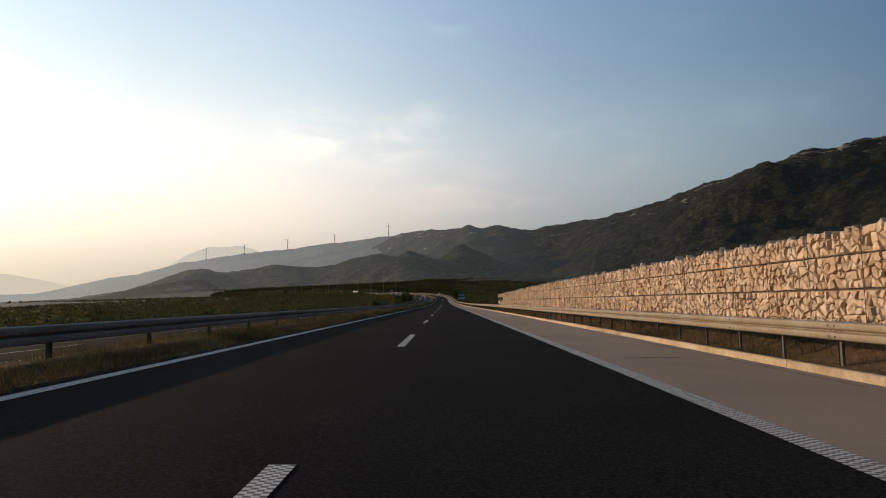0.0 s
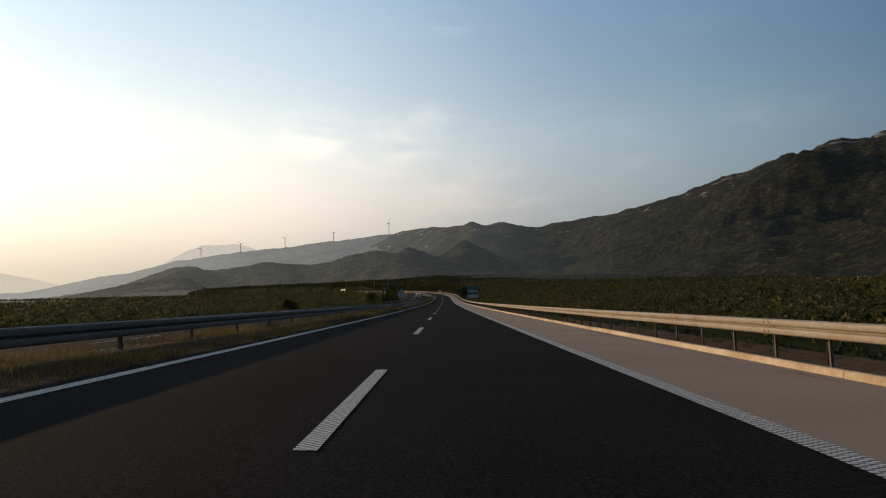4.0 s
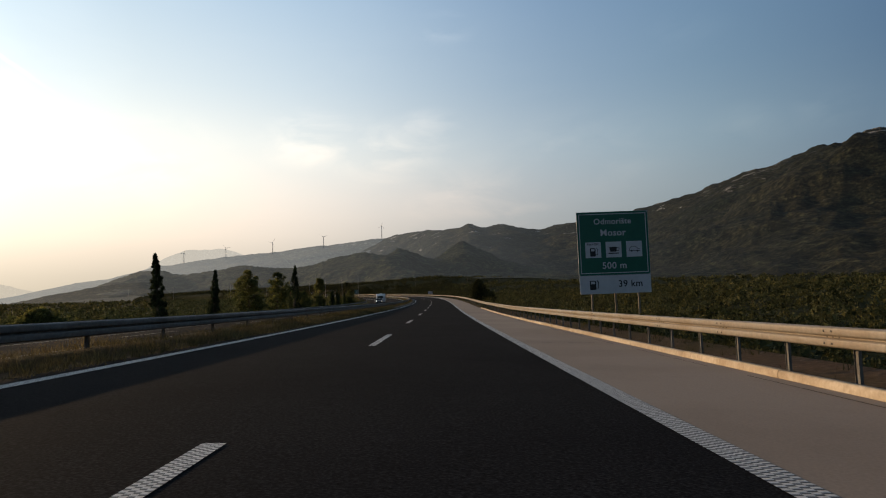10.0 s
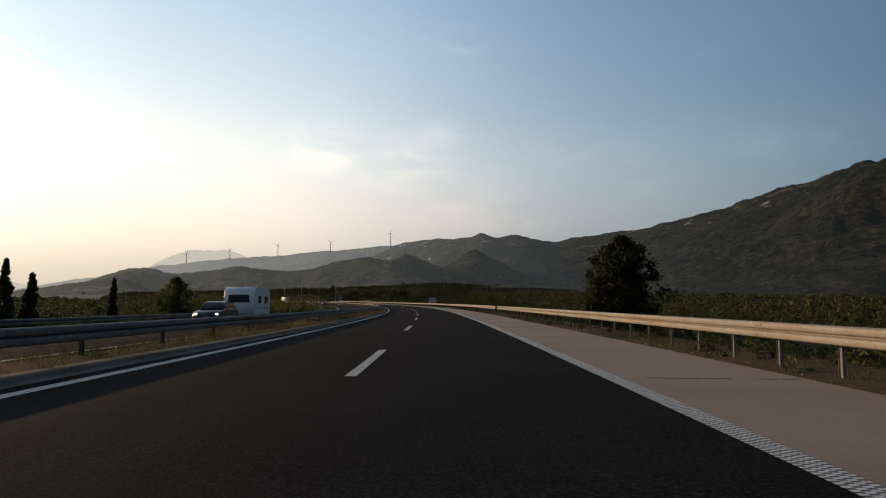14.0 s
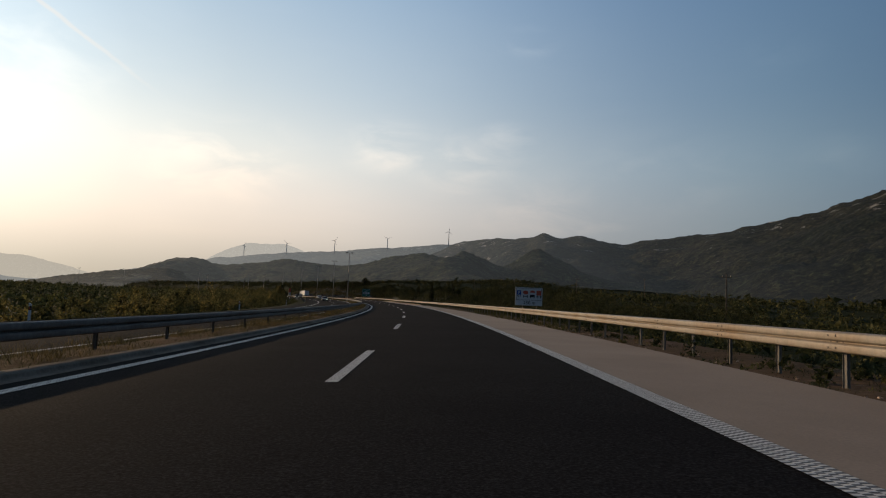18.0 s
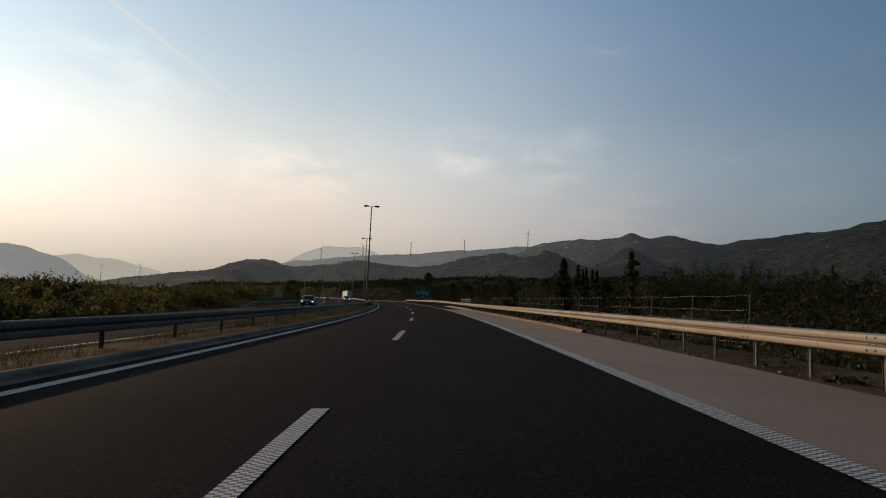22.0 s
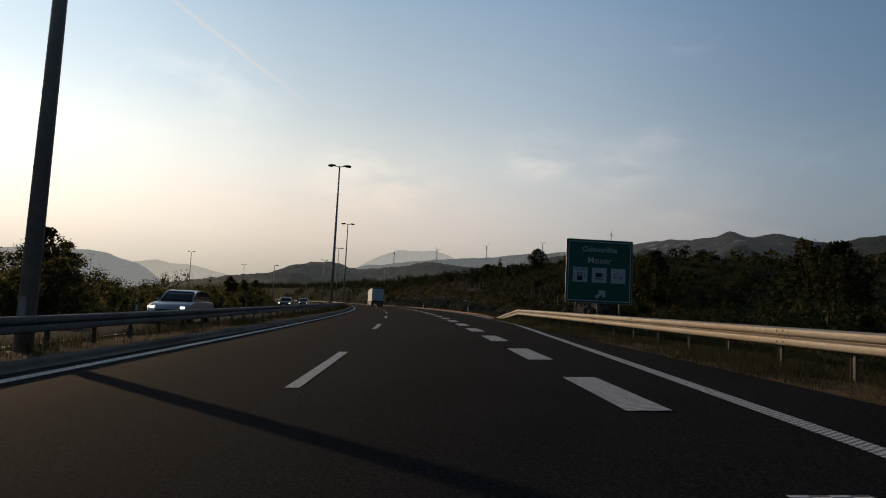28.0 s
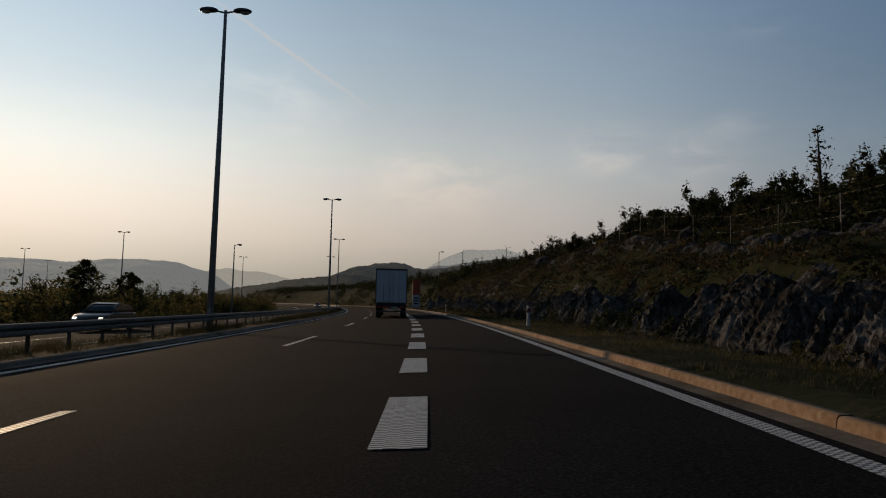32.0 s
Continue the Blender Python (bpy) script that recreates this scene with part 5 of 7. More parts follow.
CYP = "slender dark green cypress beside the far carriageway"
PIN = "bushy young Aleppo pine beside the far carriageway"
for i, (nm, s, o, top, r, kind_of) in enumerate((
        ("cypress_tree", 370.6, -22.2, 4.6, 0.85, "column"), ("cypress_tree", 401.4, -22.3, 6.5, 0.88, "column"), ("cypress_tree", 415.9, -22.4, 5.65, 0.78, "column"),
        ("cypress_tree", 456.9, -22.4, 8.1, 1.25, "column"), ("cypress_tree", 527.1, -22.6, 3.3, 0.45, "column"), ("cypress_tree", 514.2, -23.0, 3.95, 0.75, "column"), ("cypress_tree", 516.8, -23.0, 3.2, 0.7, "column"),
        ("cypress_tree", 501.0, -22.8, 3.2, 0.55, "column"), ("cypress_tree", 502.9, -23.2, 3.7, 0.6, "column"), ("cypress_tree", 505.2, -23.0, 3.7, 0.6, "column"), ("cypress_tree", 507.2, -23.4, 2.6, 0.6, "column"),
        ("pine_tree", 358.6, -22.6, 4.5, 3.7, "round"), ("pine_tree", 430.6, -22.6, 6.2, 2.3, "round"), ("pine_tree", 445.3, -22.6, 6.4, 2.2, "round"),
        # the low ones at 246, 252 and 387 stand for roadside bushes
        ("pine_tree", 246.0, -23.4, 2.4, 3.0, "round"), ("pine_tree", 252.0, -25.0, 2.0, 2.4, "round"), ("pine_tree", 387.0, -24.2, 1.7, 2.3, "round"), ("pine_tree", 485.6, -22.9, 6.5, 3.2, "cone"), ("pine_tree", 480.0, -25.2, 3.6, 2.2, "round"), ("pine_tree", 470.0, -24.0, 3.4, 2.2, "round"),
        ("pine_tree", 540.1, -22.4, 3.9, 1.9, "round"), ("pine_tree", 546.5, -24.0, 2.9, 1.6, "round")  )):
    h = top - foot(s, o)
    tree(nm, s, o, h, r, LEAF_CYPRESS if kind_of == "column" else LEAF_PINE, CYP if kind_of == "column" else PIN, kind_of, 100 + i, 0.03 if kind_of == "column" else 0.04,
         leaves=7500 if kind_of == "column" else 13000, size=0.09)
OAK = "dark broadleaf tree standing over the roadside scrub"
for i, (s, o, top, r) in enumerate(((514.2, 11.9, 5.4, 2.3), (524.0, 14.5, 2.9, 2.4), (519.5, 13.0, 2.5, 2.4), (1005.3, 31.7, 13.6, 2.0), (1002.0, 23.5, 10.9, 0.8),
                                    (819.5, 25.0, 8.1, 0.95), (815.2, 25.0, 7.25, 0.55), (811.5, 25.2, 7.0, 0.7), (809.9, 25.0, 6.9, 0.7), (823.0, 27.0, 5.8, 2.4), (830.0, 26.0, 5.6, 2.2), (812.0, 27.0, 5.6, 2.2),
                                    (913.0, 25.0, 6.6, 2.2), (908.0, 24.0, 5.9, 2.0), (936.0, 25.0, 7.6, 2.0), (942.0, 26.0, 7.2, 1.8), (868.0, 34.0, 7.5, 2.0), (905.0, 34.0, 7.5, 2.0), (1040.0, 30.0, 12.0, 2.0),
                                    (955.0, 33.0, 7.3, 2.2), (985.0, 38.0, 9.2, 2.2), (925.0, 36.0, 7.3, 2.2), (1070.0, 24.0, 9.0, 1.6),
                                    (769.4, 16.1, 6.2, 0.85), (799.5, 11.9, 4.6, 0.9), (807.5, 23.2, 6.9, 0.6))):
    h = max(1.5, top - foot(s, o))
    spire = 800 < s < 840 and r < 2
    tree("conifer_tree" if spire else "broadleaf_tree", s, o, h, r, LEAF_OAK, "slender dark conifer rising out of the roadside wood" if spire else OAK, "cone" if spire else "round", 300 + i, 0.28 if s > 1000 else 0.10,
         leaves=12000 if i < 3 else 5200 if spire else 380 if i == 4 else 1800 if r < 1 else 3600, size=0.085 if spire or i == 4 else 0.12)


for i, (s, o, top, r) in enumerate(((916.5, -25.0, 5.3, 2.0), (923.0, -24.0, 5.6, 2.3), (929.5, -25.5, 4.9, 2.0), (1001.0, -26.0, 4.7, 2.0), (1013.0, -25.0, 4.5, 1.9), (1031.0, -24.5, 5.0, 2.2), (1046.0, -26.0, 4.5, 1.9))):
    tree("broadleaf_tree", s, o, top - foot(s, o), r, LEAF_WARM, "small backlit broadleaf tree among the shrubs of the far bank", "round", 400 + i, 0.12, leaves=5200, size=0.12)


def grass(name, seed, n, s_range, o_range, height, mat, label, h_fn=ground_z):
    rng = np.random.default_rng(seed)
    s, o = scatter(rng, n, s_range, o_range)
    ok = fbm(s * 0.25, o * 0.7 + seed, 3) > (-0.26 if h_fn is not ground_z else -0.13)
    s, o = s[ok], o[ok]
    x, y = on_plan(s, o)
    base = np.stack([x, y, h_fn(s, o) - 0.02], -1)
    blades = 12
    b = base[:, None] + rng.normal(0, 0.10, (len(s), blades, 3)) * np.array([1, 1, 0])
    tuft = np.clip(0.75 + 1.9 * fbm(s * 0.45 + seed, o * 1.3, 3), 0.3, 1.5)
    hh = rng.uniform(*height, (len(s), blades, 1)) * tuft[:, None, None]
    lean = rng.normal(0, 0.5, (len(s), blades, 3))
    lean[:, :, 2] = 1
    tip = b + lean * hh
    side = rng.normal(0, 1, (len(s), blades, 3)) * np.array([1, 1, 0])
    side /= np.linalg.norm(side, axis=2, keepdims=True) + 1e-9
    wd = rng.uniform(0.003, 0.010, (len(s), blades, 1))
    v = np.stack([b - side * wd, b + side * wd, tip], 2).reshape(-1, 3)
    return stuff(name, v, np.arange(len(v)).reshape(-1, 3), mat, label, "grass")


median_z = lambda s, o: road_z(s, o) + 0.0
DRY = "tall dry yellow-brown grass in the median"
def hollow(s):
    """The soil of the median lies below the paving of the crossing."""
    return 0.16 if 236 <= s <= 340 else 0.0


tagged(new("ground_median", sweep("ground_median", S0, S1, 4.0, lambda s: [(-7.0, -0.03), (-6.4, 0.06 - hollow(s)), (-5.65, 0.10 - hollow(s)), (-5.12, 0.10 - hollow(s)), (-5.0, 0.02 - hollow(s) if s < 432 else 0.10)] + ([(-4.26, -0.015 - 0.5 * hollow(s))] if s < 432 else [(-4.84, 0.088)]), SOIL)), "dusty soil strip of the median", "ground", kind="structure")
grass("median_grass", 21, 18000, (-5, 236), (-6.9, -4.15), (0.08, 0.36), GRASS_DRY, DRY, median_z)
tree("broadleaf_tree", 781.9, 13.9, 6.2 - foot(781.9, 13.9), 1.5, LEAF_OAK, "tall pointed dark tree standing behind the wire fence", "cone", 350, 0.10, leaves=4000, size=0.11)

grass("median_grass", 27, 3000, (338, 430), (-5.4, -4.15), (0.12, 0.35), GRASS_DRY, DRY, median_z)
grass("median_grass", 22, 15000, (338, 806.5), (-6.8, -4.8), (0.12, 0.46), GRASS_DRY, DRY, median_z)
grass("median_grass", 23, 12000, (817.5, 1120), (-6.8, -4.85), (0.12, 0.52), GRASS_GREEN, "sparse green weeds in the median", median_z)
grass("verge_grass", 24, 6000, (-30, 800), (7.0, 9.2), (0.06, 0.26), GRASS_GREEN, "thin green and straw-coloured verge grass")
grass("verge_grass", 28, 6500, (-30, 114), (7.3, 9.0), (0.10, 0.34), GRASS_DRY, "dry brown grass at the foot of the gabion wall", lambda s, o: ground_z(s, o) + 0.02 + 0.5 * smooth(7.6, 9.0, o))
grass("verge_grass", 25, 5000, (430, 760), (6.8, 8.4), (0.04, 0.16), GRASS_DRY, "dry weeds on the stony verge")
grass("verge_grass", 29, 11000, (828, 916), (6.4, 10.5), (0.08, 0.34), GRASS_GREEN, "grass and weeds below the end of the barrier", lambda s, o: ground_z(s, o) + 0.06)
grass("verge_grass", 30, 5000, (905, 1090), (8.2, 13.6), (0.06, 0.26), GRASS_DRY, "dry straw among the grass along the exit lane")
grass("verge_grass", 26, 11000, (905, 1090), (7.6, 13.8), (0.05, 0.20), GRASS_GREEN, "short green grass verge along the exit lane")

# ---- road furniture ----
WHITE_PAINT = two_scale("white_sign_sheet", [(0.3, (0.38, 0.39, 0.41)), (0.7, (0.44, 0.45, 0.47))], 4, 0.8, (0.9, 0.9, 0.9), 0.5, 0, 0.05, 0.002)
GREEN_SHEET = two_scale("green_sign_sheet", [(0.3, (0.004, 0.075, 0.048)), (0.7, (0.006, 0.09, 0.058))], 3, 0.7, (0.9, 0.9, 0.9), 0.45, 0, 0.05, 0.002)
BLUE_SHEET = two_scale("blue_sign_sheet", [(0.3, (0.01, 0.04, 0.20)), (0.7, (0.012, 0.05, 0.23))], 3, 0.7, (0.9, 0.9, 0.9), 0.45, 0, 0.05, 0.002)
ORANGE_SHEET = two_scale("orange_red_sheet", [(0.3, (0.33, 0.05, 0.026)), (0.7, (0.39, 0.062, 0.03))], 3, 0.7, (0.9, 0.9, 0.9), 0.45, 0, 0.05, 0.002)
BLACK_SHEET = two_scale("black_sign_ink", [(0.3, (0.008, 0.008, 0.008)), (0.7, (0.014, 0.014, 0.014))], 3, 0.7, (0.9, 0.9, 0.9), 0.5, 0, 0, 0)
ALU = two_scale("aluminium_sheet", [(0.3, (0.28, 0.28, 0.28)), (0.7, (0.36, 0.36, 0.36))], 5, 0.9, (0.8, 0.8, 0.8), 0.45, 0.6, 0.05, 0.002)
RUBBER = two_scale("tyre_rubber", [(0.3, (0.010, 0.010, 0.010)), (0.7, (0.02, 0.02, 0.02))], 20, 2, (0.8, 0.8, 0.8), 0.85, 0, 0.2, 0.003)


def lettering(body, size, mat, parent, x, z, y=-0.03, label=""):
    cu = bpy.data.curves.new("lettering", "FONT")
    cu.body, cu.size, cu.align_x, cu.align_y, cu.extrude, cu.space_character = body, size, "CENTER", "CENTER", 0.003, 1.06
    cu.offset = size * 0.012
    tmp = new("lettering_curve", cu)
    me = bpy.data.meshes.new_from_object(tmp.evaluated_get(bpy.context.evaluated_depsgraph_get()))
    bpy.data.objects.remove(tmp)
    bpy.data.curves.remove(cu)
    me.materials.clear()
    return part("lettering", me, mat, parent, label or "lettering", pose(x, y, z, 90, 0, 0))


def slab(x0, x1, z0, z1, y0, y1, r=0.0):
    """An upright plate with rounded corners, facing -y."""
    bm = bmesh.new()
    if r <= 0:
        pts = [(x0, z0), (x1, z0), (x1, z1), (x0, z1)]
    else:
        pts = []
        for cx, cz, a0 in ((x1 - r, z0 + r, -90), (x1 - r, z1 - r, 0), (x0 + r, z1 - r, 90), (x0 + r, z0 + r, 180)):
            pts += [(cx + r * math.cos(radians(a0 + t)), cz + r * math.sin(radians(a0 + t))) for t in (0, 30, 60, 90)]
    return prism(pts, y0, y1)


def prism(pts, y0, y1):
    bm = bmesh.new()
    a = [bm.verts.new((x, y0, z)) for x, z in pts]
    b = [bm.verts.new((x, y1, z)) for x, z in pts]
    bm.faces.new(a)
    bm.faces.new(b[::-1])
    n = len(pts)
    for i in range(n):
        bm.faces.new((a[i], b[i], b[(i + 1) % n], a[(i + 1) % n]))
    bmesh.ops.recalc_face_normals(bm, faces=bm.faces[:])
    return bm


def frame_bm(x0, x1, z0, z1, w, y0, y1):
    bm = bmesh.new()
    for a, b, c, d in ((x0, x1, z0, z0 + w), (x0, x1, z1 - w, z1), (x0, x0 + w, z0 + w, z1 - w), (x1 - w, x1, z0 + w, z1 - w)):
        t = box_bm(a, b, y0, y1, c, d)
        me = bpy.data.meshes.new("t")
        t.to_mesh(me)
        t.free()
        bm.from_mesh(me)
        bpy.data.meshes.remove(me)
    return bm


def sign_base(name, s, o0, o1, label):
    """An empty at the road's height, x across, facing the traffic."""
    x, y = on_plan(s, (o0 + o1) / 2)
    return thing(name, pose(float(x), float(y), float(np.interp(s, AXIS_S, AZ)), 0, 0, math.degrees(float(heading(s)))), label, "road sign", "road signs")


def posts(t, s, o0, o1, xs, top, y=0.06, r=0.045):
    for x in xs:
        z0 = float(ground_z(s, (o0 + o1) / 2 + x)) - float(np.interp(s, AXIS_S, AZ)) - 0.3
        part("post", tube_bm([(x, y, z0), (x, y, top)], [r, r], 8), STEEL, t, "galvanised post")


def pump(t, x, z, k, label=True):
    part("pictogram", slab(x - 0.19 * k, x + 0.13 * k, z - 0.30 * k, z + 0.18 * k, -0.036, -0.028, 0.03 * k), BLACK_SHEET, t, "black fuel pump pictogram")
    part("pictogram", slab(x - 0.13 * k, x + 0.07 * k, z + 0.0 * k, z + 0.13 * k, -0.040, -0.036), WHITE_PAINT, t, "white pump window")
    part("pictogram", tube_bm([(x + 0.13 * k, -0.034, z - 0.2 * k), (x + 0.24 * k, -0.034, z - 0.22 * k), (x + 0.26 * k, -0.034, z + 0.1 * k), (x + 0.18 * k, -0.034, z + 0.2 * k)], [0.02 * k] * 4, 5), BLACK_SHEET, t, "black pump hose")


def icons(t, zc, size, xs):
    h = size / 2
    for x in xs:
        part("icon_panel", slab(x - h, x + h, zc - h, zc + h, -0.028, -0.02, 0.01), WHITE_PAINT, t, "white square icon panel")
    x = xs[0]
    pump(t, x - 0.0, zc - 0.06, size * 1.1)
    lettering("Plin+GPL", size * 0.20, BLACK_SHEET, t, x, zc + h * 0.72, -0.032)
    x = xs[1]
    part("pictogram", prism([(x - 0.30 * size, zc + 0.16 * size), (x - 0.22 * size, zc - 0.14 * size), (x + 0.16 * size, zc - 0.14 * size), (x + 0.22 * size, zc + 0.16 * size)], -0.036, -0.028), BLACK_SHEET, t, "black coffee cup pictogram")
    part("pictogram", slab(x - 0.36 * size, x + 0.32 * size, zc - 0.27 * size, zc - 0.21 * size, -0.036, -0.028), BLACK_SHEET, t, "black saucer")
    part("pictogram", tube_bm([(x + 0.2 * size, -0.033, zc + 0.12 * size), (x + 0.34 * size, -0.033, zc + 0.1 * size), (x + 0.32 * size, -0.033, zc - 0.06 * size), (x + 0.18 * size, -0.033, zc - 0.08 * size)], [0.025 * size] * 4, 5), BLACK_SHEET, t, "black cup handle")
    x = xs[2]
    car_line = [(-0.34, -0.10), (-0.30, 0.02), (-0.16, 0.16), (0.08, 0.16), (0.22, 0.02), (0.36, -0.02), (0.36, -0.12), (-0.34, -0.12)]
    part("pictogram", tube_bm([(x + a * size, -0.033, zc + b * size) for a, b in car_line], [0.018 * size] * 8, 5), BLACK_SHEET, t, "electric car outline")
    for dx in (-0.18, 0.2):
        part("pictogram", prism([(x + dx * size + 0.06 * size * math.cos(a * 0.785), zc - 0.13 * size + 0.06 * size * math.sin(a * 0.785)) for a in range(8)], -0.036, -0.028), BLACK_SHEET, t, "electric car wheel")


def service_sign(s, o0, o1, top, bottom, green_bottom, exit_arrow, label):
    t = sign_base("road_sign", s, o0, o1, label)
    w = (o1 - o0) / 2
    part("panel", slab(-w, w, green_bottom, top, -0.02, 0.02, 0.10), GREEN_SHEET, t, "green reflective panel")
    part("edge_trim", frame_bm(-w - 0.015, w + 0.015, green_bottom - 0.015, top + 0.015, 0.03, -0.015, 0.035), ALU, t, "pale aluminium edge")
    part("border", frame_bm(-w + 0.09, w - 0.09, green_bottom + 0.09, top - 0.09, 0.035, -0.027, -0.019), WHITE_PAINT, t, "white border line")
    h = top - green_bottom
    lettering("Odmorište", 0.40, WHITE_PAINT, t, 0.0, top - h * 0.155)
    lettering("Mosor", 0.46, WHITE_PAINT, t, 0.0, top - h * (0.335 if not exit_arrow else 0.33))
    icons(t, top - h * (0.60 if not exit_arrow else 0.56), 0.78, (-1.02, 0.0, 1.02))
    if exit_arrow:
        a = [(-0.32, -0.02), (-0.20, -0.16), (0.12, 0.12), (0.12, -0.06), (0.30, -0.06), (0.30, 0.34), (-0.14, 0.34), (-0.10, 0.22), (-0.02, 0.20)]
        part("arrow", prism([(x * 0.9 + 0.08, top - h * 0.89 + z * 0.9) for x, z in a], -0.03, -0.019), WHITE_PAINT, t, "white exit arrow")
    else:
        lettering("500 m", 0.46, WHITE_PAINT, t, 0.0, top - h * 0.855)
        part("panel", slab(-w, w, bottom, green_bottom - 0.02, -0.02, 0.02, 0.03), WHITE_PAINT, t, "white lower panel")
        pump(t, -w * 0.62, (bottom + green_bottom) / 2 + 0.03, 0.95)
        lettering("39 km", 0.46, BLACK_SHEET, t, w * 0.42, (bottom + green_bottom) / 2)
    for z in (0.25, 0.75):
        part("stiffener", box_bm(-w + 0.1, w - 0.1, 0.022, 0.06, bottom + (top - bottom) * z - 0.03, bottom + (top - bottom) * z + 0.03), ALU, t)
    posts(t, s, o0, o1, (-w * 0.66, 0.0, w * 0.66), top - 0.2, 0.11, 0.06)


service_sign(376.3, 8.65, 12.18, 5.19, 1.12, 2.04, False, "large green service-area sign reading Odmorište Mosor 500 m")
service_sign(908.8, 9.52, 13.06, 4.87, 1.53, 1.53, True, "large green exit sign reading Odmorište Mosor with arrow")


def parking_sign():
    s, o0, o1, top, bottom = 651.0, 7.83, 9.75, 2.41, 1.15
    t = sign_base("road_sign", s, o0, o1, "white truck-parking sign with orange pictograms reading 250 m")
    w = (o1 - o0) / 2
    part("panel", slab(-w, w, bottom, top, -0.015, 0.015, 0.03), WHITE_PAINT, t, "white panel")
    part("edge_trim", frame_bm(-w - 0.012, w + 0.012, bottom - 0.012, top + 0.012, 0.024, -0.012, 0.03), ALU, t)
    part("border", frame_bm(-w + 0.06, w - 0.06, bottom + 0.37, top - 0.04, 0.02, -0.022, -0.014), BLACK_SHEET, t, "black border line")
    part("icon_panel", slab(-0.86, -0.56, 1.88, 2.20, -0.022, -0.014, 0.02), BLUE_SHEET, t, "blue parking panel")
    lettering("P", 0.30, WHITE_PAINT, t, -0.71, 2.04, -0.026)
    lettering("ADR", 0.13, BLACK_SHEET, t, -0.71, 1.79, -0.020)
    for x, kind_of in ((-0.24, "disc"), (0.25, "dome"), (0.72, "square")):
        if kind_of == "square":
            part("pictogram", slab(x - 0.18, x + 0.18, 1.88, 2.22, -0.022, -0.014), ORANGE_SHEET, t, "orange load")
        else:
            pts = [(x + 0.19 * math.cos(a * math.pi / 12), 2.06 + (0.14 if kind_of == "disc" else 0.17) * math.sin(a * math.pi / 12)) for a in range(0, 24 if kind_of == "disc" else 13)]
            part("pictogram", prism(pts, -0.022, -0.014), ORANGE_SHEET, t, "orange load")
        for dx in (-0.15, 0.10):
            part("pictogram", slab(x + dx, x + dx + 0.05, 1.68, 1.88, -0.022, -0.014), BLACK_SHEET, t, "black wheel")
        part("pictogram", slab(x - 0.17, x + 0.17, 1.77 if kind_of != "dome" else 1.74, 1.81 if kind_of != "dome" else 1.92, -0.024, -0.016), BLACK_SHEET, t, "black axle")
    lettering("250 m", 0.32, BLACK_SHEET, t, 0.05, 1.33, -0.02)
    posts(t, s, o0, o1, (-w * 0.45, w * 0.6), 2.3, 0.05, 0.035)


parking_sign()


def warning_sign():
    s, o = 240.3, -5.42
    t = sign_base("road_sign", s, o, o, "grey back of a triangular warning sign on a steel post")
    tri = [(-0.58, 2.10), (0.58, 2.10), (0.62, 2.15), (0.04, 3.02), (-0.04, 3.02), (-0.62, 2.15)]
    part("panel", prism(tri, -0.012, 0.012), ALU, t, "grey aluminium back")
    part("rim", prism([(-0.64, 2.07), (0.64, 2.07), (0.60, 2.12), (-0.60, 2.12)], -0.022, 0.022), ALU, t)
    part("plate", slab(-0.45, 0.45, 1.64, 2.05, -0.012, 0.012, 0.03), ALU, t, "grey aluminium back plate")
    for z in (2.28, 2.5, 1.74, 1.95):
        part("bracket", box_bm(-0.3 if z < 2.4 else -0.2, 0.3 if z < 2.4 else 0.2, -0.04, -0.012, z - 0.015, z + 0.015), ALU, t)
    part("post", tube_bm([(0, -0.05, -0.2), (0, -0.05, 2.85)], [0.035, 0.035], 8), POST_STEEL, t)


warning_sign()


def kilometre_sign():
    s, o = 90.8, 8.24
    t = sign_base("kilometre_sign", s, o, o, "small green kilometre board beside the gabion wall")
    part("panel", slab(-0.30, 0.30, 0.98, 1.37, -0.012, 0.012, 0.03), GREEN_SHEET, t, "green panel")
    for k, z in enumerate((1.26, 1.09)):
        part("bar", slab(-0.2, 0.2 if k else 0.08, z - 0.035, z + 0.035, -0.018, -0.011), WHITE_PAINT, t, "pale bar of lettering")
    part("post", tube_bm([(0, 0.03, -0.5), (0, 0.03, 1.3)], [0.028, 0.028], 8), STEEL, t)


kilometre_sign()


def far_sign():
    s, o = 833.0, -20.0
    t = sign_base("road_sign", s, o, o, "grey back of a square sign beyond the opposite carriageway")
    part("panel", slab(-0.60, 0.60, 0.45, 1.40, -0.012, 0.012, 0.04), ALU, t, "grey back panel")
    part("brace", slab(-0.56, 0.56, 0.90, 0.96, -0.035, -0.013, 0.004), POST_STEEL, t, "steel rail")
    part("post", tube_bm([(0, -0.04, -1.6), (0, -0.04, 1.3)], [0.035, 0.035], 8), POST_STEEL, t)


far_sign()

LAMP_BODY = two_scale("dark_lamp_housing", [(0.3, (0.05, 0.047, 0.045)), (0.7, (0.08, 0.075, 0.07))], 8, 1, (0.8, 0.8, 0.8), 0.5, 0.2, 0.1, 0.002)
POLE = two_scale("grey_lamp_pole", [(0.3, (0.25, 0.23, 0.21)), (0.7, (0.35, 0.325, 0.30))], 6, 0.6, (0.8, 0.75, 0.7), 0.55, 0.15, 0.1, 0.002)
GLASS_BOWL = two_scale("lamp_bowl_glass", [(0.3, (0.45, 0.36, 0.28)), (0.7, (0.55, 0.45, 0.36))], 8, 1, (0.9, 0.9, 0.9), 0.2, 0, 0, 0, gloss=0.6)


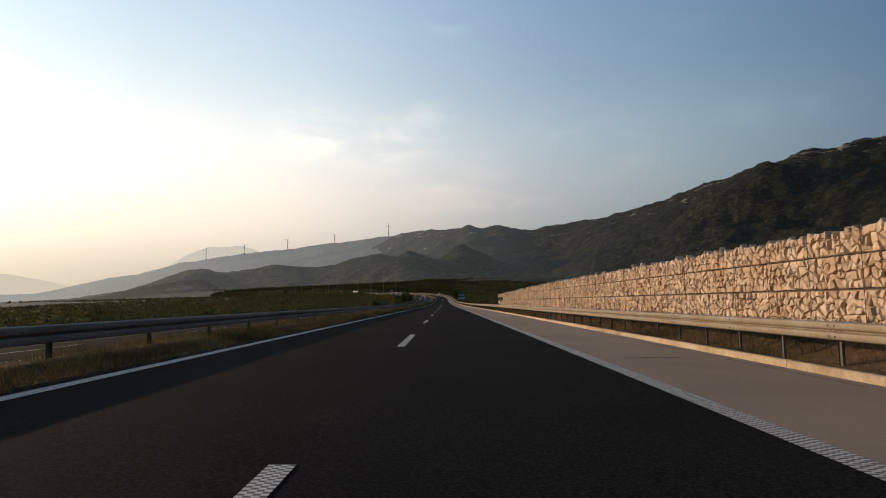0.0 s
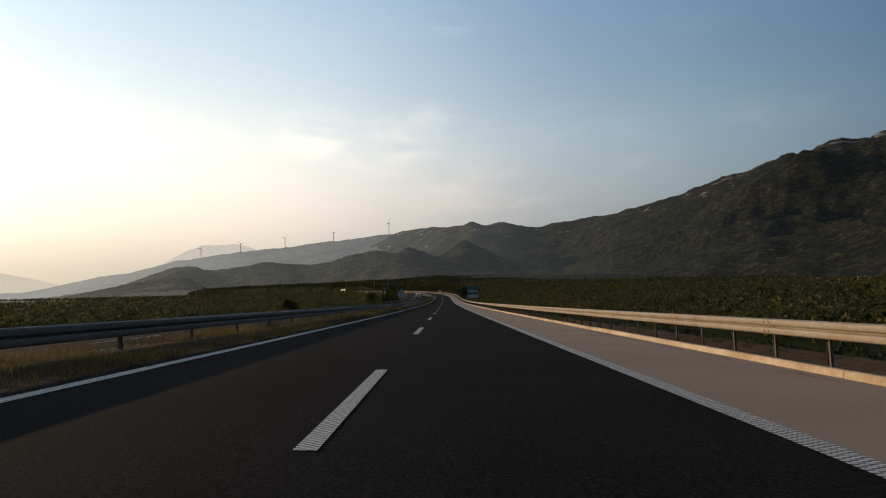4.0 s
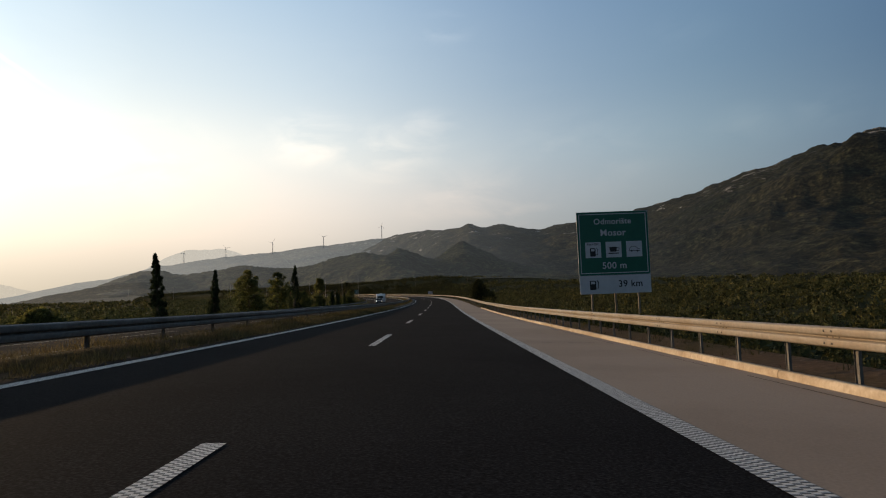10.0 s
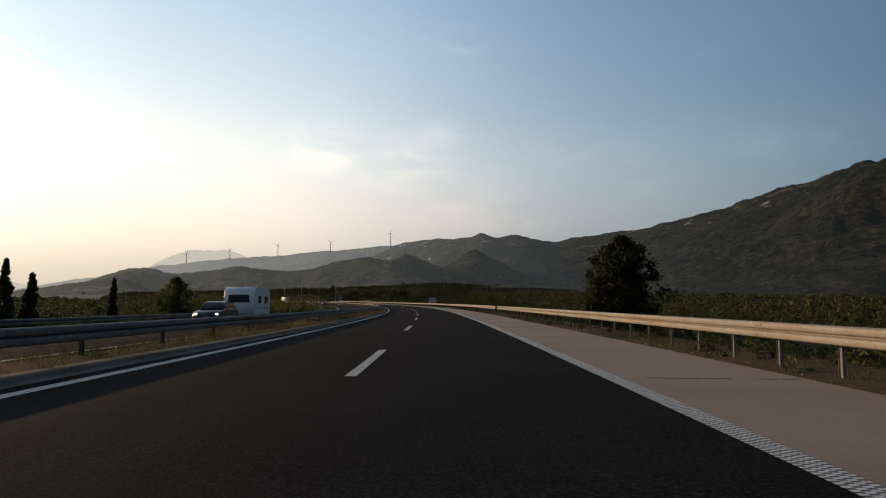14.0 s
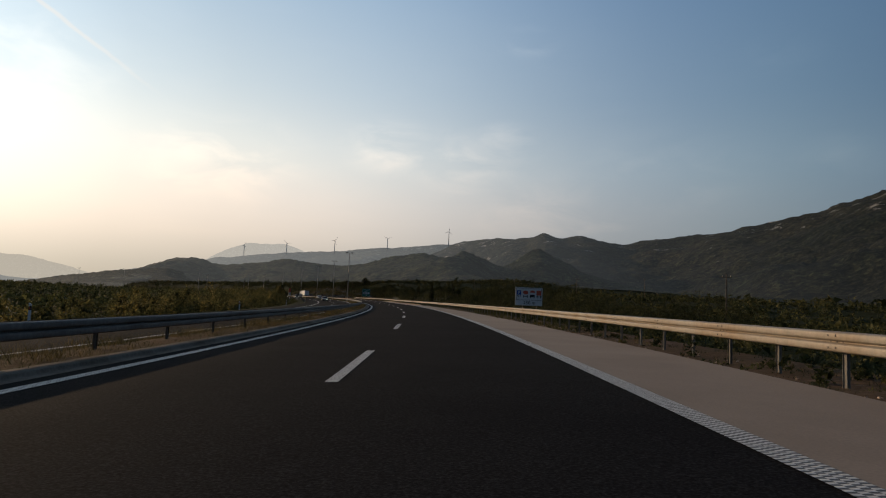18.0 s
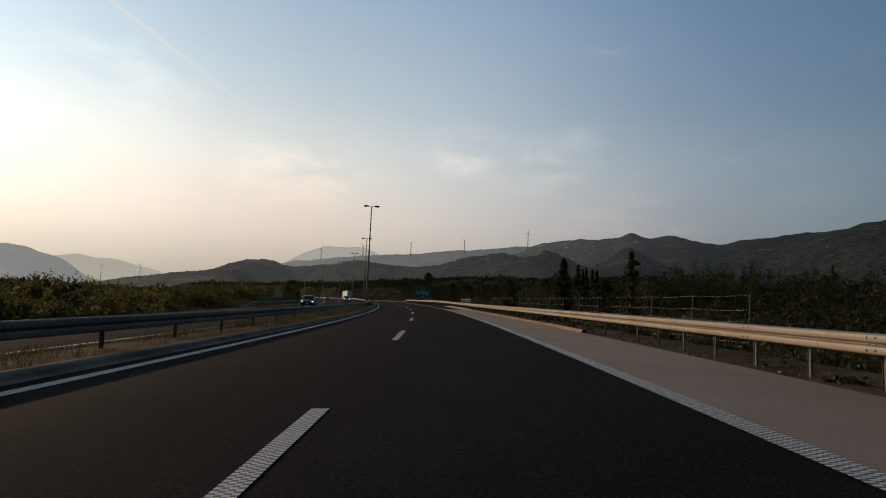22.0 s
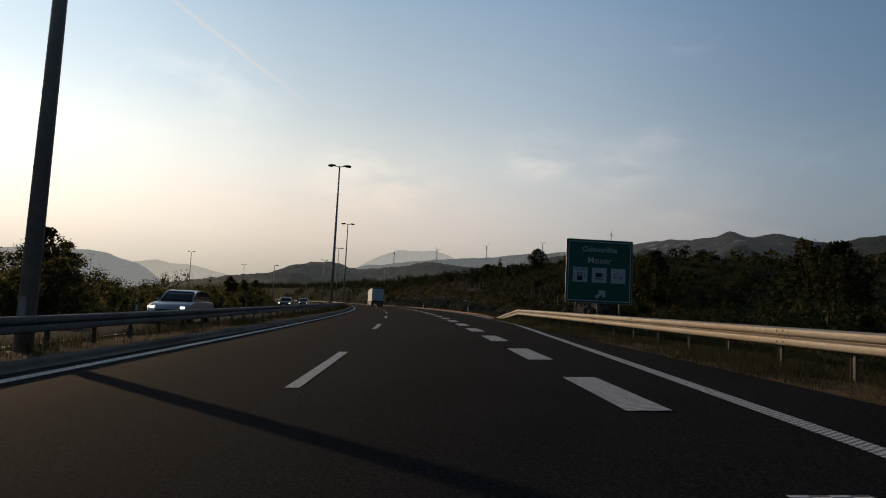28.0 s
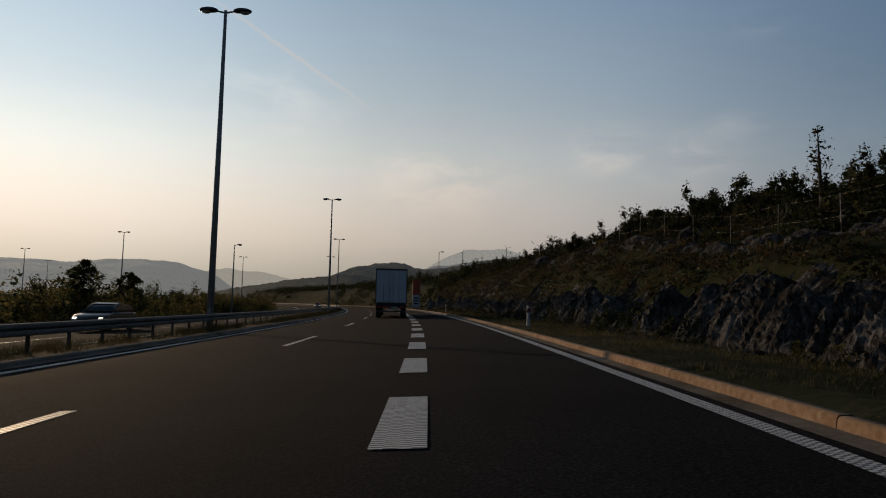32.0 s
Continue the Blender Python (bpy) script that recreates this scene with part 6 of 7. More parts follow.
def lamp_head_bm(x0, x1, w, z):
    bm = bmesh.new()
    bmesh.ops.create_uvsphere(bm, u_segments=16, v_segments=10, radius=0.5)
    for v in bm.verts:
        v.co.z = max(v.co.z, -0.12) * (0.7 if v.co.z > 0 else 1)
        v.co = Vector(((x0 + x1) / 2 + v.co.x * (x1 - x0), v.co.y * w, z + v.co.z * 0.42))
    for f in bm.faces:
        f.smooth = True
    return bm


def lamp(s, o, height, label, arms=2, height_fn=None):
    z0 = float(np.interp(s, AXIS_S, AZ))
    x, y = on_plan(s, o)
    g = float((height_fn or road_z)(s, o)) - z0
    t = thing("street_lamp", pose(float(x), float(y), z0, 0, 0, math.degrees(float(heading(s)))), label, "street lamp", "street lamps")
    part("pole", tube_bm([(0, 0, g - 0.2), (0, 0, height * 0.5), (0, 0, height)], [0.17, 0.125, 0.075], 12), POLE, t)
    part("base_plate", box_bm(-0.25, 0.25, -0.25, 0.25, g, g + 0.08, 0.01), POLE, t)
    part("base_door", box_bm(-0.06, 0.06, -0.185, -0.15, g + 0.6, g + 1.1, 0.005), POLE, t)
    for side in ((-1, 1) if arms == 2 else (1,)):
        arm = part("arm", tube_bm([(0, 0, height - 0.12), (side * 0.3, 0, height - 0.05), (side * 0.55, 0, height - 0.02)], [0.05, 0.045, 0.04], 8), POLE, t)
        head = part("lamp_head", lamp_head_bm(side * 0.35, side * 1.25, 0.42, height), LAMP_BODY, t, "dark lamp housing")
        bm = bmesh.new()
        bmesh.ops.create_uvsphere(bm, u_segments=12, v_segments=6, radius=0.5)
        for v in bm.verts:
            v.co = Vector((side * 0.92 + v.co.x * 0.5, v.co.y * 0.3, height - 0.06 + min(v.co.z, 0) * 0.22))
        for f in bm.faces:
            f.smooth = True
        part("bowl", bm, GLASS_BOWL, head, "amber glass bowl")
    return t


for s in (825.3, 885.8, 945.9, 1001.7, 1062.7, 1122, 1182):
    lamp(s, -5.75, 15.1, "tall grey double-headed street lamp in the median")
for s, o, h in ((1122.5, -50.2, 15.0), (1190, -91.8, 14.7), (1192, -31.8, 14.7), (1300, -110, 16.0)):
    lamp(s, o, h, "double-headed street lamp in the far rest area", 2, ground_z)
lamp(1089, -22.9, 10.6, "single-armed street lamp beside the far carriageway", 1, ground_z)
lamp(1142, 19.7, 14.7, "single-armed street lamp along the exit ramp", 1, ground_z)


def delineator(s, o, label):
    x, y = on_plan(s, o)
    z = float(ground_z(s, o))
    t = thing("delineator_post", pose(float(x), float(y), z, 0, 0, math.degrees(float(heading(s)))), label, "delineator post", "delineator posts")
    part("post", prism([(-0.06, -0.1), (0.06, -0.1), (0.06, 0.93), (-0.06, 1.0)], -0.05, 0.05), WHITE_PAINT, t, "white plastic post")
    part("band", prism([(-0.064, 0.62), (0.064, 0.62), (0.064, 0.84), (-0.064, 0.84)], -0.054, 0.054), BLACK_SHEET, t, "black band")
    part("reflector", slab(-0.02, 0.02, 0.66, 0.80, -0.06, -0.052), ORANGE_SHEET, t, "red reflector")


for s in (950.1, 1003, 1056):
    delineator(s, 9.2, "white delineator post with black band on the grass verge")
for s in (590, 640, 690, 740, 880, 930, 980):
    delineator(s, -19.9, "white delineator post beyond the far carriageway")

# ---- fences and railing ----
FENCE_WIRE = two_scale("fence_wire", [(0.3, (0.10, 0.10, 0.095)), (0.7, (0.16, 0.16, 0.15))], 9, 1, (0.8, 0.8, 0.8), 0.6, 0.1, 0, 0)
WIRE_LEVELS = (1.0, 0.8, 0.64, 0.5, 0.43, 0.36, 0.3, 0.24, 0.19, 0.14, 0.09)


def fence(s0, s1, o, spacing, tall, label, height=ground_z, wires=11, mat=POST_STEEL, slim=1.0):
    t = thing("wire_fence", pose(0, 0, 0), label, "fence", "fences")
    n = int((s1 - s0) / spacing)
    ss = [s0 + spacing * k for k in range(n + 1)]
    tops = []
    for k, s in enumerate(ss):
        x, y = on_plan(s, o)
        z = float(height(s, o))
        lean = random.uniform(-0.05, 0.05)
        part("post", tube_bm([(0, 0, -0.3), (lean, 0, tall + random.uniform(-0.05, 0.05))], [0.035 * slim, 0.03 * slim], 6), mat, t, at=pose(float(x), float(y), z))
        tops.append((float(x), float(y), z))
    for w in range(wires):
        v, f = [], []
        lift = (tall - 0.05) * (WIRE_LEVELS[w] if wires > 4 else (w + 1) / wires)
        for k, (x, y, z) in enumerate(tops):
            v += [(x, y, z + lift - 0.004 * slim), (x, y, z + lift + 0.004 * slim)]
            if k + 1 < len(tops):
                x2, y2, z2 = tops[k + 1]
                v += [((x + x2) / 2, (y + y2) / 2, (z + z2) / 2 + lift - 0.048 - 0.004 * slim), ((x + x2) / 2, (y + y2) / 2, (z + z2) / 2 + lift - 0.048 + 0.004 * slim)]
        f = [(2 * k, 2 * k + 2, 2 * k + 3, 2 * k + 1) for k in range(len(v) // 2 - 1)]
        part("wire", mesh_of("wire", v, f, FENCE_WIRE), None, t)
    return t


fence(741, 811, 11.4, 5.0, 2.5, "sagging wire fence on thin steel posts behind the barrier")
fence(829, 847, 11.4, 5.0, 2.5, "sagging wire fence on thin steel posts past the culvert")
fence(851, 902, 12.4, 5.0, 1.55, "low wire fence on thin steel posts before the wood", wires=4)
fence(938, 1026, 18.4, 4.2, 1.6, "wire fence on pale steel posts along the rocky cutting", wires=2, mat=STEEL, slim=0.55)


def bridge_railing(o, label):
    t = thing("bridge_railing", pose(0, 0, 0), label, "railing", "culvert railings")
    drop = 0.0 if o > 0 else float(road_z(814, -19.0) - np.interp(814, AXIS_S, AZ)) - 0.3
    base = lambda s, q: np.interp(s, AXIS_S, AZ) + 0 * np.asarray(q) + drop
    for lift, w in ((1.47, 0.045), (1.20, 0.032)):
        prof = [(o - w, lift - w), (o - w, lift + w), (o + w, lift + w), (o + w, lift - w), (o - w, lift - w)]
        part("rail", sweep("rail", 810, 821, 1.0, prof, STEEL_SHADED, base), None, t)
    for k in range(8):
        s = 810.07 + k * 1.55
        x, y = on_plan(s, o)
        part("baluster", box_bm(-0.03, 0.03, -0.03, 0.03, 0.0, 1.47, 0.004), STEEL_SHADED, t, at=pose(float(x), float(y), float(np.interp(s, AXIS_S, AZ)) + drop, 0, 0, math.degrees(float(heading(s)))))


tagged(new("median_paving", sweep("median_paving", 807.2, 816.9, 0.5, lambda s: [(-6.75, 0.02), (-6.7, 0.15), (-5.1 + 0.3 * float(smooth(807.2, 810, s) * (1 - smooth(813.5, 816.9, s))), 0.15), (-5.02 + 0.3 * float(smooth(807.2, 810, s) * (1 - smooth(813.5, 816.9, s))), 0.02)], GUTTER)),
       "grey concrete slab over the culvert in the median", "paving", kind="structure")
bridge_railing(8.35, "blue-grey steel railing over a culvert behind the barrier")
bridge_railing(-19.6, "blue-grey steel railing over a culvert beyond the far carriageway")

# ---- rocks of the cutting ----
def rock(s, o, length, depth, tall, seed):
    bm = bmesh.new()
    bmesh.ops.create_icosphere(bm, subdivisions=4, radius=1.0)
    off = Vector((seed * 3.1, seed * 1.7, seed * 0.3))
    for v in bm.verts:
        p = v.co.copy()
        q = Vector((p.x * depth, p.y * length, p.z * tall)) * 1.1 + off
        n = noise.fractal(q * 0.9, 1.0, 2.0, 5)
        strata = abs(noise.noise(Vector((q.y * 1.5 + q.z * 0.6, q.x * 0.5, q.z * 0.35)))) + 0.5 * abs(noise.noise(Vector((q.y * 4 + q.z, q.x, q.z * 0.7))))
        cell = noise.cell(q * 1.3) * 0.10
        v.co = p * (0.80 + 0.30 * n + cell) - Vector((p.x, p.y, 0)) * 0.35 * (0.5 - min(0.6, strata))
        v.co.x *= depth
        v.co.y *= length
        v.co.z *= tall
    me = bpy.data.meshes.new("rock")
    bm.to_mesh(me)
    bm.free()
    me.materials.append(ROCK)
    ob = new("rock", me)
    ob.matrix_basis = spot(s, o, tall * 0.12, random.Random(seed).uniform(-12, 12), ground_z)
    return tagged(ob, "craggy grey limestone outcrop in the road cutting", "rock", "rock outcrops")


def rock_face(s0, s1, o0, tall, seed, fine=0.08, name="rock_face", cover=-0.22):
    """A broken limestone face: leaning flutes and steps standing out of the slope where it is bare."""
    ss, vv = np.arange(s0, s1, fine), np.concatenate([np.linspace(0, 1, 36), np.linspace(1.06, 2, 9)])
    S, V = np.meshgrid(ss, vv, indexing="ij")
    front = np.clip(V, 0, 1)
    bare = smooth(cover, cover + 0.18, fbm(S * 0.09 + seed, S * 0 + seed, 3)) * smooth(s0, s0 + 2, S) * (1 - smooth(s1 - 2, s1, S))
    high = tall * (0.12 + 0.88 * bare) * (1 + 1.1 * fbm(S * 0.22 - seed, S * 0 + 2 * seed, 4))
    along = S * 0.27 + 1.6 * fbm(S * 0.16 + seed, S * 0, 3) + seed
    lobe = np.sqrt(np.clip(1 - (2 * (along % 1.0) - 1) ** 2, 0, 1))
    high = high * (0.35 + 0.65 * lobe)
    foot_o = o0 + 1.6 * fbm(S * 0.12 + 3 * seed, S * 0, 3) + 0.55 * (1 - lobe)
    O = foot_o + 1.25 * front + 2.6 * np.clip(V - 1, 0, 1)
    top_z = ground_z(S, foot_o) - 0.2 + high
    z = np.where(V <= 1, ground_z(S, foot_o) - 0.2 + high * front ** 0.9, top_z + (ground_z(S, O) - 0.25 - top_z) * np.clip(V - 1, 0, 1) ** 0.8)
    up = high * front
    lean = S + 0.38 * up
    ridged = lambda u, v: 1 - 4.5 * np.abs(fbm(u + seed, v - seed, 3))
    flute = 0.22 * ridged(lean * 2.0, up * 0.2) + 0.20 * ridged(lean * 4.5 + 9, up * 0.5) + 0.10 * ridged(lean * 8.5, up * 2.4)
    push = 0.24 + 0.14 * ridged(lean * 0.45, up * 0.25) + flute + 0.34 * blocks(lean * 1.1, up * 0.5, seed) + 0.24 * blocks(lean * 2.8, up * 1.1, seed + 1)
    steps = 0.07 * np.floor(2.2 * (up + 0.5 * fbm(S * 0.6, up, 3)) + 2.0 * fbm(lean * 0.8, up * 0.4, 2)) % 0.14
    amount = np.sin(np.pi * np.clip(V * 0.5, 0, 1)) ** 0.5
    x, y = on_plan(S, O - (push + steps) * 0.62 * amount)
    z = z + 0.30 * (push - 0.3) * amount * smooth(0.2, 0.8, V)
    me = grid_mesh(name, np.stack([x, y, z], -1), ROCK)
    me.polygons.foreach_set("use_smooth", np.zeros(len(me.polygons), dtype=bool))
    tagged(new(name, me), "broken grey limestone face of the road cutting", "rock face", kind="structure")


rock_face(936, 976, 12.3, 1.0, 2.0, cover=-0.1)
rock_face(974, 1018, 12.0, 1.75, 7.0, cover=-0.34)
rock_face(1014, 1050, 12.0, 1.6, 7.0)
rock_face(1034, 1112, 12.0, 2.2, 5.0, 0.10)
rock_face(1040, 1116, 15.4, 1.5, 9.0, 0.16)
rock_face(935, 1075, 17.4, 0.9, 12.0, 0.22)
_r = random.Random(8)
for k in range(14):
    s = 920 + k * 11 + _r.uniform(-3, 3)
    rock(s, 11.6 + _r.uniform(0, 1.2), _r.uniform(0.5, 1.3), _r.uniform(0.4, 0.8), _r.uniform(0.35, 0.8), 60 + k)
for k in range(10):
    s = 920 + k * 15 + _r.uniform(-3, 3)
    rock(s, 18 + _r.uniform(0, 8), _r.uniform(0.8, 1.8), _r.uniform(0.6, 1.1), _r.uniform(0.5, 0.9), 80 + k)
rock(928.5, 17.0, 3.0, 1.8, 2.4, 92)
rock(934, 18.4, 2.4, 1.6, 1.8, 93)
rock(922, 15.6, 1.6, 1.1, 0.9, 94)
rock(806, 13.5, 2.2, 1.4, 1.1, 90)
rock(832, 14.5, 1.8, 1.2, 0.9, 91)


def rubble():
    rng = np.random.default_rng(77)
    shapes = [np.array([v.co for v in m.vertices]) for m in (stone_mesh(200 + k) for k in range(6))]
    tri = [np.array([p.vertices[:] for p in stone_mesh(200 + k).polygons]) for k in range(6)]
    vs, fs, base = ([], []), ([], []), [0, 0]
    for k in range(2600):
        w = int(k >= 1700)
        if k < 1700:
            s, o, r = rng.uniform(425, 760), rng.normal(7.2, 0.45), 0.008 + 0.034 * rng.uniform() ** 3
        else:
            s, o, r = rng.uniform(935, 1060), rng.uniform(11.2, 13), rng.uniform(0.02, 0.09)
        o = max(o, 6.75)
        j = rng.integers(0, 6)
        x, y = on_plan(s, o)
        v = shapes[j] * r * 2 * rng.uniform(0.6, 1.3, 3) + np.array([x, y, float(ground_z(s, o)) + r * 0.3 + (0.03 if s < 900 else 0)])
        vs[w].append(v)
        fs[w].append(tri[j] + base[w])
        base[w] += len(v)
    tagged(new("rubble", soup("rubble", np.concatenate(vs[0]), np.concatenate(fs[0]), GABION, flat=True)), "loose pale limestone rubble on the verge", "stones", kind="stuff")
    tagged(new("rubble", soup("rubble", np.concatenate(vs[1]), np.concatenate(fs[1]), ROCK, flat=True)), "loose grey stones below the rock face", "stones", kind="stuff")


rubble()

# ---- wind turbines and poles on the skyline ----
TURBINE = two_scale("turbine_white", [(0.3, (0.32, 0.33, 0.34)), (0.7, (0.38, 0.39, 0.40))], 0.5, 0.05, (0.9, 0.9, 0.9), 0.5, 0, 0, 0)


def turbine(bearing, el, dist, turn):
    x, y, z = -math.sin(bearing) * dist, math.cos(bearing) * dist, math.tan(el) * dist
    t = thing("wind_turbine", pose(x, y, z - 110, 0, 0, math.degrees(bearing)), "slim grey wind turbine on the distant ridge", "wind turbine", "wind turbines")
    part("tower", tube_bm([(0, 0, 0), (0, 0, 108)], [2.6, 1.5], 12), TURBINE, t)
    part("nacelle", box_bm(-1.8, 1.8, -5, 4, 107.5, 111.5, 0.4), TURBINE, t)
    part("hub", tube_bm([(0, -7.5, 109.5), (0, -5, 109.5)], [0.8, 1.6], 10), TURBINE, t)
    for k in range(3):
        a = radians(turn + 120 * k)
        d = Vector((math.sin(a), 0, math.cos(a)))
        c = Vector((0, -6, 109.5))
        part("blade", tube_bm([c, c + d * 6, c + d * 26], [0.7, 1.0, 0.2], 5), TURBINE, t)


for b, e, d, a in ((0.0782, 0.1024, 4402, 10), (0.155, 0.0905, 4550, 65), (0.2207, 0.0852, 4650, 35), (0.279, 0.0785, 4680, 80), (0.3296, 0.0730, 4700, 20)):
    turbine(b, e, d, a)


def utility_pole(s, o, top):
    x, y = on_plan(s, o)
    z = float(ground_z(s, o))
    t = thing("utility_pole", pose(float(x), float(y), z), "plain wooden utility pole standing in the scrub", "utility pole", "utility poles")
    h = top - foot(s, o)
    part("pole", tube_bm([(0, 0, -0.5), (0, 0, h)], [0.15, 0.10], 8), BARK, t)
    part("cross_arm", box_bm(-0.7, 0.7, -0.05, 0.05, h - 0.5, h - 0.38, 0.01), BARK, t)
    for dx in (-0.6, 0.6):
        part("insulator", tube_bm([(dx, 0, h - 0.38), (dx, 0, h - 0.2)], [0.05, 0.03], 6), GLASS_BOWL, t)


for s, o, top in ((857, 86, 12.5), (875, 67, 11.5), (840, 105, 13.0), (905, 60, 14.0), (700, 48, 7.0)):
    utility_pole(s, o, top)


def totem():
    s, o = 1108.9, 9.9
    x, y = on_plan(s, o)
    t = thing("price_totem", pose(float(x), float(y), float(ground_z(s, o)), 0, 0, math.degrees(float(heading(s)))), "red and white fuel price totem beside the exit ramp", "totem sign")
    part("panel", box_bm(-0.75, 0.75, -0.15, 0.15, 2.9, 5.9, 0.03), ORANGE_SHEET, t, "red upper panel")
    part("panel", box_bm(-0.75, 0.75, -0.14, 0.14, 0.4, 2.88, 0.03), WHITE_PAINT, t, "white lower panel")
    part("plinth", box_bm(-0.85, 0.85, -0.3, 0.3, -0.3, 0.4, 0.02), KERB, t)
    for k in range(3):
        part("bar", box_bm(-0.5, 0.5, -0.165, -0.13, 1.0 + 0.55 * k, 1.25 + 0.55 * k), BLACK_SHEET, t, "dark bar of lettering")


totem()

# ---- vehicles ----
CAR_GLASS = two_scale("dark_car_glass", [(0.3, (0.015, 0.018, 0.02)), (0.7, (0.02, 0.023, 0.026))], 2, 0.5, (0.9, 0.9, 0.9), 0.08, 0, 0, 0, gloss=0.6)
SILVER = two_scale("silver_car_paint", [(0.3, (0.34, 0.34, 0.35)), (0.7, (0.38, 0.38, 0.39))], 3, 0.6, (0.92, 0.92, 0.92), 0.3, 0.5, 0, 0, gloss=0.5)
DARK_PAINT = two_scale("dark_grey_car_paint", [(0.3, (0.035, 0.037, 0.04)), (0.7, (0.045, 0.047, 0.05))], 3, 0.6, (0.92, 0.92, 0.92), 0.3, 0.4, 0, 0, gloss=0.5)
WHITE_BODY = two_scale("white_vehicle_paint", [(0.3, (0.60, 0.60, 0.60)), (0.7, (0.66, 0.66, 0.66))], 3, 0.5, (0.9, 0.89, 0.87), 0.45, 0, 0, 0)
TARP = two_scale("white_trailer_sheet", [(0.3, (0.48, 0.49, 0.51)), (0.7, (0.55, 0.56, 0.58))], 1.5, 0.4, (0.88, 0.88, 0.88), 0.6, 0, 0.15, 0.01)
HEADLIGHT = two_scale("headlight_lens", [(0.3, (0.8, 0.8, 0.8)), (0.7, (0.85, 0.85, 0.85))], 3, 1, (0.95, 0.95, 0.95), 0.1, 0, 0, 0, glow=(1.0, 0.95, 0.85, 2.5))
RED_LENS = two_scale("red_light_lens", [(0.3, (0.30, 0.02, 0.015)), (0.7, (0.36, 0.025, 0.02))], 6, 1, (0.9, 0.9, 0.9), 0.2, 0, 0, 0)


def wheel(t, x, y, r, w):
    tyre = part("wheel", tube_bm([(x - w / 2, y, r), (x - w * 0.3, y, r), (x + w * 0.3, y, r), (x + w / 2, y, r)], [r * 0.9, r, r, r * 0.9], 20), RUBBER, t)
    part("rim", tube_bm([(x - w * 0.52, y, r), (x + w * 0.52, y, r)], [r * 0.6, r * 0.6], 14), ALU, tyre, "grey rim")


def loft_side(profile, widths):
    """A side outline (y, z) lofted across x with the given half widths and inward scaling."""
    bm = bmesh.new()
    rows = []
    cy = sum(p[0] for p in profile) / len(profile)
    cz = sum(p[1] for p in profile) / len(profile)
    for hw, k in widths:
        rows.append([bm.verts.new((hw, cy + (y - cy) * k, cz + (z - cz) * k)) for y, z in profile])
    n = len(profile)
    for a, b in zip(rows, rows[1:]):
        for i in range(n):
            f = bm.faces.new((a[i], a[(i + 1) % n], b[(i + 1) % n], b[i]))
            f.smooth = True
    bm.faces.new(rows[0])
    bm.faces.new(rows[-1][::-1])
    bmesh.ops.recalc_face_normals(bm, faces=bm.faces[:])
    return bm


def car(s, o, paint, label, towards=True, name="car"):
    """y runs forward along the car, 4.4 m long."""
    m = spot(s, o, 0.0, 180 if towards else 0)
    t = thing(name, m, label, "car", "cars on the motorway")
    body = [(-2.2, 0.35), (-2.22, 0.75), (-2.05, 0.98), (-1.2, 1.0), (0.9, 0.98), (1.75, 0.86), (2.15, 0.70), (2.2, 0.38), (2.0, 0.22), (-2.05, 0.24)]
    part("body", loft_side(body, ((-0.88, 0.95), (-0.80, 1.0), (0.80, 1.0), (0.88, 0.95))), paint, t)
    cabin = [(-2.0, 0.97), (-1.75, 1.32), (-1.2, 1.46), (-0.2, 1.48), (0.25, 1.42), (1.05, 0.97)]
    part("cabin_glass", loft_side(cabin, ((-0.74, 0.96), (-0.62, 1.0), (0.62, 1.0), (0.74, 0.96))), CAR_GLASS, t, "dark glass")
    roof = [(-1.8, 1.36), (-1.2, 1.475), (-0.2, 1.495), (0.28, 1.43), (0.2, 1.46), (-0.2, 1.515), (-1.2, 1.50), (-1.75, 1.40)]
    part("roof", loft_side(roof, ((-0.66, 0.97), (-0.58, 1.0), (0.58, 1.0), (0.66, 0.97))), paint, t)
    for x in (-0.74, 0.74):
        part("pillar", tube_bm([(x * 0.98, 1.02, 0.98), (x * 0.88, 0.28, 1.44)], [0.035, 0.035], 6), paint, t)
        part("mirror", box_bm(x * 1.12, x * 1.30, 0.70, 0.85, 0.98, 1.12, 0.03) if x > 0 else box_bm(x * 1.30, x * 1.12, 0.70, 0.85, 0.98, 1.12, 0.03), paint, t)
        part("headlight", box_bm(min(x * 0.72, x * 1.06), max(x * 0.72, x * 1.06), 2.02, 2.17, 0.60, 0.74, 0.03), HEADLIGHT, t, "lit headlight")
        part("tail_light", box_bm(min(x * 0.8, x * 1.1), max(x * 0.8, x * 1.1), -2.22, -2.1, 0.72, 0.92, 0.02), RED_LENS, t, "red tail light")
        for y in (-1.35, 1.38):
            wheel(t, x * 1.08, y, 0.31, 0.2)
    part("grille", box_bm(-0.5, 0.5, 2.15, 2.205, 0.40, 0.60, 0.02), BLACK_SHEET, t)
    part("plate", box_bm(-0.26, 0.26, 2.20, 2.22, 0.42, 0.53), WHITE_PAINT, t, "blank pale plate")
    return t


car(521.0, -13.1, DARK_PAINT, "dark grey estate car with lit headlights towing a caravan")
car(813, -13.1, DARK_PAINT, "dark hatchback with lit headlights on the opposite carriageway")
car(906, -9.3, SILVER, "silver saloon car on the opposite carriageway")
car(1008, -13.1, DARK_PAINT, "dark teal-grey hatchback with lit headlights on the opposite carriageway")
car(968, -12.9, DARK_PAINT, "dark saloon car on the opposite carriageway")
car(1180, -9.3, DARK_PAINT, "dark saloon car on the opposite carriageway")


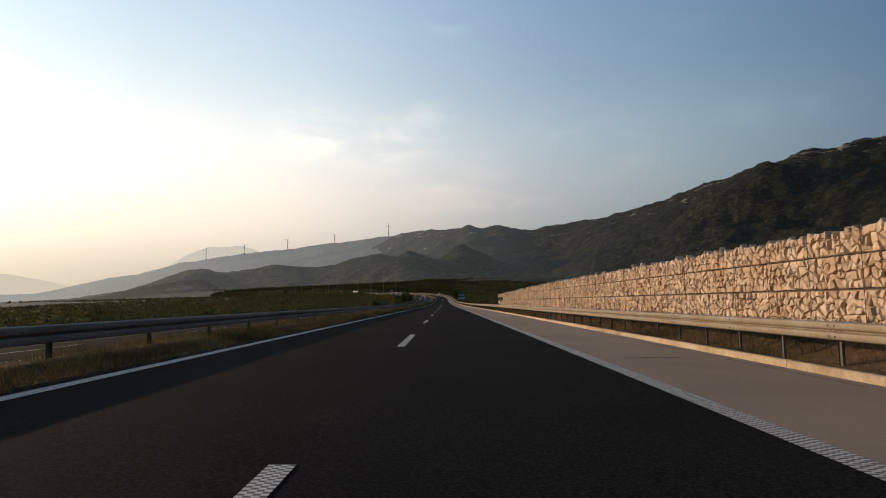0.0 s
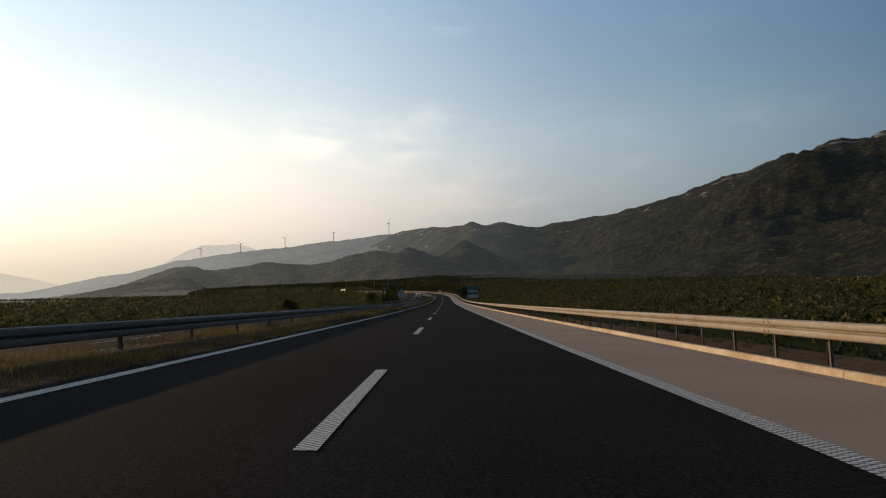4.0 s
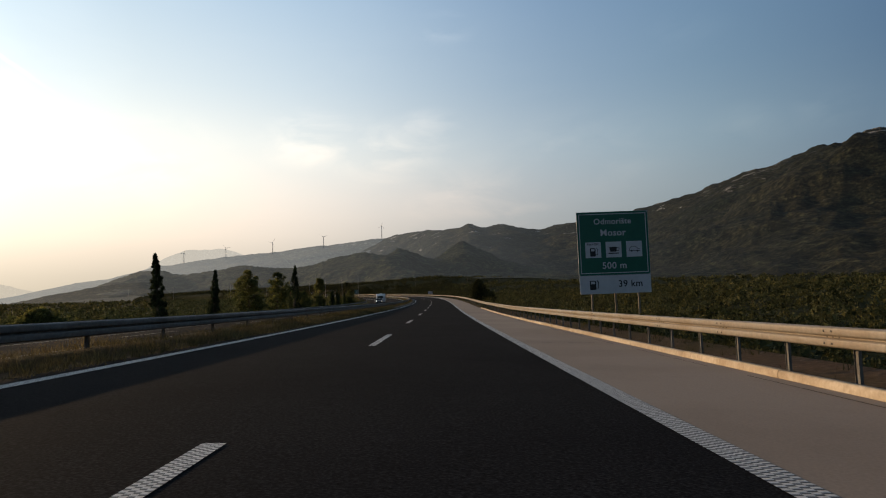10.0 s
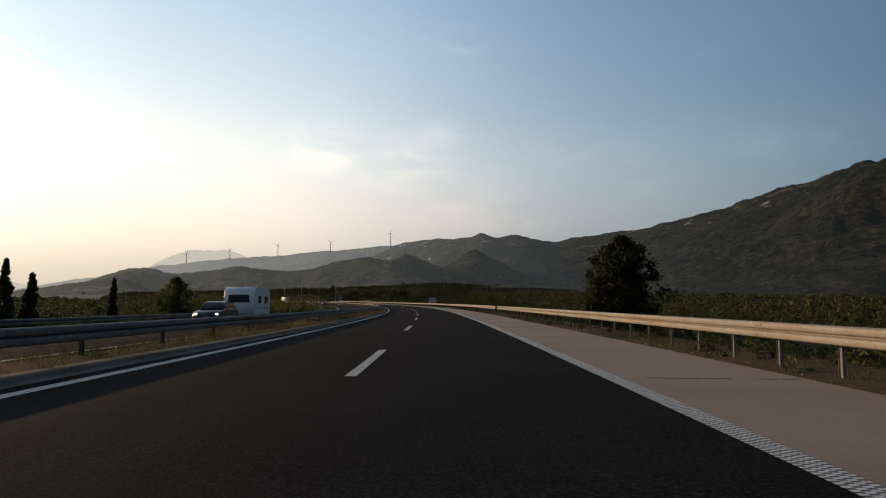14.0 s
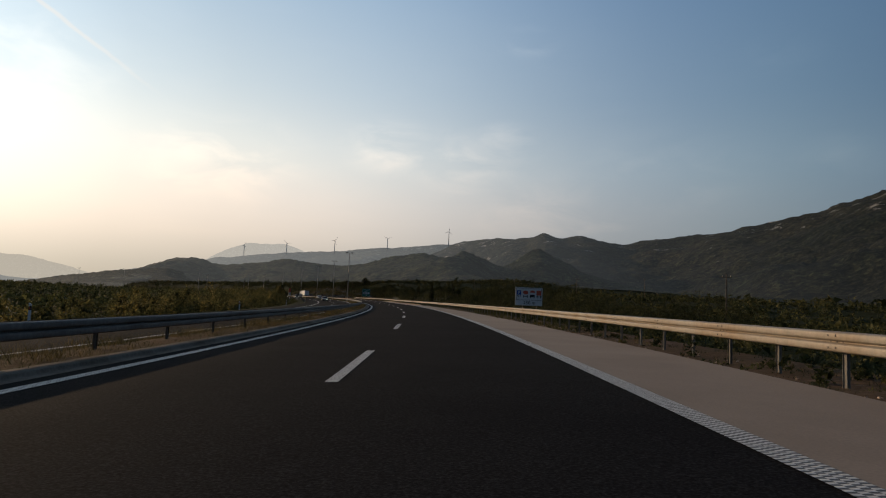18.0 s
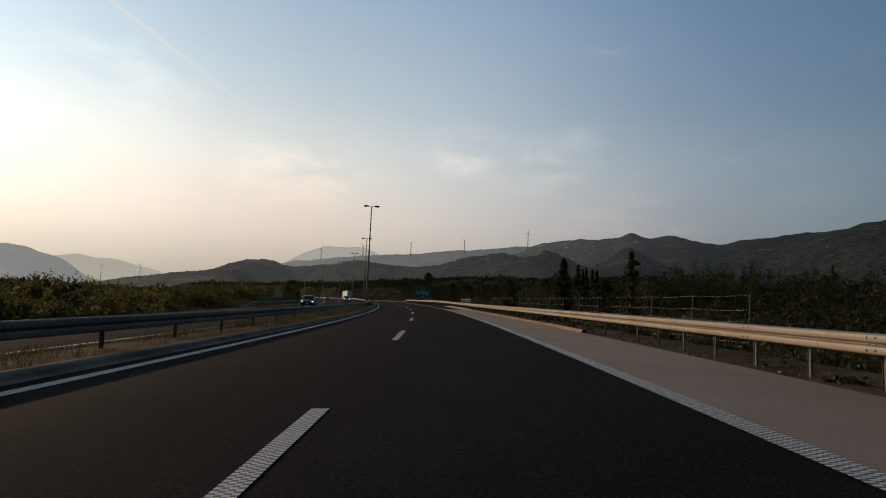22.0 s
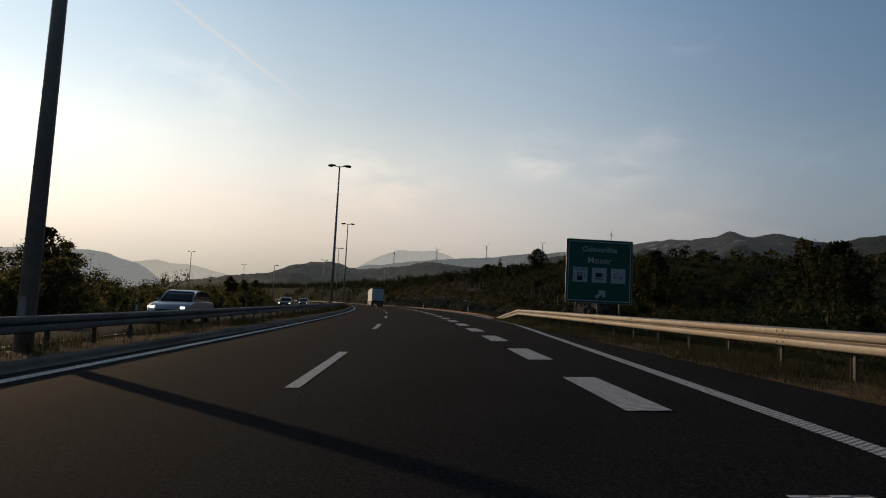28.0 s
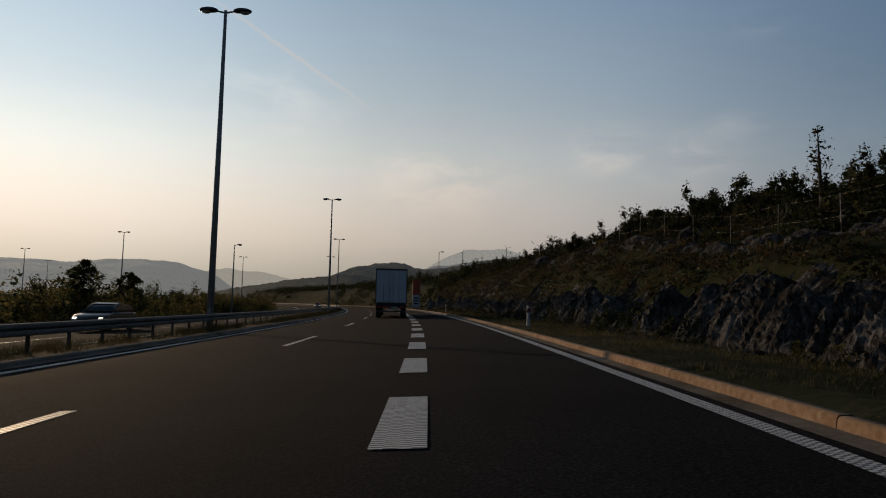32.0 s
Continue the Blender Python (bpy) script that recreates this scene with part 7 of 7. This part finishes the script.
def caravan(s, o):
    t = thing("caravan", spot(s, o, 0.0, 180), "white touring caravan with grey front window", "caravan")
    side = [(-2.6, 0.55), (-2.62, 2.3), (-2.4, 2.55), (1.9, 2.58), (2.35, 2.35), (2.65, 1.5), (2.6, 0.55), (2.3, 0.45), (-2.4, 0.45)]
    part("body", loft_side(side, ((-1.12, 0.985), (-1.06, 1.0), (1.06, 1.0), (1.12, 0.985))), WHITE_BODY, t)
    part("window", prism([(-0.8, 1.45), (0.8, 1.45), (0.72, 2.0), (-0.72, 2.0)], 2.50, 2.68), CAR_GLASS, t, "grey front window")
    for x in (-1.135, 1.115):
        part("window", box_bm(x, x + 0.02, 0.4, 1.3, 1.4, 1.95, 0.005), CAR_GLASS, t, "side window")
        part("window", box_bm(x, x + 0.02, -1.8, -0.7, 1.4, 1.95, 0.005), CAR_GLASS, t, "side window")
        part("trim", box_bm(x, x + 0.018, -2.3, 2.2, 1.02, 1.10), ALU, t, "grey stripe")
        wheel(t, x * 0.93, -0.3, 0.33, 0.2)
    part("roof_vent", box_bm(-0.3, 0.3, -0.6, 0.2, 2.57, 2.72, 0.04), WHITE_BODY, t)
    part("drawbar", box_bm(-0.06, 0.06, 2.5, 3.9, 0.42, 0.52, 0.01), POST_STEEL, t)


caravan(529.1, -13.1)


def lorry(s, o):
    t = thing("lorry", spot(s, o, 0.0, 0), "white box-bodied articulated lorry seen from behind", "lorry")
    part("trailer_box", box_bm(-1.27, 1.27, 0.0, 13.6, 1.25, 3.98, 0.04), TARP, t, "white sheeted trailer body")
    part("top_frame", box_bm(-1.29, 1.29, -0.03, 0.06, 3.88, 4.03, 0.015), POST_STEEL, t, "dark top frame")
    for x in (-1.29, 1.21):
        part("corner_frame", box_bm(x, x + 0.08, -0.03, 0.06, 1.2, 3.88, 0.01), POST_STEEL, t)
    for x in (-1.18, 0.02):
        part("rear_door", box_bm(x, x + 1.16, -0.035, 0.01, 1.32, 3.86, 0.02), TARP, t, "pale rear door")
    for x in (-0.62, -0.16, 0.16, 0.62):
        part("lock_rod", tube_bm([(x, -0.055, 1.3), (x, -0.055, 3.86)], [0.016, 0.016], 6), ALU, t)
    part("chassis", box_bm(-1.2, 1.2, -0.02, 13.2, 1.0, 1.25, 0.02), BLACK_SHEET, t)
    part("under_bumper", box_bm(-1.2, 1.2, -0.06, 0.06, 0.48, 0.62, 0.02), POST_STEEL, t)
    part("light_bar", box_bm(-1.24, 1.24, -0.05, 0.02, 0.78, 1.0, 0.02), BLACK_SHEET, t)
    for x in (-1.15, 0.72):
        part("tail_light", box_bm(x, x + 0.43, -0.07, -0.045, 0.82, 0.95, 0.01), RED_LENS, t, "red tail light")
    part("marker_board", box_bm(-0.62, -0.1, -0.075, -0.05, 0.80, 0.95), ORANGE_SHEET, t, "orange marker board")
    part("plate", box_bm(0.02, 0.54, -0.075, -0.05, 0.82, 0.93), WHITE_PAINT, t, "blank pale plate")
    for y in (1.9, 3.2, 4.5):
        for x in (-1.05, 1.05):
            wheel(t, x, y, 0.5, 0.38)
    for x in (-1.22, 0.86):
        part("mudflap", box_bm(x, x + 0.36, 1.1, 1.12, 0.25, 0.95), RUBBER, t)
        part("side_guard", box_bm(x + (0 if x < 0 else 0.32), x + (0.04 if x < 0 else 0.36), 5.4, 10.8, 0.5, 0.95, 0.01), ALU, t)
    part("cab", box_bm(-1.22, 1.22, 13.9, 16.1, 0.9, 3.75, 0.12), WHITE_BODY, t, "white driver's cab")
    part("windscreen", box_bm(-1.1, 1.1, 16.05, 16.12, 2.1, 3.1, 0.03), CAR_GLASS, t)
    for x in (-1.5, 1.24):
        part("mirror", box_bm(x, x + 0.26, 15.7, 15.85, 2.0, 2.9, 0.04), BLACK_SHEET, t)
    for y in (12.2, 15.3):
        for x in (-1.05, 1.05):
            wheel(t, x, y, 0.5, 0.34)


lorry(1026.0, 2.1)


# ---- joints and cracks of the shoulder ----
TAR = two_scale("dark_joint_seal", [(0.3, (0.012, 0.011, 0.010)), (0.7, (0.03, 0.027, 0.025))], 20, 2, (0.8, 0.8, 0.8), 0.9, 0, 0, 0, gloss=0.05)


def shoulder_joint(s, seed):
    """A narrow, broken joint across the hard shoulder."""
    rnd = random.Random(seed)
    t = thing("pavement_joint", pose(0, 0, 0), "dark broken joint across the concrete shoulder", "joint", kind="structure")
    o = 4.0
    while o < 6.4:
        w = rnd.uniform(0.2, 0.45)
        if rnd.random() < 0.75:
            me = sweep("joint", s - 0.02 - rnd.uniform(0, 0.02), s + 0.02 + rnd.uniform(0, 0.02), 0.02, [(o, 0.0075), (o + w, 0.0075)], TAR)
            part("joint", me, None, t)
        o += w + rnd.uniform(0.02, 0.12)


for i, s in enumerate((14.0, 71.5, 129.0, 187.0, 244.0, 302.0, 361.0, 425.0, 484.8, 545.0, 604.0, 662.0, 721.0, 779.0)):
    shoulder_joint(s, i)


def shoulder_seam():
    """The seam between shoulder and kerb, opened here and there."""
    rnd = random.Random(21)
    t = thing("pavement_seam", pose(0, 0, 0), "dark open seam along the foot of the kerb", "joint", kind="structure")
    s = -50.0
    while s < 424:
        w = rnd.uniform(1.5, 6.0)
        o = 6.30 + rnd.uniform(-0.01, 0.01)
        me = sweep("seam", s, s + w, 2.0, [(o, 0.0075), (o + rnd.uniform(0.012, 0.03), 0.0075)], TAR)
        part("seam", me, None, t)
        s += w + rnd.uniform(0.1, 2.2)


shoulder_seam()
